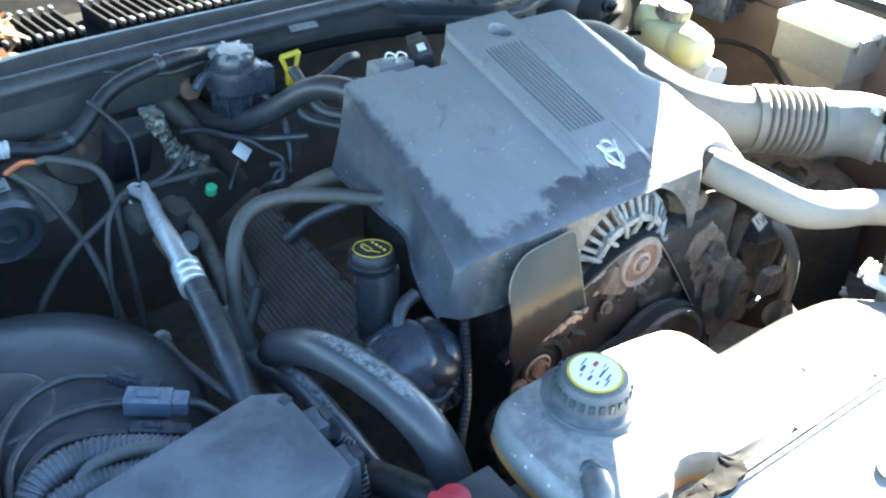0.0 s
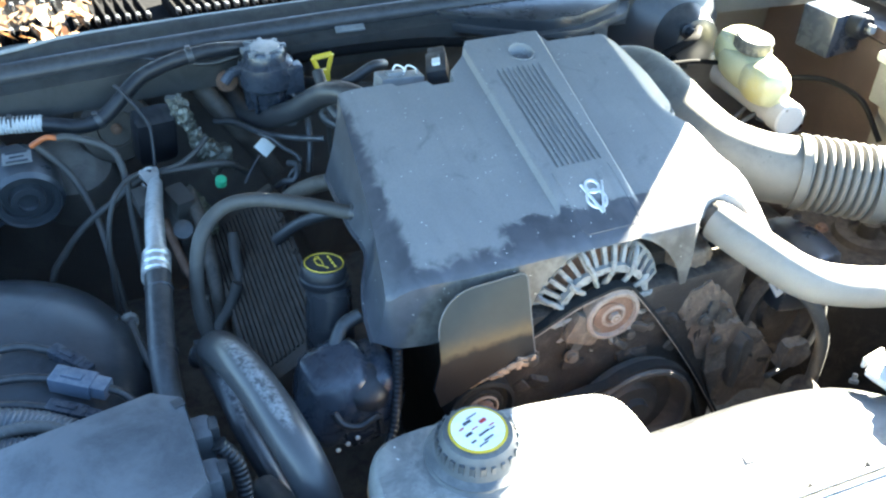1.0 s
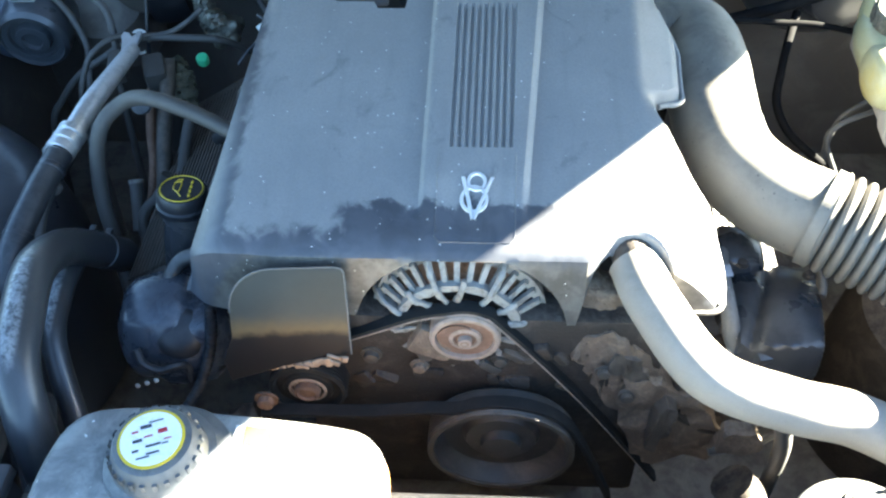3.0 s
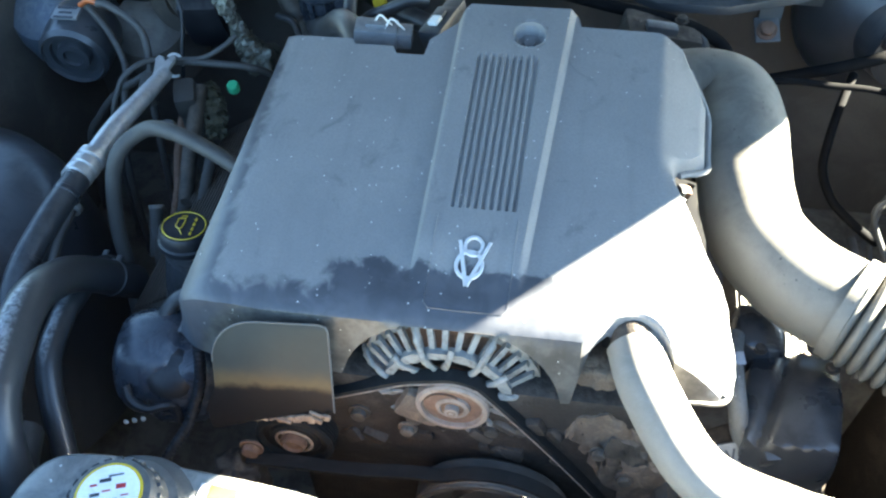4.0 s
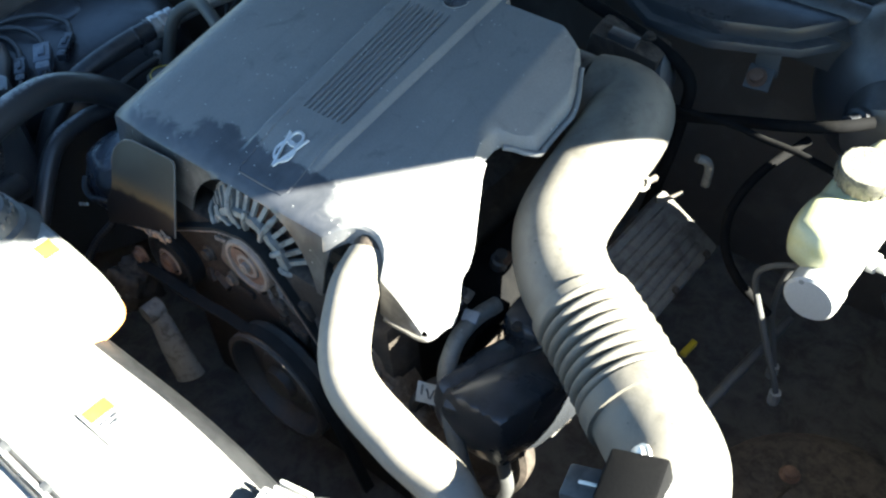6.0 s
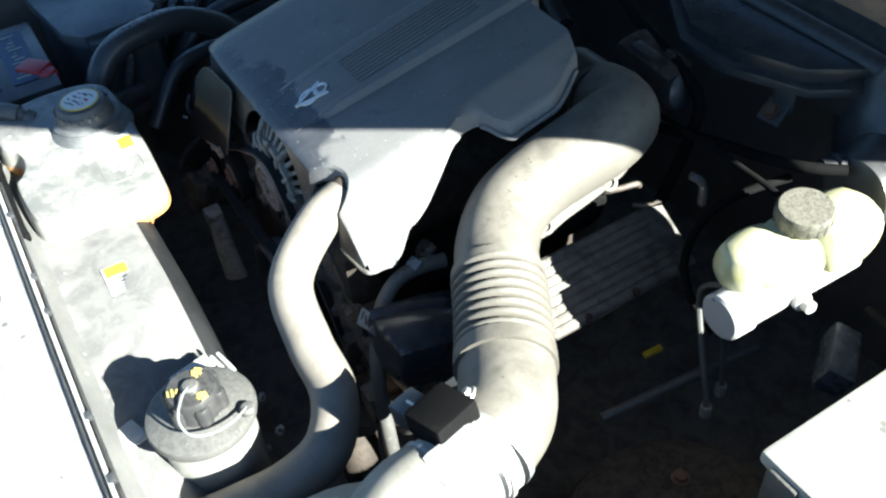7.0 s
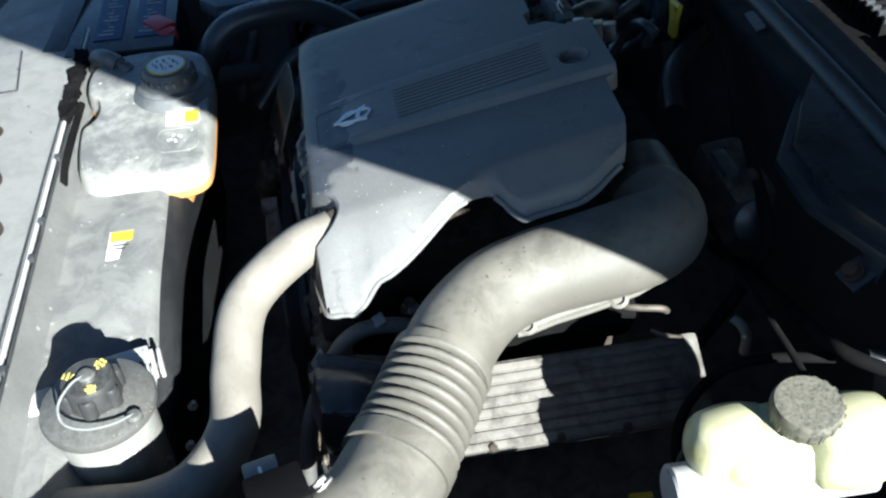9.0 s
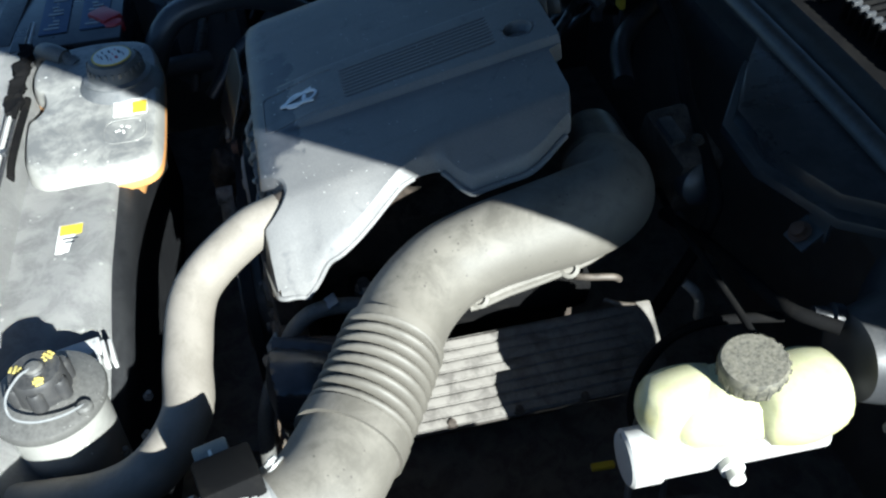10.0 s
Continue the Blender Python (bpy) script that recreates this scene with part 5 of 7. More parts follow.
        part("dried_drip", bm, WHITE, ob)
    bm = new_bm()
    tube(bm, [(-0.345, -0.40, -0.09), (-0.36, -0.42, -0.085), (-0.385, -0.44, -0.1), (-0.4, -0.45, -0.16), (-0.4, -0.44, -0.25)], 0.0145, seg=14)
    part("overflow_hose", bm, TANKSHADE, ob)
    bm = new_bm()
    lathe(bm, (-0.335, -0.385, -0.1), (-0.4, -0.5, 0.4), [(0.013, 0), (0.013, 0.012), (0.009, 0.014), (0.009, 0.03)], seg=16)
    part("nipple", bm, TANKSHADE, ob)


coolant_tank()


def fluid_reservoir():
    at = Vector((0.325, -0.36, -0.25))
    ob = thing("steering_fluid_reservoir", at, "white round fluid reservoir with a dusty black cap", "reservoir")
    bm = new_bm()
    lathe(bm, at, (0, 0, 1), [(0.044, 0), (0.049, 0.01), (0.051, 0.1), (0.052, 0.135)], seg=40)
    part("body", bm, TANK, ob)
    bm = new_bm()
    lathe(bm, at + Vector((0, 0, 0.134)), (0, 0, 1), [(0.054, 0), (0.0585, 0.002), (0.0595, 0.008), (0.058, 0.012), (0.051, 0.015), (0.032, 0.019), (0.03, 0.02)], seg=48)
    part("flange", bm, CAPGREY, ob, "dusty grey flange")
    bm = new_bm()
    lathe(bm, at + Vector((0, 0, 0.15)), (0, 0, 1), [(0.028, 0), (0.028, 0.006), (0.027, 0.03), (0.025, 0.034), (0.011, 0.035), (0.01, 0.037), (0.004, 0.038)], seg=40)
    cap = part("cap", bm, surface("worn_black_cap", (0.03, 0.03, 0.031), (0.045, 0.044, 0.043), (0.07, 0.069, 0.066), scale=60, rough=(0.35, 0.55), bump=0.06), ob, "worn black lobed cap")
    for a in range(0, 360, 60):
        bm = new_bm()
        lathe(bm, at + Vector((0.025 * math.cos(radians(a)), 0.025 * math.sin(radians(a)), 0.154)), (0, 0, 1), [(0.0085, 0), (0.0085, 0.02), (0.0065, 0.024)], seg=12)
        part("lobe", bm, cap.data.materials[0], cap)
    for a in (20, 140, 260):
        bm = new_bm()
        q = at + Vector((0.0185 * math.cos(radians(a)), 0.0185 * math.sin(radians(a)), 0.1855))
        box(bm, q, (0.010, 0.0026, 0.0012), (0, 0, a + 90), bevel=0.0004)
        box(bm, q + Vector((0.0045 * math.cos(radians(a)), 0.0045 * math.sin(radians(a)), 0)), (0.007, 0.0022, 0.0012), (0, 0, a + 90), bevel=0.0004)
        box(bm, q - Vector((0.0042 * math.cos(radians(a)), 0.0042 * math.sin(radians(a)), 0)), (0.006, 0.002, 0.0012), (0, 0, a + 70), bevel=0.0004)
        part("print_bar", bm, surface("faded_yellow_print", (0.5, 0.42, 0.12), (0.3, 0.26, 0.1), None, scale=200, rough=(0.5, 0.6), bump=0.0), cap)
    bm = new_bm()
    tube(bm, [at + Vector(p) for p in ((0, 0, 0.188), (0.012, -0.012, 0.19), (0.03, -0.024, 0.182), (0.046, -0.02, 0.172), (0.052, 0.0, 0.166), (0.046, 0.024, 0.161), (0.034, 0.042, 0.157))], 0.0014, seg=8)
    part("tether", bm, GREYPLUG, ob, "thin grey cap tether")
    bm = new_bm()
    lathe(bm, at + Vector((0.034, 0.042, 0.15)), (0, 0, 1), [(0.0085, 0), (0.0085, 0.005), (0.006, 0.0075), (0.002, 0.008)], seg=20)
    part("tether_button", bm, CAPGREY, ob)
    bm = new_bm()
    lathe(bm, at + Vector((0, 0, 0.183)), (0, 0, 1), [(0.0095, 0), (0.0095, 0.004), (0.007, 0.0065), (0.002, 0.007)], seg=20)
    part("tether_hub", bm, CAPGREY, cap)
    bm = new_bm()
    box(bm, at + Vector((-0.088, 0.012, 0.106)), (0.024, 0.05, 0.01), (0, 0, 12), bevel=0.003)
    for k in range(3):
        box(bm, at + Vector((-0.078, 0.034 + 0.008 * k, 0.106)), (0.036, 0.005, 0.014), (0, 0, 12), bevel=0.002)
    part("bracket", bm, FUSELID, ob)
    bm = new_bm()
    box(bm, at + Vector((-0.04, -0.09, 0.1)), (0.035, 0.06, 0.02), (0, 0, 18), bevel=0.006)
    box(bm, at + Vector((0.02, -0.09, 0.09)), (0.06, 0.055, 0.02), (0, 0, -10), bevel=0.006)
    part("mount", bm, FUSELID, ob)


fluid_reservoir()
for x, y, z in ((0.262, -0.289, -0.2), (0.319, -0.289, -0.2), (0.335, -0.312, -0.2)):
    bm = new_bm()
    lathe(bm, (x, y, z - 0.012), (0.2, 0.3, 1), [(0.006, 0), (0.006, 0.004), (0.0035, 0.005), (0.0035, 0.012), (0.001, 0.0125)], seg=6)
    part("rear_bolt", bm, CAST, shroud, "small pale bolt")

# ---- brake side ----
def brake_reservoir():
    ob = thing("brake_fluid_reservoir", (0.52, 0.29, -0.13), "aged cream plastic brake fluid reservoir with a worn cap", "reservoir")

    def blob(name, c, s, mat, sub=3, e=0.78):
        bm = new_bm()
        bmesh.ops.create_icosphere(bm, subdivisions=sub + 1, radius=1.0)
        for v in bm.verts:
            d = v.co.normalized()
            k = max(abs(d.x), abs(d.y), abs(d.z))
            p = d * (e + (1 - e) / k)
            v.co = Vector(c) + Vector((p.x * s[0], p.y * s[1], p.z * s[2]))
        return part(name, bm, mat, ob)
    blob("front_chamber", (0.504, 0.25, -0.093), (0.035, 0.046, 0.036), AMBER)
    blob("rear_chamber", (0.53, 0.35, -0.08), (0.043, 0.05, 0.042), AMBER)
    blob("bridge", (0.515, 0.3, -0.092), (0.04, 0.076, 0.034), AMBER)
    at = Vector((0.513, 0.309, -0.058))
    bm = new_bm()
    lathe(bm, at, (0.05, -0.08, 1), [(0.0285, 0), (0.031, 0.004), (0.0315, 0.021), (0.0295, 0.025), (0.012, 0.0255)], seg=40)
    cap = part("cap", bm, SCRATCHED, ob, "scratched olive-grey screw cap")
    for k in range(20):
        a = 2 * math.pi * k / 20
        bm = new_bm()
        box(bm, at + Vector((0.0315 * math.cos(a), 0.0315 * math.sin(a), 0.012 - 0.0315 * (0.05 * math.cos(a) - 0.08 * math.sin(a)))), (0.002, 0.004, 0.016), (0, 0, math.degrees(a)), bevel=0.0005)
        part("grip", bm, SCRATCHED, cap)


brake_reservoir()

mc = thing("brake_master_cylinder", (0.5, 0.3, -0.16), "bare aluminium brake master cylinder below its reservoir", "master cylinder")
bm = new_bm()
lathe(bm, (0.522, 0.188, -0.136), (0.02, 1, 0.0), [(0.026, 0), (0.029, 0.003), (0.029, 0.03), (0.026, 0.034), (0.026, 0.2)], seg=28)
part("barrel", bm, FUSELID, mc)
bm = new_bm()
lathe(bm, (0.545, 0.285, -0.138), (1, -0.1, 0.1), [(0.011, 0), (0.012, 0.004), (0.012, 0.014), (0.008, 0.016), (0.008, 0.026), (0.005, 0.028)], seg=14)
part("fitting", bm, FUSELID, mc)
for end, way in (((0.516, 0.207, -0.325), [(0.5, 0.25, -0.15), (0.462, 0.243, -0.165), (0.449, 0.236, -0.19), (0.478, 0.222, -0.25), (0.51, 0.209, -0.31)]), ((0.493, 0.259, -0.344), [(0.51, 0.285, -0.155), (0.475, 0.28, -0.19), (0.468, 0.271, -0.255), (0.484, 0.264, -0.315)])):
    bm = new_bm()
    tube(bm, way + [end], 0.004, seg=8)
    line = part("brake_line", bm, STEEL_TAN, mc)
    bm = new_bm()
    lathe(bm, end, (0, 0, -1), [(0.0075, 0), (0.0075, 0.02), (0.005, 0.022)], seg=8)
    part("flare_nut", bm, ALU, line)

bst = thing("brake_booster", (0.49, 0.5, -0.16), "round black brake booster against the firewall", "brake booster")
bm = new_bm()
lathe(bm, (0.49, 0.63, -0.105), (0.0, -1, 0.06), [(0.115, 0), (0.125, 0.03), (0.13, 0.06), (0.13, 0.075), (0.12, 0.095), (0.085, 0.135), (0.06, 0.15), (0.045, 0.2), (0.03, 0.205)], seg=48)
part("shell", bm, BLACK, bst)
for dx, dz in ((-0.05, 0.03), (0.05, -0.03)):
    bolt("bolt", (0.5 + dx, 0.455, -0.11 + dz), (0, -1, 0), 0.006, GREYPLUG, bst)
bm = new_bm()
lathe(bm, (0.462, 0.43, -0.065), (-0.2, -1, 0.2), [(0.014, 0), (0.014, 0.01), (0.009, 0.012), (0.009, 0.03)], seg=14)
part("vacuum_valve", bm, PUMPBLACK, bst)

abs_unit = thing("brake_control_unit", (0.785, 0.4, -0.14), "grey brake control unit with a round pump motor", "control unit")
bm = new_bm()
box(bm, (0.785, 0.41, -0.095), (0.09, 0.08, 0.085), (0, 0, 8), bevel=0.006)
part("body", bm, PLUGDARK, abs_unit)
bm = new_bm()
lathe(bm, (0.795, 0.37, -0.075), (0.1, -1, 0.1), [(0.021, 0), (0.023, 0.005), (0.023, 0.028), (0.019, 0.032), (0.01, 0.033), (0.009, 0.04), (0.004, 0.041)], seg=28)
part("motor", bm, PUMPBLACK, abs_unit)
bm = new_bm()
lathe(bm, (0.799, 0.332, -0.071), (0.1, -1, 0.1), [(0.009, 0), (0.009, 0.007), (0.007, 0.009)], seg=18)
part("end_cap", bm, GREYPLUG, abs_unit)

LIDBEIGE = surface("dusty_beige_lid", (0.27, 0.268, 0.245), (0.31, 0.306, 0.28), (0.36, 0.355, 0.33), scale=12, rough=(0.5, 0.7), bump=0.05, speck=45, speckcolor=(0.15, 0.15, 0.14))
fuse = thing("fuse_box", (0.774, 0.132, -0.12), "grey fuse box with a flat pale lid beside the fender", "fuse box")
bm = new_bm()
box(bm, (0.774, 0.132, -0.1), (0.125, 0.16, 0.085), (0, 0, 0), bevel=0.005, taper=1.0)
part("body", bm, CAPGREY, fuse)
bm = new_bm()
box(bm, (0.774, 0.132, -0.058), (0.137, 0.172, 0.018), (0, 0, 0), bevel=0.006)
lid = part("lid", bm, LIDBEIGE, fuse, "pale flat lid")
for x, y in ((0.774, 0.22), (0.737, 0.045), (0.807, 0.045)):
    bm = new_bm()
    box(bm, (x, y, -0.068), (0.03, 0.008, 0.026), bevel=0.002)
    part("latch", bm, CAPGREY, lid)
bm = new_bm()
box(bm, (0.774, 0.132, -0.28), (0.1, 0.13, 0.29), bevel=0.008)
part("pedestal", bm, BODY_DARK, fuse)

# strut towers
def strut_tower(x, y, z, profile, inner, material, label):
    ob = thing("strut_tower", (x, y, z), label, "strut tower", "", "strut towers")
    bm = new_bm()
    lathe(bm, (x, y, z), (0, 0, 1), profile, seg=56)
    part("tower", bm, material, ob)
    bm = new_bm()
    lathe(bm, (x, y, z), (0, 0, 1), inner, seg=40)
    part("top_cap", bm, material, ob)
    r, h = inner[0][0] * 1.25, inner[0][1]
    for k in range(3 if x > 0 else 0):
        bolt("nut", (x + r * math.cos(2.1 * k + 0.4), y + r * math.sin(2.1 * k + 0.4), z + h), (0, 0, 1), 0.008, RUST, ob)


strut_tower(0.64, 0.06, -0.57, [(0.17, 0), (0.155, 0.2), (0.14, 0.235), (0.115, 0.25), (0.02, 0.252)], [(0.06, 0.25), (0.055, 0.262), (0.035, 0.264), (0.032, 0.255), (0.018, 0.255), (0.017, 0.28), (0.004, 0.281)], GRIME, "dusty brown strut tower beside the brake reservoir")
strut_tower(-0.775, 0.06, -0.5, [(0.235, 0), (0.228, 0.2), (0.218, 0.28), (0.2, 0.318), (0.17, 0.337), (0.13, 0.347), (0.08, 0.351), (0.02, 0.352)], [(0.06, 0.349), (0.056, 0.3535), (0.05, 0.355), (0.01, 0.356)], DOME, "broad black domed strut tower cover")

# ---- cowl cover and the parts along the firewall ----
cowl = thing("cowl_cover", (0.16, 0.52, -0.05), "dark plastic cowl cover with a stepped lip", "cowl cover")
out = [(0.07, 0.505), (0.165, 0.438), (0.255, 0.436), (0.36, 0.478), (0.42, 0.56), (0.42, 0.6), (-0.05, 0.6)]
bm = new_bm()
slab(bm, out, 0.012, (0, 0, -0.046), bevel=0.004)
part("lip", bm, BLACK, cowl)
bm = new_bm()
slab(bm, [(x + (0.17 - x) * 0.09, y + (0.53 - y) * 0.16) for x, y in out], 0.022, (0, 0, -0.036), bevel=0.008)
part("panel", bm, BLACK_SMOOTH, cowl)
bm = new_bm()
box(bm, (0.316, 0.478, -0.092), (0.034, 0.036, 0.006), (35, 0, 10), bevel=0.0028)
box(bm, (0.318, 0.492, -0.07), (0.032, 0.006, 0.05), (0, 0, 10), bevel=0.002)
brk = part("bracket", bm, STEEL_TAN, cowl)
bolt("bolt", (0.315, 0.472, -0.089), (0, -0.57, 0.8), 0.009, RUST, brk)

dip = thing("dipstick", (-0.212, 0.455, -0.16), "yellow looped dipstick grip behind the engine", "dipstick")
bm = new_bm()
for a, b in (((-0.229, -0.022), (-0.198, -0.019)), ((-0.229, -0.022), (-0.22, -0.046)), ((-0.198, -0.019), (-0.205, -0.046))):
    tube(bm, [(a[0], 0.452, a[1]), (b[0], 0.452, b[1])], 0.0045, seg=10, smooth=False, squash=0.8)
box(bm, (-0.2125, 0.453, -0.058), (0.02, 0.01, 0.03), bevel=0.003)
part("grip", bm, YELLOW, dip)
bm = new_bm()
tube(bm, [(-0.212, 0.455, -0.08), (-0.21, 0.45, -0.2)], 0.004, seg=8, smooth=False)
part("tube", bm, STEEL_TAN, dip)


def connector(name, at, turn, size, material, label):
    ob = thing(name, at, label, "connector")
    m = pose(*at, *turn)
    bm = new_bm()
    box(bm, at, size, turn, bevel=0.0025)
    part("body", bm, material, ob)
    bm = new_bm()
    box(bm, m @ Vector((size[0] * 0.62, 0, 0)), (size[0] * 0.45, size[1] * 0.82, size[2] * 0.82), turn, bevel=0.002)
    part("socket", bm, material, ob)
    bm = new_bm()
    box(bm, m @ Vector((0.0, 0, size[2] * 0.55)), (size[0] * 0.5, size[1] * 0.4, size[2] * 0.22), turn, bevel=0.001)
    part("latch", bm, material, ob)
    return ob


connector("wiring_connector", (-0.162, 0.25, 0.022), (0, 6, 6), (0.05, 0.03, 0.024), GREYPLUG, "dusty grey wiring plug behind the engine cover")
ign = connector("ignition_connector", (-0.088, 0.27, 0.02), (-14, -8, 70), (0.05, 0.03, 0.028), BLACK, "dark wiring plug in the cover's notch, white pieces for its sunlit parts")
# white pieces put on the plug as its sunlit highlights
for x, y, z in ((-0.094, 0.262, 0.0365), (-0.083, 0.285, 0.033)):
    bm = new_bm()
    box(bm, (x, y, z), (0.014, 0.012, 0.005), (-14, -8, 70), bevel=0.001)
    part("lit_piece", bm, WHITE, ign, "small white piece for the plug's sunlit top")
for x, y in ((-0.15, 0.246), (-0.165, 0.252)):
    bm = new_bm()
    tube(bm, [(x, y, 0.033), (x + 0.008, y + 0.003, 0.044), (x + 0.018, y - 0.002, 0.04), (x + 0.022, y + 0.004, 0.03)], 0.0012, seg=6)
    part("wire", bm, WHITE, ign, "thin pale wire")
egr = thing("vacuum_valve", (-0.3, 0.475, -0.1), "grey round vacuum valve with a flat top", "valve")
bm = new_bm()
lathe(bm, (-0.3, 0.475, -0.1), (0, 0, 1), [(0.03, 0), (0.034, 0.03), (0.044, 0.04), (0.046, 0.06), (0.043, 0.075), (0.034, 0.08), (0.033, 0.094), (0.03, 0.098), (0.01, 0.099)], seg=36)
part("canister", bm, PLUGDARK, egr)
bm = new_bm()
lathe(bm, (-0.3, 0.475, -0.004), (0, 0, 1), [(0.026, 0), (0.026, 0.004), (0.008, 0.005)], seg=8)
part("top_plate", bm, GREYPLUG, egr)
bm = new_bm()
box(bm, (-0.262, 0.455, -0.05), (0.03, 0.03, 0.045), bevel=0.004)
part("solenoid", bm, PLUGDARK, egr)
for k in range(8):
    a = 2 * math.pi * k / 8
    bm = new_bm()
    box(bm, (-0.3 + 0.029 * math.cos(a), 0.475 + 0.029 * math.sin(a), -0.003), (0.012, 0.007, 0.006), (0, 0, math.degrees(a)), bevel=0.0015)
    part("lug", bm, GREYPLUG, egr)
for k in range(12):
    a = 2 * math.pi * (k + 0.5) / 12
    bm = new_bm()
    box(bm, (-0.3 + 0.034 * math.cos(a), 0.475 + 0.034 * math.sin(a), -0.084), (0.008, 0.003, 0.034), (0, 0, math.degrees(a)), bevel=0.0008)
    part("rib", bm, PLUGDARK, egr)
bm = new_bm()
tube(bm, [(-0.335, 0.47, -0.03), (-0.355, 0.465, -0.032), (-0.37, 0.46, -0.045)], 0.008, seg=10)
part("side_port", bm, PLUGDARK, egr)
bm = new_bm()
box(bm, (-0.275, 0.44, -0.11), (0.016, 0.016, 0.03), bevel=0.003)
part("nozzle", bm, GREYPLUG, egr)


def cable(name, pts, r, material, label, category="hose", ribbed=False, group=""):
    bm = new_bm()
    if ribbed:
        corrugated(bm, pts, r)
    else:
        tube(bm, pts, r, seg=12)
    return single(name, bm, material, label, category, "", group, angle=60 if not ribbed else 30)


# air conditioning line: block fitting, bare pipe, crimp and rubber
ac = thing("air_conditioning_line", (-0.52, 0.15, -0.2), "air conditioning line of bare aluminium and black rubber", "pipe")
bm = new_bm()
box(bm, (-0.525, 0.318, -0.142), (0.026, 0.045, 0.03), (10, 0, 10), bevel=0.009)
part("block_fitting", bm, HOSE_MATT, ac, "dull rounded block fitting")
bm = new_bm()
tube(bm, [(-0.503, 0.335, -0.124), (-0.512, 0.278, -0.123), (-0.519, 0.201, -0.117), (-0.5235, 0.145, -0.118)], lambda u: 0.0105 + 0.003 * min(1, u * 1.6), seg=16)
part("pipe", bm, ALU, ac)
bm = new_bm()
slab(bm, [(-0.008, -0.03), (0.007, -0.03), (0.008, 0.002), (0.014, 0.02), (0.012, 0.03), (0.006, 0.028), (0.001, 0.012), (-0.004, 0.026), (-0.012, 0.03), (-0.016, 0.022), (-0.01, 0.004)], 0.006, (-0.506, 0.334, -0.122), (6, 0, 6), bevel=0.0015)
part("fork_bracket", bm, ALU, ac, "pale forked end bracket")
bm = new_bm()
pts = [Vector((-0.5235, 0.15, -0.118)).lerp(Vector((-0.53, 0.105, -0.12)), k / 24) for k in range(25)]
tube(bm, pts, lambda u: 0.0185 - 0.003 * (1 if int(u * 24) % 8 in (6, 7) else 0), seg=20, smooth=False)
part("crimp", bm, ALU, ac)
bm = new_bm()
tube(bm, [(-0.527, 0.108, -0.119), (-0.534, 0.045, -0.125), (-0.542, -0.029, -0.143), (-0.544, -0.082, -0.18), (-0.544, -0.13, -0.24)], 0.0165, seg=16)
part("rubber_hose", bm, RUBBER, ac)

# oil filler
oil = thing("oil_filler", (-0.338, 0.005, -0.17), "black oil filler cap with a yellow oil can symbol", "filler cap")
bm = new_bm()
lathe(bm, (-0.342, -0.02, -0.19), (0.1, 0.28, 1), [(0.031, 0), (0.03, 0.05), (0.0285, 0.07), (0.0285, 0.088)], seg=28)
part("neck", bm, BLACK_SMOOTH, oil)
oa = Vector((0.1, 0.12, 1)).normalized()
oc = Vector((-0.336, 0.009, -0.078))
bm = new_bm()
lathe(bm, oc - oa * 0.026, oa, [(0.029, 0), (0.0305, 0.003), (0.0305, 0.009), (0.0285, 0.011), (0.0285, 0.022), (0.026, 0.026), (0.01, 0.0262)], seg=40)
cap = part("cap", bm, PUMPBLACK, oil, "near-black screw cap")
oq = axis_frame(oa)


def oil_mark(pts, closed=False, w=0.0007):
    bm = new_bm()
    line = [oc + oq @ Vector(((-x - y) * 0.7071, (x - y) * 0.7071, 0.0008)) for x, y in pts]
    if closed:
        line.append(line[0])
    tube(bm, line, w, seg=6, smooth=False)
    part("yellow_mark", bm, YELLOW, cap)


oil_mark([(0.0235 * math.cos(2 * math.pi * k / 40), 0.0235 * math.sin(2 * math.pi * k / 40)) for k in range(40)], True)
oil_mark([(-0.013, -0.002), (-0.011, -0.009), (0.002, -0.009), (0.006, -0.004), (0.014, 0.001)])
oil_mark([(-0.013, -0.002), (-0.006, -0.001), (0.004, -0.002), (0.006, -0.004)])
oil_mark([(-0.013, -0.002), (-0.017, -0.001), (-0.016, -0.006), (-0.011, -0.007)])
for k in range(4):
    oil_mark([(-0.014 + 0.008 * k, 0.010), (-0.010 + 0.008 * k, 0.010)], w=0.0014)

# ---- passenger side ----
def clamped_hose(name, pts, r, material, label, clamps, clamp_material=None):
    """A hose with band clamps at given ways along it."""
    ob = thing(name, pts[-1], label, "hose")
    bm = new_bm()
    tube(bm, pts, r, seg=20, n=10)
    part("tube", bm, material, ob)
    line = spline(pts, 10)
    for u in clamps:
        i = max(1, min(len(line) - 2, int(u * (len(line) - 1))))
        way = (line[i + 1] - line[i - 1]).normalized()
        bm = new_bm()
        lathe(bm, line[i] - way * 0.005, way, [(r * 0.99, 0), (r * 1.07, 0.001), (r * 1.07, 0.009), (r * 0.99, 0.01)], seg=24)
        band = part("clamp", bm, clamp_material or BLACK, ob)
        bm = new_bm()
        up = Vector((0, 0, 1)) - way * way.z
        box(bm, line[i] + up.normalized() * r * 1.12, (0.008, 0.009, 0.006), bevel=0.0015)
        part("ear", bm, clamp_material or BLACK, band)
    return ob


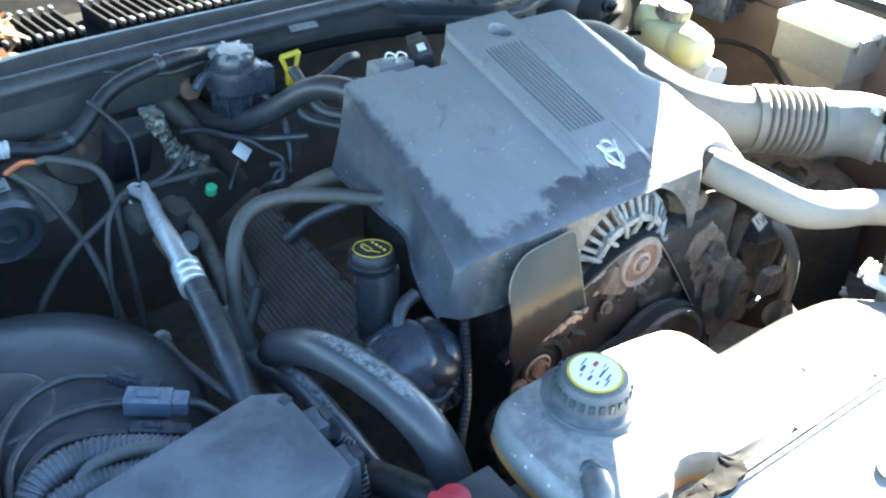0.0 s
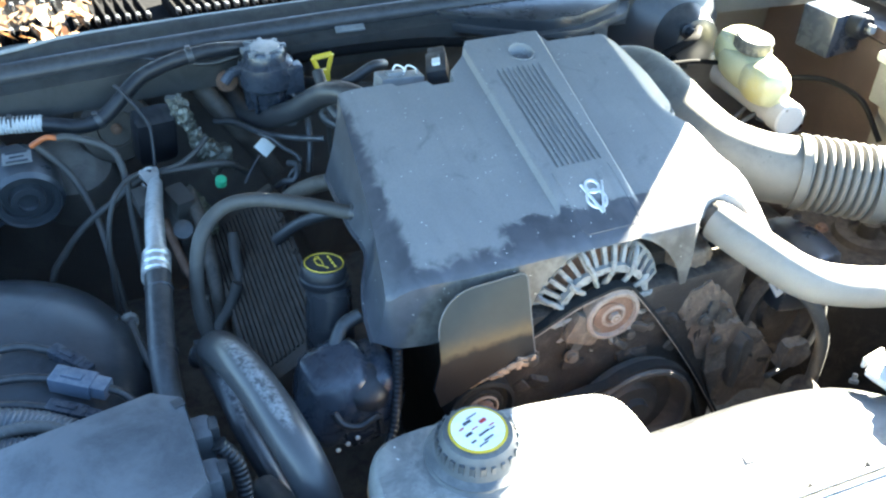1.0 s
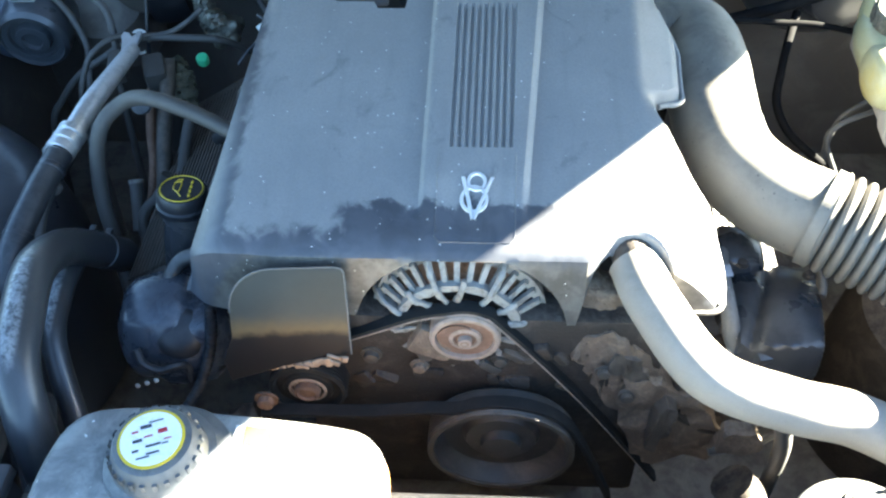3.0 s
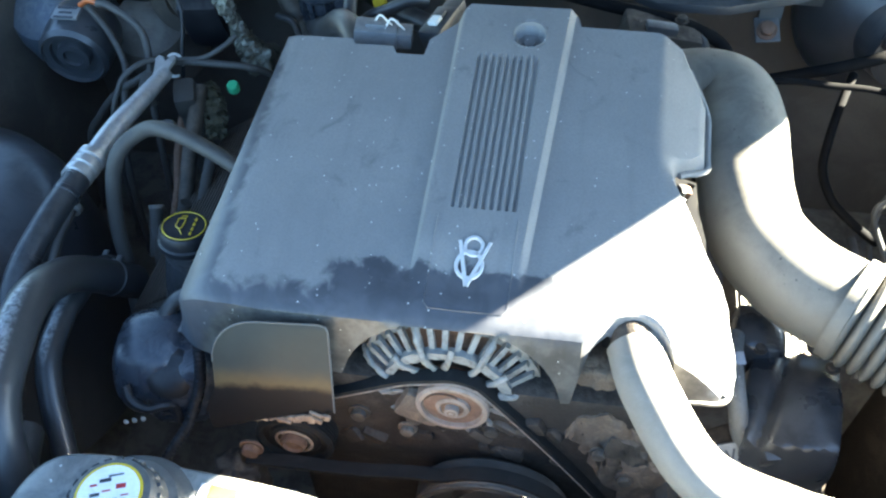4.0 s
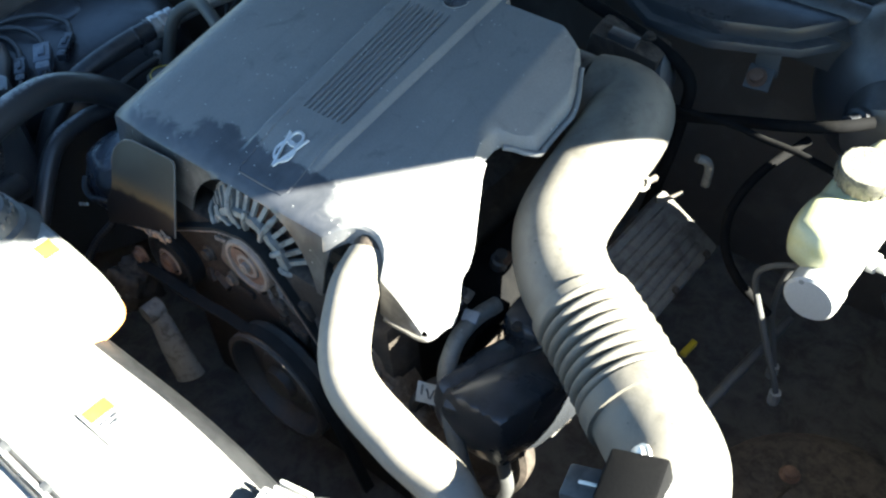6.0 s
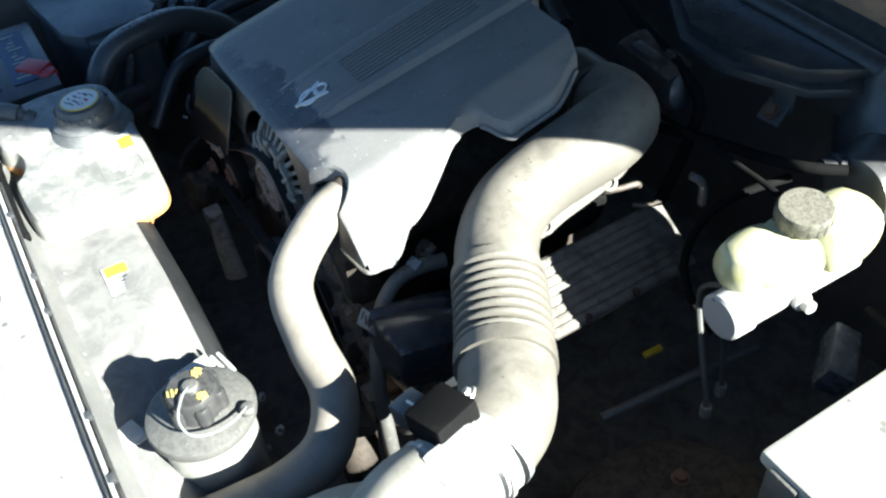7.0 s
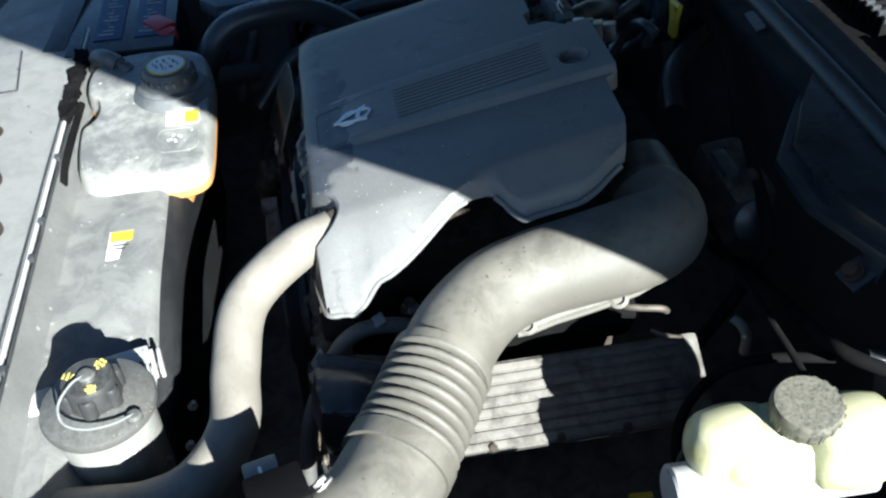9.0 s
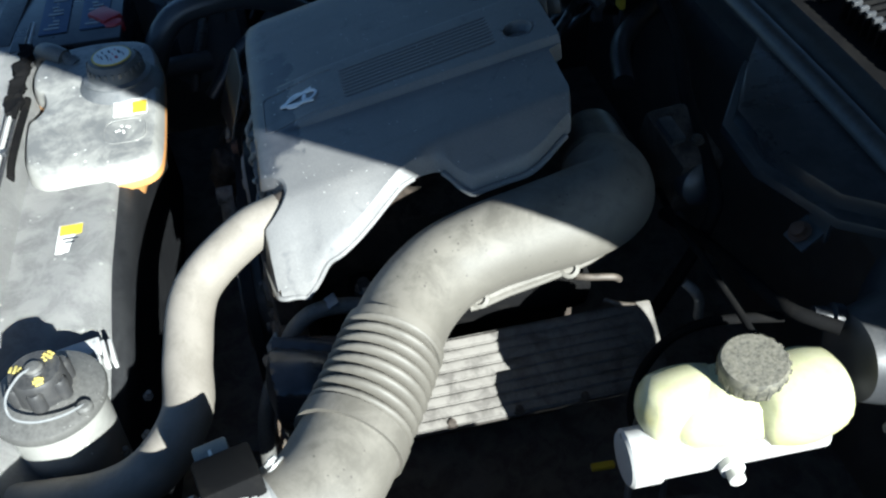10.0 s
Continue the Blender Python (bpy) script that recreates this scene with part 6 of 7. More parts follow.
clamped_hose("breather_hose", [(-0.272, 0.08, -0.066), (-0.29, 0.088, -0.063), (-0.339, 0.11, -0.054), (-0.396, 0.13, -0.048), (-0.438, 0.14, -0.062), (-0.47, 0.118, -0.09), (-0.485, 0.094, -0.165), (-0.475, 0.06, -0.24), (-0.45, 0.0, -0.32)], 0.0096, HOSE_MATT, "thin grey-black breather hose arching into the cover", (0.04,))
clamped_hose("heater_hose", [(-0.465, 0.05, -0.24), (-0.48, -0.01, -0.158), (-0.477, -0.06, -0.115), (-0.468, -0.11, -0.09), (-0.453, -0.17, -0.083), (-0.44, -0.225, -0.09), (-0.427, -0.262, -0.12), (-0.417, -0.29, -0.18), (-0.41, -0.31, -0.26)], 0.022, PALE_TOPPED, "thick worn black rubber hose, pale along the top", (0.06, 0.95))
clamped_hose("return_hose", [(-0.5, 0.073, -0.241), (-0.493, 0.03, -0.196), (-0.486, -0.03, -0.178), (-0.479, -0.075, -0.169), (-0.469, -0.135, -0.182), (-0.438, -0.207, -0.255)], 0.0138, PALE_TOPPED, "thinner black rubber hose beside the thick one", (0.1,))
cable("lower_hose", [(-0.47, -0.2, -0.2), (-0.44, -0.27, -0.19), (-0.41, -0.33, -0.2), (-0.4, -0.4, -0.22)], 0.019, RUBBER, "black lower hose running to the coolant tank", "hose")

# power distribution box
pdb = thing("power_box", (-0.6, -0.215, -0.2), "black power distribution box with a flat faded lid", "fuse box")
bm = new_bm()
slab(bm, [(-0.522, -0.255), (-0.529, -0.135), (-0.56, -0.118), (-0.74, -0.15), (-0.745, -0.31), (-0.56, -0.285)], 0.022, (0, 0, -0.117), bevel=0.005)
part("lid", bm, FADED, pdb)
bm = new_bm()
tube(bm, [(-0.5585, -0.2815, -0.1), (-0.5245, -0.2545, -0.1), (-0.531, -0.1375, -0.1)], 0.0022, seg=8, smooth=False)
part("lip", bm, BLACK, pdb)
bm = new_bm()
box(bm, (-0.535, -0.145, -0.094), (0.012, 0.012, 0.002), (0, 0, 20), bevel=0.0008)
part("moulded_mark", bm, BLACK, pdb)
bm = new_bm()
slab(bm, [(-0.53, -0.25), (-0.536, -0.14), (-0.56, -0.125), (-0.735, -0.155), (-0.74, -0.3), (-0.565, -0.278)], 0.16, (0, 0, -0.277))
part("body", bm, FADED, pdb)
for y in (-0.175, -0.235):
    bm = new_bm()
    box(bm, (-0.519, y, -0.13), (0.02, 0.032, 0.05), bevel=0.003)
    cl = part("clip", bm, FADED, pdb)
    bm = new_bm()
    box(bm, (-0.506, y, -0.118), (0.01, 0.018, 0.03), bevel=0.002)
    part("tongue", bm, BLACK, cl)
bm = new_bm()
corrugated(bm, [(-0.505, -0.19, -0.12), (-0.49, -0.2, -0.15), (-0.49, -0.22, -0.2), (-0.5, -0.24, -0.27)], 0.009)
part("conduit", bm, BLACK, pdb, angle=30)

# battery with its red terminal cover
bat = thing("battery", (-0.56, -0.42, -0.3), "black battery with a blue-white label and red terminal cover", "battery")
bm = new_bm()
box(bm, (-0.535, -0.41, -0.21), (0.24, 0.17, 0.19), bevel=0.008)
part("case", bm, BLACK_SMOOTH, bat)
bm = new_bm()
box(bm, (-0.535, -0.41, -0.108), (0.25, 0.175, 0.016), bevel=0.004)
part("lid", bm, BLACK_SMOOTH, bat)
for y in (-0.432, -0.366):
    bm = new_bm()
    box(bm, (-0.54, y, -0.0985), (0.18, 0.046, 0.002), bevel=0.0005)
    lb = part("label_panel", bm, BLUEINK, bat)
    for j in range(13):
        bm = new_bm()
        box(bm, (-0.465 - 0.0125 * j, y + 0.003 * (j % 3 - 1), -0.0968), (0.006, 0.024 - 0.007 * (j % 4), 0.0012))
        part("print_bar", bm, GREYPLUG, lb)
bm = new_bm()
lathe(bm, (-0.462, -0.337, -0.115), (0, 0, 1), [(0.018, 0), (0.019, 0.01), (0.015, 0.018), (0.008, 0.02)], seg=18)
box(bm, (-0.485, -0.35, -0.1), (0.05, 0.036, 0.018), (0, 0, 40), bevel=0.006)
part("terminal_cover", bm, RED, bat, "red terminal cover")

# plugs and conduits over the strut tower cover
connector("harness_plug", (-0.64, -0.026, -0.14), (0, 4, -32), (0.05, 0.026, 0.021), BLUEGREY, "pale blue-grey wiring plug on the harness")
connector("harness_plug", (-0.65, -0.063, -0.146), (0, 4, -32), (0.046, 0.017, 0.015), PLUGDARK, "dark blue wiring plug on a taped lead")
connector("harness_plug", (-0.646, 0.02, -0.142), (0, 6, -48), (0.044, 0.017, 0.015), PLUGDARK, "small dark wiring plug on the harness")
LEADS = [[(-0.662, -0.012, -0.14), (-0.7, 0.0, -0.138), (-0.745, -0.005, -0.135), (-0.785, -0.04, -0.138), (-0.8, -0.1, -0.15)],
         [(-0.672, -0.05, -0.146), (-0.71, -0.035, -0.143), (-0.75, -0.035, -0.14), (-0.785, -0.07, -0.142), (-0.795, -0.12, -0.155)],
         [(-0.662, 0.038, -0.142), (-0.7, 0.055, -0.138), (-0.75, 0.04, -0.134), (-0.79, -0.01, -0.136), (-0.81, -0.08, -0.15)],
         [(-0.618, -0.04, -0.142), (-0.59, -0.055, -0.15), (-0.565, -0.08, -0.19), (-0.555, -0.12, -0.26)],
         [(-0.628, -0.077, -0.147), (-0.6, -0.095, -0.155), (-0.58, -0.12, -0.19)]]
for pts in LEADS:
    cable("harness_lead", pts, 0.005, RUBBER, "black taped wiring lead over the strut tower", "cable", False, "harness leads")
bm = new_bm()
lathe(bm, (-0.574, 0.125, -0.2), (-0.08, 1, 0), [(0.006, 0), (0.011, 0.001), (0.012, 0.006), (0.012, 0.009), (0.006, 0.0095), (0.0055, 0.004), (0.001, 0.004)], seg=20)
single("line_fitting", bm, CAST, "pale ring fitting on a thin steel line", "fitting")
cable("red_lead", [(-0.765, -0.11, -0.165), (-0.775, -0.1, -0.172), (-0.785, -0.1, -0.19), (-0.79, -0.12, -0.22)], 0.008, RED, "red cable end beside the conduits", "cable")
cable("conduit", [(-0.6, -0.125, -0.17), (-0.639, -0.107, -0.145), (-0.686, -0.077, -0.14), (-0.726, -0.063, -0.14), (-0.77, -0.072, -0.145), (-0.8, -0.1, -0.17)], 0.017, FADED, "grey-black corrugated wiring conduit", "conduit", True, "conduits")
cable("conduit", [(-0.63, -0.13, -0.165), (-0.665, -0.116, -0.147), (-0.695, -0.106, -0.143), (-0.733, -0.1, -0.143), (-0.767, -0.104, -0.15), (-0.79, -0.13, -0.18)], 0.0135, FADED, "narrower corrugated wiring conduit", "conduit", True, "conduits")
cable("white_lead", [(-0.62, -0.118, -0.145), (-0.665, -0.098, -0.13), (-0.7, -0.09, -0.128), (-0.73, -0.092, -0.135), (-0.76, -0.12, -0.16)], 0.007, CAPGREY, "pale grey cable beside the conduits", "cable")

# steering pump below the cover's corner
pump = thing("steering_pump", (-0.335, -0.12, -0.24), "dark blue-black plastic pump body below the engine cover", "pump")
bm = new_bm()
bmesh.ops.create_icosphere(bm, subdivisions=5, radius=1.0)
for v in bm.verts:
    d = v.co.normalized()
    k = max(abs(d.x), abs(d.y), abs(d.z))
    p = d * (0.8 + 0.2 / k)
    dent = 0.1 * math.exp(-((p.x - 0.5 * p.z) / 0.18) ** 2) + 0.05 * noise.noise(p * 1.6)
    p *= 1 - dent
    v.co = Vector((-0.342 + p.x * 0.068, -0.095 + p.y * 0.052 + 0.01 * p.z, -0.197 + p.z * 0.06))
part("body", bm, PLUGDARK, pump)
bm = new_bm()
lathe(bm, (-0.325, -0.122, -0.168), (0.2, -0.6, 0.8), [(0.03, 0), (0.026, 0.006), (0.018, 0.0095), (0.006, 0.011)], seg=28)
part("end_cap", bm, PUMPBLACK, pump)
bm = new_bm()
tube(bm, [(-0.372, -0.142, -0.176), (-0.364, -0.152, -0.188), (-0.346, -0.156, -0.194), (-0.33, -0.153, -0.19), (-0.32, -0.146, -0.198), (-0.318, -0.15, -0.22)], 0.0045, seg=8)
part("bracket", bm, PUMPBLACK, pump)
for k in range(3):
    bolt("bolt", (-0.375 + 0.012 * k, -0.163, -0.215 + 0.006 * k), (0, -1, 0.3), 0.002, ALU, pump)
cable("pump_conduit", [(-0.285, -0.115, -0.125), (-0.29, -0.13, -0.17), (-0.305, -0.155, -0.215), (-0.33, -0.18, -0.25), (-0.35, -0.2, -0.29)], 0.0065, PUMPBLACK, "ribbed black conduit down the engine front", "conduit", True, "conduits")
cable("pump_hose", [(-0.31, -0.05, -0.12), (-0.335, -0.055, -0.13), (-0.355, -0.075, -0.16), (-0.375, -0.09, -0.22)], 0.009, RUBBER, "short black hose under the cover's edge", "hose")
cable("steel_line", [(-0.53, -0.03, -0.205), (-0.542, -0.014, -0.203), (-0.567, 0.072, -0.2), (-0.574, 0.129, -0.2)], 0.006, STEEL_TAN, "tan steel line with an open end fitting", "pipe")
crusted("mount_bracket", (-0.255, -0.185, -0.285), (0.03, 0.03, 0.035), GRIME, "rusty flaking bracket below the belt shield", "bracket", 7.0, amount=0.35)

# accumulator, canister and hoses along the firewall
can = thing("vacuum_canister", (-0.68, 0.385, -0.2), "round black servo canister with stepped end face", "canister")
bm = new_bm()
lathe(bm, (-0.688, 0.468, -0.142), (0.08, -1, -0.12), [(0.05, 0), (0.053, 0.01), (0.053, 0.05), (0.052, 0.075), (0.046, 0.082), (0.0445, 0.076), (0.036, 0.075), (0.035, 0.068), (0.026, 0.067), (0.024, 0.079), (0.015, 0.08), (0.014, 0.074), (0.006, 0.073)], seg=40)
part("body", bm, DOME, can)
bm = new_bm()
box(bm, (-0.682, 0.416, -0.0905), (0.04, 0.024, 0.004), (12, 0, 0), bevel=0.001)
part("label_plate", bm, GREYPLUG, can)
for k in range(3):
    bm = new_bm()
    box(bm, (-0.682, 0.405 + 0.009 * k, -0.0895 + 0.0019 * k), (0.03 - 0.01 * (k % 2), 0.003, 0.001), (12, 0, 0))
    part("print_bar", bm, INK, can)
cable("canister_hose", [(-0.66, 0.43, -0.08), (-0.651, 0.429, -0.088), (-0.622, 0.415, -0.124), (-0.603, 0.394, -0.164), (-0.592, 0.35, -0.188), (-0.585, 0.29, -0.25), (-0.58, 0.25, -0.42)], 0.0055, HOSE_MATT, "black hose from the servo canister", "hose")
cable("canister_hose", [(-0.622, 0.41, -0.067), (-0.602, 0.406, -0.067), (-0.553, 0.386, -0.087), (-0.542, 0.366, -0.131), (-0.545, 0.34, -0.2), (-0.55, 0.3, -0.42)], 0.0055, HOSE_MATT, "black hose looping over the canister", "hose")
loom = clamped_hose("wiring_loom", [(-0.84, 0.49, -0.085), (-0.762, 0.49, -0.073), (-0.664, 0.482, -0.072), (-0.57, 0.464, -0.08), (-0.485, 0.484, -0.024), (-0.394, 0.478, 0.002), (-0.3, 0.52, -0.02)], 0.0115, PUMPBLACK, "thick black wiring trunk below the cowl", (0.3, 0.52, 0.8))
tagged(loom, "thick black wiring trunk below the cowl", "cable")
cable("ribbed_trunk", [(-0.8, 0.489, -0.077), (-0.762, 0.49, -0.073), (-0.71, 0.487, -0.072), (-0.64, 0.478, -0.074)], 0.0135, FUSELID, "pale ribbed sleeve on the wiring trunk", "conduit", True, "conduits")
cable("orange_lead", [(-0.66, 0.424, -0.08), (-0.638, 0.416, -0.066), (-0.62, 0.41, -0.067)], 0.004, ORANGE, "short orange wire loom at the canister", "cable")
cable("heater_pipe", [(-0.415, 0.57, -0.07), (-0.402, 0.555, -0.084), (-0.378, 0.53, -0.118), (-0.354, 0.516, -0.157), (-0.326, 0.514, -0.198), (-0.3, 0.5, -0.25)], 0.018, HOSE_BROWN, "black heater hose behind the engine", "hose", False, "heater hoses")
cable("heater_pipe", [(-0.38, 0.645, -0.125), (-0.356, 0.6, -0.116), (-0.328, 0.498, -0.132), (-0.282, 0.409, -0.086), (-0.235, 0.345, -0.03), (-0.2, 0.29, -0.02), (-0.17, 0.22, -0.04)], 0.018, RUBBER, "black heater hose along the firewall", "hose", False, "heater hoses")
cable("firewall_pipe", [(-0.36, 0.5, -0.05), (-0.22, 0.5, -0.04), (-0.05, 0.47, -0.03), (0.1, 0.42, -0.03), (0.2, 0.4, -0.04), (0.255, 0.395, -0.07), (0.26, 0.385, -0.12), (0.255, 0.36, -0.2), (0.24, 0.33, -0.3)], 0.0085, TRAY, "black hose crossing behind the engine cover", "hose")
cable("thin_lead", [(-0.39, 0.5, -0.13), (-0.359, 0.481, -0.127), (-0.328, 0.427, -0.123), (-0.289, 0.382, -0.115), (-0.244, 0.343, -0.105)], 0.005, BLACK, "thin black lead behind the engine", "cable")
cable("thin_lead", [(-0.27, 0.45, -0.07), (-0.255, 0.42, -0.09), (-0.26, 0.38, -0.13), (-0.27, 0.36, -0.17)], 0.005, BLACK, "thin black lead at the vacuum valve", "cable")
cable("crossing_lead", [(-0.36, 0.41, -0.18), (-0.39, 0.38, -0.14), (-0.438, 0.374, -0.132), (-0.515, 0.371, -0.133), (-0.562, 0.364, -0.158), (-0.61, 0.359, -0.188), (-0.651, 0.357, -0.232), (-0.68, 0.35, -0.28), (-0.7, 0.34, -0.42)], 0.0055, HOSE_MATT, "black lead over the air conditioning fitting", "cable")
dry = thing("receiver_block", (-0.5, 0.42, -0.2), "dark plastic relay block behind the air conditioning fitting", "relay block")
bm = new_bm()
box(bm, (-0.487, 0.462, -0.115), (0.066, 0.045, 0.1), (22, 0, 8), bevel=0.016)
part("body", bm, PUMPBLACK, dry)
dr = thing("receiver_drier", (-0.487, 0.27, -0.3), "black valve block with a bright green service cap", "bracket")
bm = new_bm()
box(bm, (-0.475, 0.322, -0.156), (0.032, 0.045, 0.042), (14, 0, 20), bevel=0.009)
box(bm, (-0.475, 0.325, -0.23), (0.03, 0.03, 0.13), (0, 0, 20), bevel=0.004)
part("body", bm, HOSE_MATT, dr)
bm = new_bm()
lathe(bm, (-0.48, 0.262, -0.165), (0, -0.7, 0.7), [(0.014, 0), (0.014, 0.008), (0.007, 0.01)], seg=14)
part("cap", bm, BLACK, dr)
# crumpled foil wrap round a loom
bm = new_bm()
rnd = random.Random(11)
line = spline([(-0.45, 0.45, -0.05), (-0.442, 0.442, -0.075), (-0.431, 0.437, -0.103), (-0.42, 0.433, -0.13), (-0.403, 0.422, -0.152)], 10)
tube(bm, line, lambda u: 0.011 + 0.014 * max(0.0, u - 0.45) + 0.003 * math.sin(9 * u), seg=18, smooth=False)
for v in bm.verts:
    v.co += Vector([rnd.uniform(-0.0035, 0.0035) for _ in range(3)])
single("foil_wrap", bm, surface("crumpled_foil", (0.2, 0.2, 0.17), (0.06, 0.06, 0.045), None, scale=90, metal=0.7, rough=(0.25, 0.6), bump=0.6), "crumpled dull foil wrapped round a loom", "foil wrap", angle=5)
bm = new_bm()
lathe(bm, (-0.41, 0.343, -0.152), (0.1, -0.3, 1), [(0.0075, 0), (0.0085, 0.001), (0.0085, 0.012), (0.007, 0.014), (0.003, 0.0142)], seg=14)
part("service_cap", bm, GREEN, dr, "small bright green cap")
tg = thing("wire_tag", (-0.345, 0.4, -0.17), "small white paper tag on a thin wire", "tag")
bm = new_bm()
box(bm, (-0.327, 0.41, -0.14), (0.026, 0.025, 0.002), (38, -14, 40), bevel=0.0006)
part("paper", bm, WHITE, tg)
bm = new_bm()
tube(bm, [(-0.37, 0.37, -0.175), (-0.355, 0.385, -0.16), (-0.338, 0.4, -0.148)], 0.002, seg=6)
part("wire", bm, BLACK, tg)
bm = new_bm()
lathe(bm, (-0.36, 0.52, -0.07), (0.3, -1, 0.2), [(0.016, 0), (0.018, 0.004), (0.016, 0.012), (0.006, 0.014)], seg=16)
single("firewall_plug", bm, RUST, "rusty round plug in the firewall", "plug")
for x, y, z, r in ((-0.62, 0.5, -0.2, 0.07), (-0.78, 0.5, -0.17, 0.08)):
    bm = new_bm()
    lathe(bm, (x, y + 0.06, z - 0.05), (0, -0.5, 1), [(r, 0), (r, 0.06), (r * 0.9, 0.09), (r * 0.5, 0.11), (r * 0.1, 0.115)], seg=32)
    single("accumulator", bm, BLUEGREY if x < -0.7 else BODY_DARK, "dusty rounded housing below the cowl", "housing")
bm = new_bm()
box(bm, (-0.14, 0.545, -0.022), (0.05, 0.014, 0.004), (20, 0, -4), bevel=0.001)
single("cowl_clip", bm, GREYPLUG, "grey folded metal clip on the cowl", "clip")

# cowl vent fins, and dry leaves in the tray
grille = thing("cowl_grille", (-0.45, 0.82, -0.06), "row of dark cowl vent fins under the windscreen", "grille")
for k in range(54):
    if k in (21, 22, 40, 41):
        continue
    bm = new_bm()
    box(bm, (-0.80 + 0.0172 * k, 0.80, -0.05), (0.0045, 0.13, 0.034), (0, 0, 8), bevel=0.001)
    fin = part("fin", bm, TRAY, grille)
    # paler end pieces stand in for sunlight on the fin ends
    for y in (0.745, 0.862):
        bm = new_bm()
        box(bm, (-0.80 + 0.0172 * k - 0.14 * (y - 0.8), y, -0.035), (0.0075, 0.016, 0.012), (0, 0, 8), bevel=0.003)
        part("lit_tip", bm, BLACK, fin)
bm = new_bm()
rnd = random.Random(5)
for k in range(90):
    x, y = rnd.uniform(-0.8, -0.545), rnd.uniform(0.66, 0.84)
    m = pose(x, y, rnd.uniform(-0.05, -0.012), rnd.uniform(-40, 40), rnd.uniform(-40, 40), rnd.uniform(0, 360))
    w, l = rnd.uniform(0.006, 0.014), rnd.uniform(0.014, 0.034)
    q = [bm.verts.new(m @ Vector(c)) for c in ((-l, 0, 0), (-l * 0.3, w, 0.002), (l * 0.5, w * 0.8, 0.003), (l, 0, 0), (l * 0.4, -w, 0.002), (-l * 0.4, -w * 0.8, 0.001))]
    bm.faces.new(q)
bmesh.ops.solidify(bm, geom=bm.faces[:], thickness=0.0008)
single("dry_leaves", bm, LEAF, "dry brown leaves and twigs in the cowl tray", "leaves", "stuff")

# ---- driver side, between cover and fender ----
mot = thing("starter_motor", (0.35, -0.08, -0.26), "black plastic motor housing under the intake pipe", "motor")
bm = new_bm()
bmesh.ops.create_icosphere(bm, subdivisions=5, radius=1.0)
for v in bm.verts:
    d = v.co.normalized()
    k = max(abs(d.x), abs(d.y), abs(d.z))
    p = d * (0.45 + 0.55 / k)
    swell = 0.012 * math.exp(-((p.x - 0.3) ** 2 + (p.y + 0.2) ** 2) / 0.25) if p.z > 0 else 0.0
    crease = -0.01 * math.exp(-((p.x + 0.35 - 0.3 * p.y) / 0.12) ** 2) if p.z > 0 else 0.0
    v.co = Vector((0.32 + p.x * 0.052 + 0.01 * p.y, -0.074 + p.y * 0.074, -0.193 + p.z * 0.05 - 0.012 * p.y + swell * 0.6 + crease * 0.8))
part("housing", bm, BLACK_SMOOTH, mot)
bm = new_bm()
bmesh.ops.create_icosphere(bm, subdivisions=4, radius=1.0)
for v in bm.verts:
    d = v.co.normalized()
    k = max(abs(d.x), abs(d.y), abs(d.z))
    p = d * (0.6 + 0.4 / k)
    v.co = Vector((0.293, 0.008, -0.17)) + Vector((p.x * 0.03, p.y * 0.034, p.z * 0.03 - 0.006 * p.x))
part("shoulder", bm, BLACK_SMOOTH, mot)
bm = new_bm()
box(bm, (0.305, -0.13, -0.162), (0.045, 0.024, 0.022), (12, 8, 18), bevel=0.006)
part("cap", bm, BLACK_SMOOTH, mot)
for x, y in ((0.29, -0.02), (0.36, -0.035), (0.35, -0.115)):
    bolt("bolt", (x, y, -0.149), (0, 0, 1), 0.005, GRIME, mot)
cable("engine_loom", [(0.262, -0.02, -0.13), (0.258, -0.05, -0.126), (0.259, -0.082, -0.127), (0.263, -0.104, -0.14), (0.268, -0.118, -0.158), (0.285, -0.135, -0.18), (0.315, -0.155, -0.215), (0.34, -0.165, -0.28), (0.345, -0.165, -0.4)], 0.0095, CAPGREY, "taped grey wiring loom below the cover", "cable")
tag = thing("loom_tag", (0.258, -0.13, -0.175), "grubby off-white tag taped round the loom", "tag")
m = pose(0.256, -0.135, -0.172, 48, -12, 12)
bm = new_bm()
box(bm, m.translation, (0.026, 0.022, 0.003), (48, -12, 12), bevel=0.001)
part("paper", bm, GREYPLUG, tag)
for x, y, r in ((0.002, 0.0, 28), (0.007, 0.0, -28), (-0.006, 0.003, 0)):
    bm = new_bm()
    box(bm, m @ Vector((x, y, 0.002)), (0.002, 0.011, 0.0008), (48, -12, 12 + r))
    part("print_bar", bm, INK, tag)
bm = new_bm()
box(bm, (0.258, -0.06, -0.116), (0.018, 0.014, 0.004), (20, 0, 15), bevel=0.0015)
single("loom_bracket", bm, BLUEGREY, "small grey bracket where the loom leaves the cover", "bracket")
cable("throttle_hose", [(0.2, 0.36, -0.13), (0.28, 0.376, -0.11), (0.334, 0.381, -0.096), (0.391, 0.382, -0.079), (0.445, 0.385, -0.06), (0.48, 0.42, -0.06)], 0.0075, TRAY, "black vacuum hose toward the booster", "hose")
cable("throttle_cable", [(0.2, 0.35, -0.09), (0.28, 0.338, -0.076), (0.34, 0.342, -0.074), (0.384, 0.346, -0.08), (0.43, 0.35, -0.085), (0.49, 0.355, -0.1)], 0.0042, TRAY, "black control cable beside the reservoir", "cable")
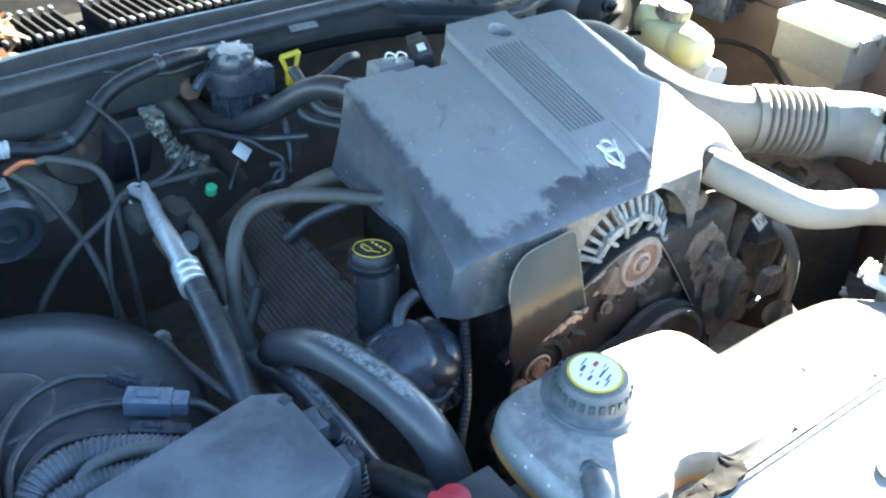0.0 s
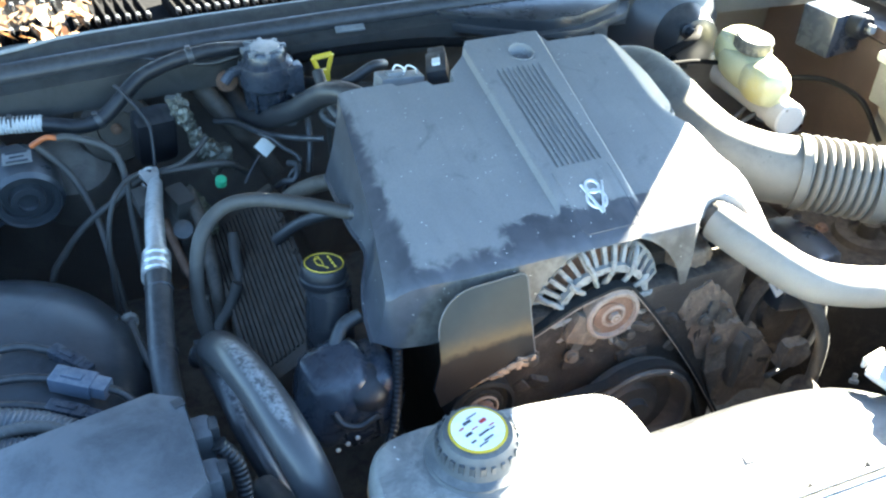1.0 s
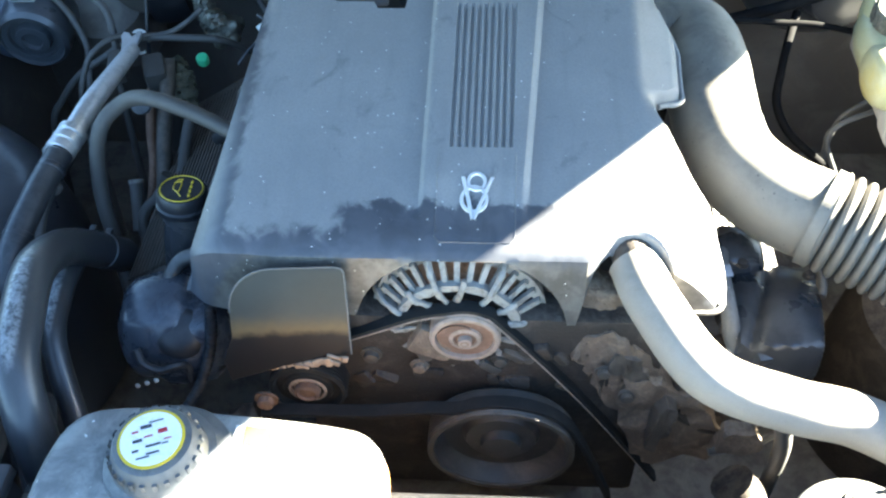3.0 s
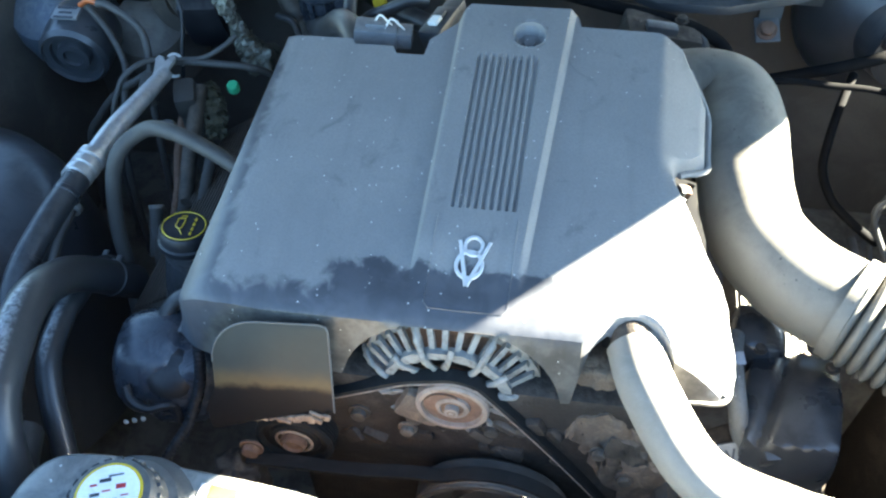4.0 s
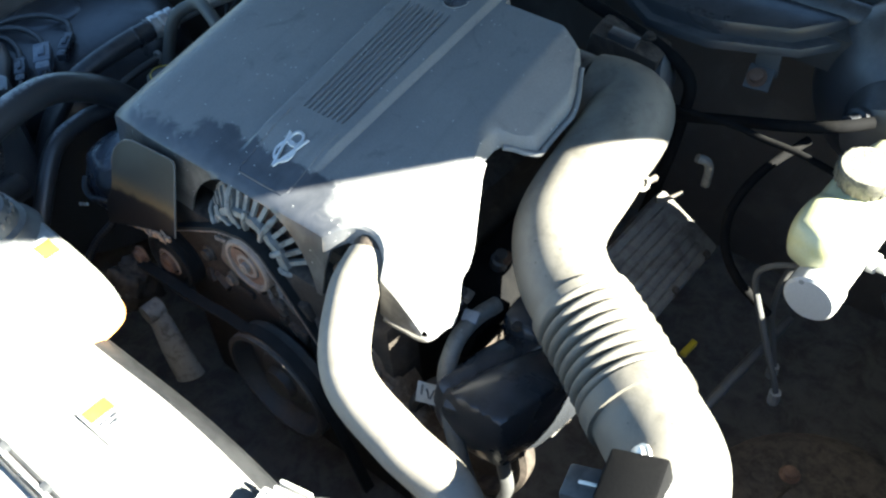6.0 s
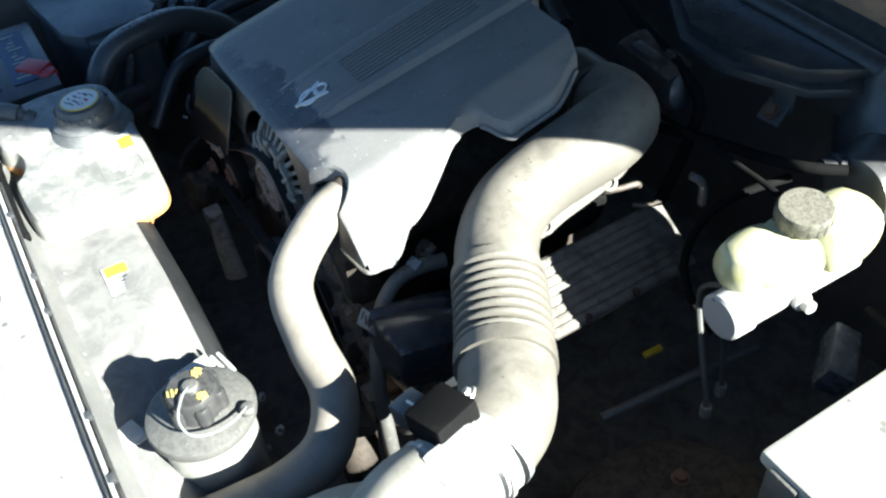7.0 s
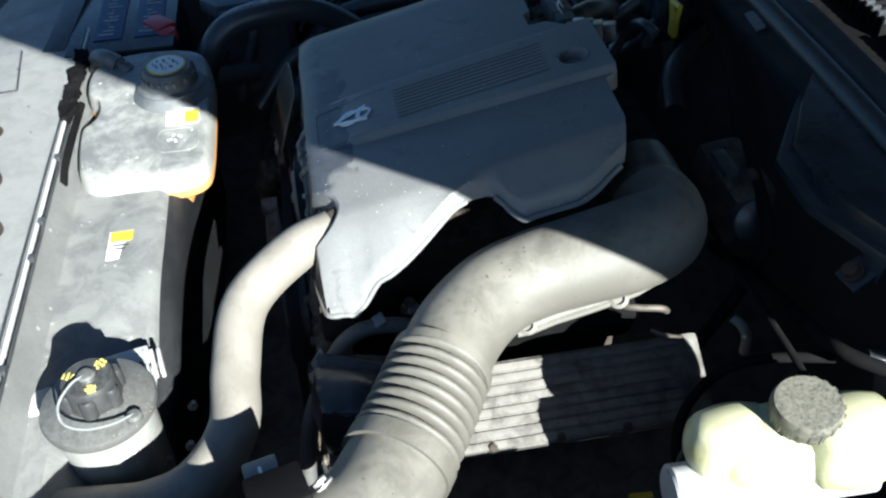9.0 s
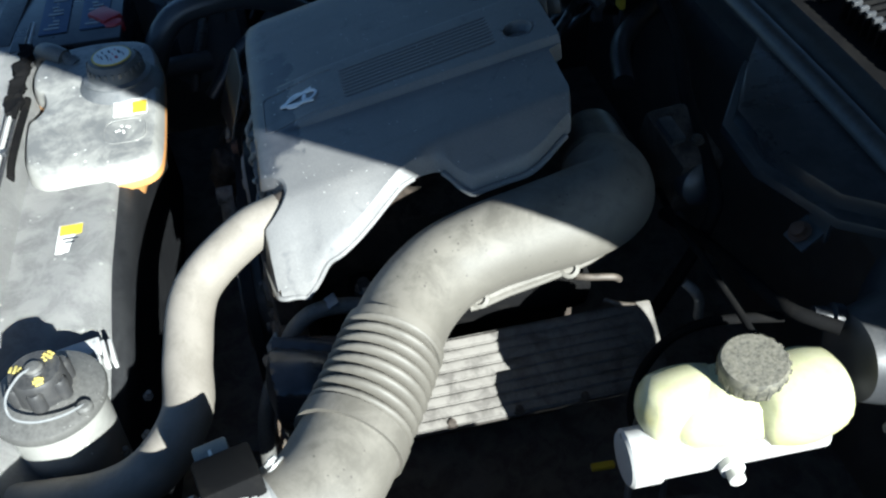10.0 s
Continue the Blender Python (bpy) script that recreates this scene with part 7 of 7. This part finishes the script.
cable("side_hose", [(0.42, 0.4, -0.1), (0.4, 0.345, -0.11), (0.388, 0.305, -0.13), (0.385, 0.28, -0.16), (0.4, 0.255, -0.186), (0.43, 0.24, -0.21), (0.47, 0.25, -0.25)], 0.0058, TRAY, "black looped hose by the valve cover", "hose")
cable("fuel_line", [(0.268, 0.225, -0.14), (0.276, 0.222, -0.132), (0.285, 0.235, -0.128), (0.29, 0.262, -0.13), (0.286, 0.272, -0.14)], 0.0042, HOSE_BROWN, "pale bent fuel line below the intake pipe", "pipe")
cable("wire_strip", [(0.303, 0.248, -0.15), (0.312, 0.262, -0.152), (0.322, 0.28, -0.15)], 0.003, HOSE_BROWN, "tan wire strip by the valve cover", "cable")
cable("hose_stub", [(0.306, 0.345, -0.145), (0.316, 0.354, -0.152), (0.318, 0.362, -0.17), (0.315, 0.366, -0.2)], 0.006, CAST, "pale curved hose stub", "hose")
th = thing("throttle_unit", (0.165, 0.385, -0.16), "dark throttle unit behind the intake elbow", "throttle")
bm = new_bm()
box(bm, (0.165, 0.385, -0.075), (0.1, 0.06, 0.09), (0, 12, 8), bevel=0.012)
part("body", bm, GRIME, th)
bm = new_bm()
lathe(bm, (0.21, 0.385, -0.075), (1, 0.2, 0.3), [(0.024, 0), (0.026, 0.004), (0.026, 0.02), (0.015, 0.026)], seg=20)
part("position_sensor", bm, BLACK, th)
bm = new_bm()
box(bm, (0.17, 0.37, -0.028), (0.04, 0.018, 0.012), (0, 10, 8), bevel=0.003)
part("linkage", bm, BLACK, th)
for x, y in ((0.14, 0.38), (0.195, 0.392)):
    bolt("bolt", (x, y, -0.03), (0, 0, 1), 0.006, GRIME, th)
cable("lower_bar", [(0.45, 0.09, -0.335), (0.456, 0.12, -0.33), (0.471, 0.268, -0.33), (0.475, 0.34, -0.34)], 0.007, STEEL_TAN, "dull steel bar low beside the engine", "bar")
bm = new_bm()
box(bm, (0.61, 0.30, -0.2), (0.035, 0.08, 0.04), (0, 20, 35), bevel=0.006)
single("control_bracket", bm, PLUGDARK, "grey bracket under the master cylinder", "bracket")
bm = new_bm()
box(bm, (0.388, 0.232, -0.36), (0.009, 0.03, 0.008), (0, 0, -4), bevel=0.002)
single("yellow_clip", bm, YELLOW, "small yellow clip deep in the bay", "clip")

# ---- more hoses and housings in the dark behind the engine ----
cable("cover_hose", [(-0.235, 0.4, -0.02), (-0.232, 0.36, -0.045), (-0.225, 0.325, -0.06), (-0.2, 0.29, -0.06)], 0.009, RUBBER, "short black hose bending under the cover's rear edge", "hose")
cable("cover_hose", [(-0.335, 0.27, -0.16), (-0.32, 0.24, -0.125), (-0.295, 0.215, -0.1), (-0.265, 0.2, -0.09)], 0.012, HOSE_BROWN, "dusty brown hose end under the cover's edge", "hose")
cable("cover_hose", [(-0.36, 0.2, -0.17), (-0.33, 0.185, -0.14), (-0.3, 0.16, -0.115), (-0.27, 0.15, -0.105)], 0.0085, RUBBER, "black hose beside the valve cover", "hose")
cable("breather_lead", [(-0.33, 0.37, -0.2), (-0.315, 0.345, -0.17), (-0.3, 0.33, -0.16), (-0.29, 0.345, -0.145), (-0.3, 0.365, -0.15)], 0.005, BLACK, "thin looped black lead", "cable")
cable("rear_hose", [(-0.05, 0.4, -0.1), (-0.12, 0.42, -0.085), (-0.19, 0.47, -0.09), (-0.25, 0.53, -0.1), (-0.31, 0.6, -0.13)], 0.015, RUBBER, "black hose behind the engine cover", "hose")
blow = thing("blower_housing", (-0.575, 0.52, -0.25), "round dusty brown housing below the cowl", "housing")
bm = new_bm()
lathe(bm, (-0.545, 0.555, -0.13), (0.1, -1, 0.25), [(0.06, 0), (0.062, 0.03), (0.055, 0.045), (0.03, 0.05), (0.028, 0.044), (0.01, 0.043)], seg=36)
part("drum", bm, HOSE_BROWN, blow)
bolt("bolt", (-0.541, 0.508, -0.119), (0.1, -1, 0.25), 0.006, RUST, blow)
cable("cowl_lead", [(-0.6, 0.556, -0.04), (-0.582, 0.552, -0.026), (-0.503, 0.55, -0.02), (-0.45, 0.54, -0.03), (-0.38, 0.52, -0.037), (-0.31, 0.51, -0.02), (-0.27, 0.52, -0.02)], 0.0042, RUBBER, "thin black lead below the cowl seal", "cable")
cable("relay_lead", [(-0.53, 0.455, -0.02), (-0.519, 0.44, -0.028), (-0.495, 0.412, -0.065), (-0.494, 0.398, -0.095), (-0.497, 0.387, -0.12), (-0.5, 0.37, -0.16)], 0.003, PUMPBLACK, "thin black lead over the relay block", "cable")
cable("loop_lead", [(-0.335, 0.4, -0.11), (-0.32, 0.39, -0.114), (-0.302, 0.374, -0.128), (-0.286, 0.362, -0.137), (-0.284, 0.353, -0.15), (-0.298, 0.353, -0.16), (-0.315, 0.35, -0.19)], 0.0035, RUBBER, "small looped black lead behind the engine", "cable")
cable("cover_hose", [(-0.13, 0.39, -0.02), (-0.152, 0.38, -0.015), (-0.181, 0.38, -0.03), (-0.212, 0.387, -0.049), (-0.236, 0.383, -0.078), (-0.229, 0.371, -0.091), (-0.209, 0.352, -0.097), (-0.18, 0.32, -0.1)], 0.0085, RUBBER, "black hose looping down behind the cover", "hose")
bm = new_bm()
rnd = random.Random(12)
line = spline([(-0.437, 0.31, -0.215), (-0.442, 0.322, -0.2), (-0.448, 0.338, -0.186), (-0.456, 0.352, -0.172), (-0.462, 0.362, -0.162)], 9)
tube(bm, line, lambda u: 0.012 + 0.006 * math.sin(3.1 * u), seg=16, smooth=False, squash=0.6)
for v in bm.verts:
    v.co += Vector([rnd.uniform(-0.004, 0.004) for _ in range(3)])
single("foil_scrap", bm, surface("dirty_foil_scrap", (0.14, 0.14, 0.1), (0.045, 0.045, 0.03), None, scale=110, metal=0.4, rough=(0.3, 0.7), bump=0.6), "dirty crumpled foil scrap with greenish grime", "foil", angle=5)
# short loom tapes and clips along the front of the air conditioning hose
for u, p, d in ((0, (-0.529, 0.085, -0.121), (-0.1, -0.99, -0.06)), (1, (-0.54, -0.01, -0.138), (-0.08, -0.95, -0.25))):
    bm = new_bm()
    lathe(bm, p, d, [(0.0168, 0), (0.0178, 0.001), (0.0178, 0.007), (0.0168, 0.008)], seg=20)
    part("tape_band", bm, BLACK_SMOOTH, ac)

# pale retaining ring and dark plug at the air conditioning joint
bm = new_bm()
ring_pts = [(-0.508 + 0.0135 * math.cos(a), 0.372 + 0.009 * math.sin(a), -0.138 + 0.0135 * math.sin(a)) for a in [0.35 * k for k in range(16)]]
tube(bm, ring_pts, 0.0022, seg=8, smooth=False)
single("retaining_ring", bm, WHITE, "white plastic retaining ring at the pipe joint", "clip")
cable("sensor_lead", [(-0.6, 0.265, -0.4), (-0.585, 0.29, -0.2), (-0.57, 0.312, -0.14), (-0.553, 0.33, -0.12), (-0.53, 0.352, -0.116), (-0.495, 0.37, -0.126), (-0.462, 0.378, -0.125), (-0.435, 0.385, -0.112), (-0.415, 0.4, -0.1)], 0.004, HOSE_MATT, "thin grey-black lead over the pipe joint", "cable")
crusted("foil_wad", (-0.398, 0.43, -0.158), (0.022, 0.02, 0.02), bpy.data.materials["crumpled_foil"], "bunched shiny foil at the loom's end", "foil wrap", 3.0, sub=3, amount=0.5)
cable("coolant_pipe", [(-0.413, 0.25, -0.18), (-0.417, 0.223, -0.2), (-0.42, 0.167, -0.24), (-0.421, 0.102, -0.28), (-0.42, 0.04, -0.33)], 0.0085, HOSE_MATT, "dull grey coolant pipe running down beside the valve cover", "pipe")
cable("coolant_pipe", [(-0.46, 0.34, -0.15), (-0.454, 0.287, -0.17), (-0.452, 0.239, -0.2), (-0.452, 0.2, -0.24), (-0.455, 0.15, -0.3)], 0.011, HOSE_BROWN, "brown dusty coolant pipe behind the breather hose", "pipe")
branch = thing("branch_hose", (-0.464, 0.13, -0.25), "short grey hose stub with a pale ring clamp", "hose")
bm = new_bm()
tube(bm, [(-0.46, 0.1, -0.29), (-0.464, 0.13, -0.25), (-0.443, 0.149, -0.23), (-0.426, 0.16, -0.2)], 0.008, seg=14)
part("tube", bm, HOSE_MATT, branch)
bm = new_bm()
tube(bm, [(-0.472, 0.12, -0.27), (-0.475, 0.145, -0.245), (-0.478, 0.169, -0.22)], 0.009, seg=14)
stub = part("stub", bm, HOSE_MATT, branch)
bm = new_bm()
tube(bm, [(-0.4773, 0.1655, -0.2235), (-0.478, 0.169, -0.22)], 0.0103, seg=16, smooth=False)
part("ring_clamp", bm, CAST, stub, "pale ring clamp")
cable("brown_lead", [(-0.5, 0.345, -0.2), (-0.49, 0.28, -0.225), (-0.478, 0.23, -0.25), (-0.48, 0.17, -0.3)], 0.007, RUST, "reddish brown taped lead deep beside the pipe", "cable")
cable("fender_cable", [(0.6, 0.345, -0.15), (0.651, 0.332, -0.145), (0.702, 0.301, -0.145), (0.712, 0.224, -0.15), (0.7, 0.15, -0.19)], 0.005, TRAY, "black cable from the control unit to the fuse box", "cable")
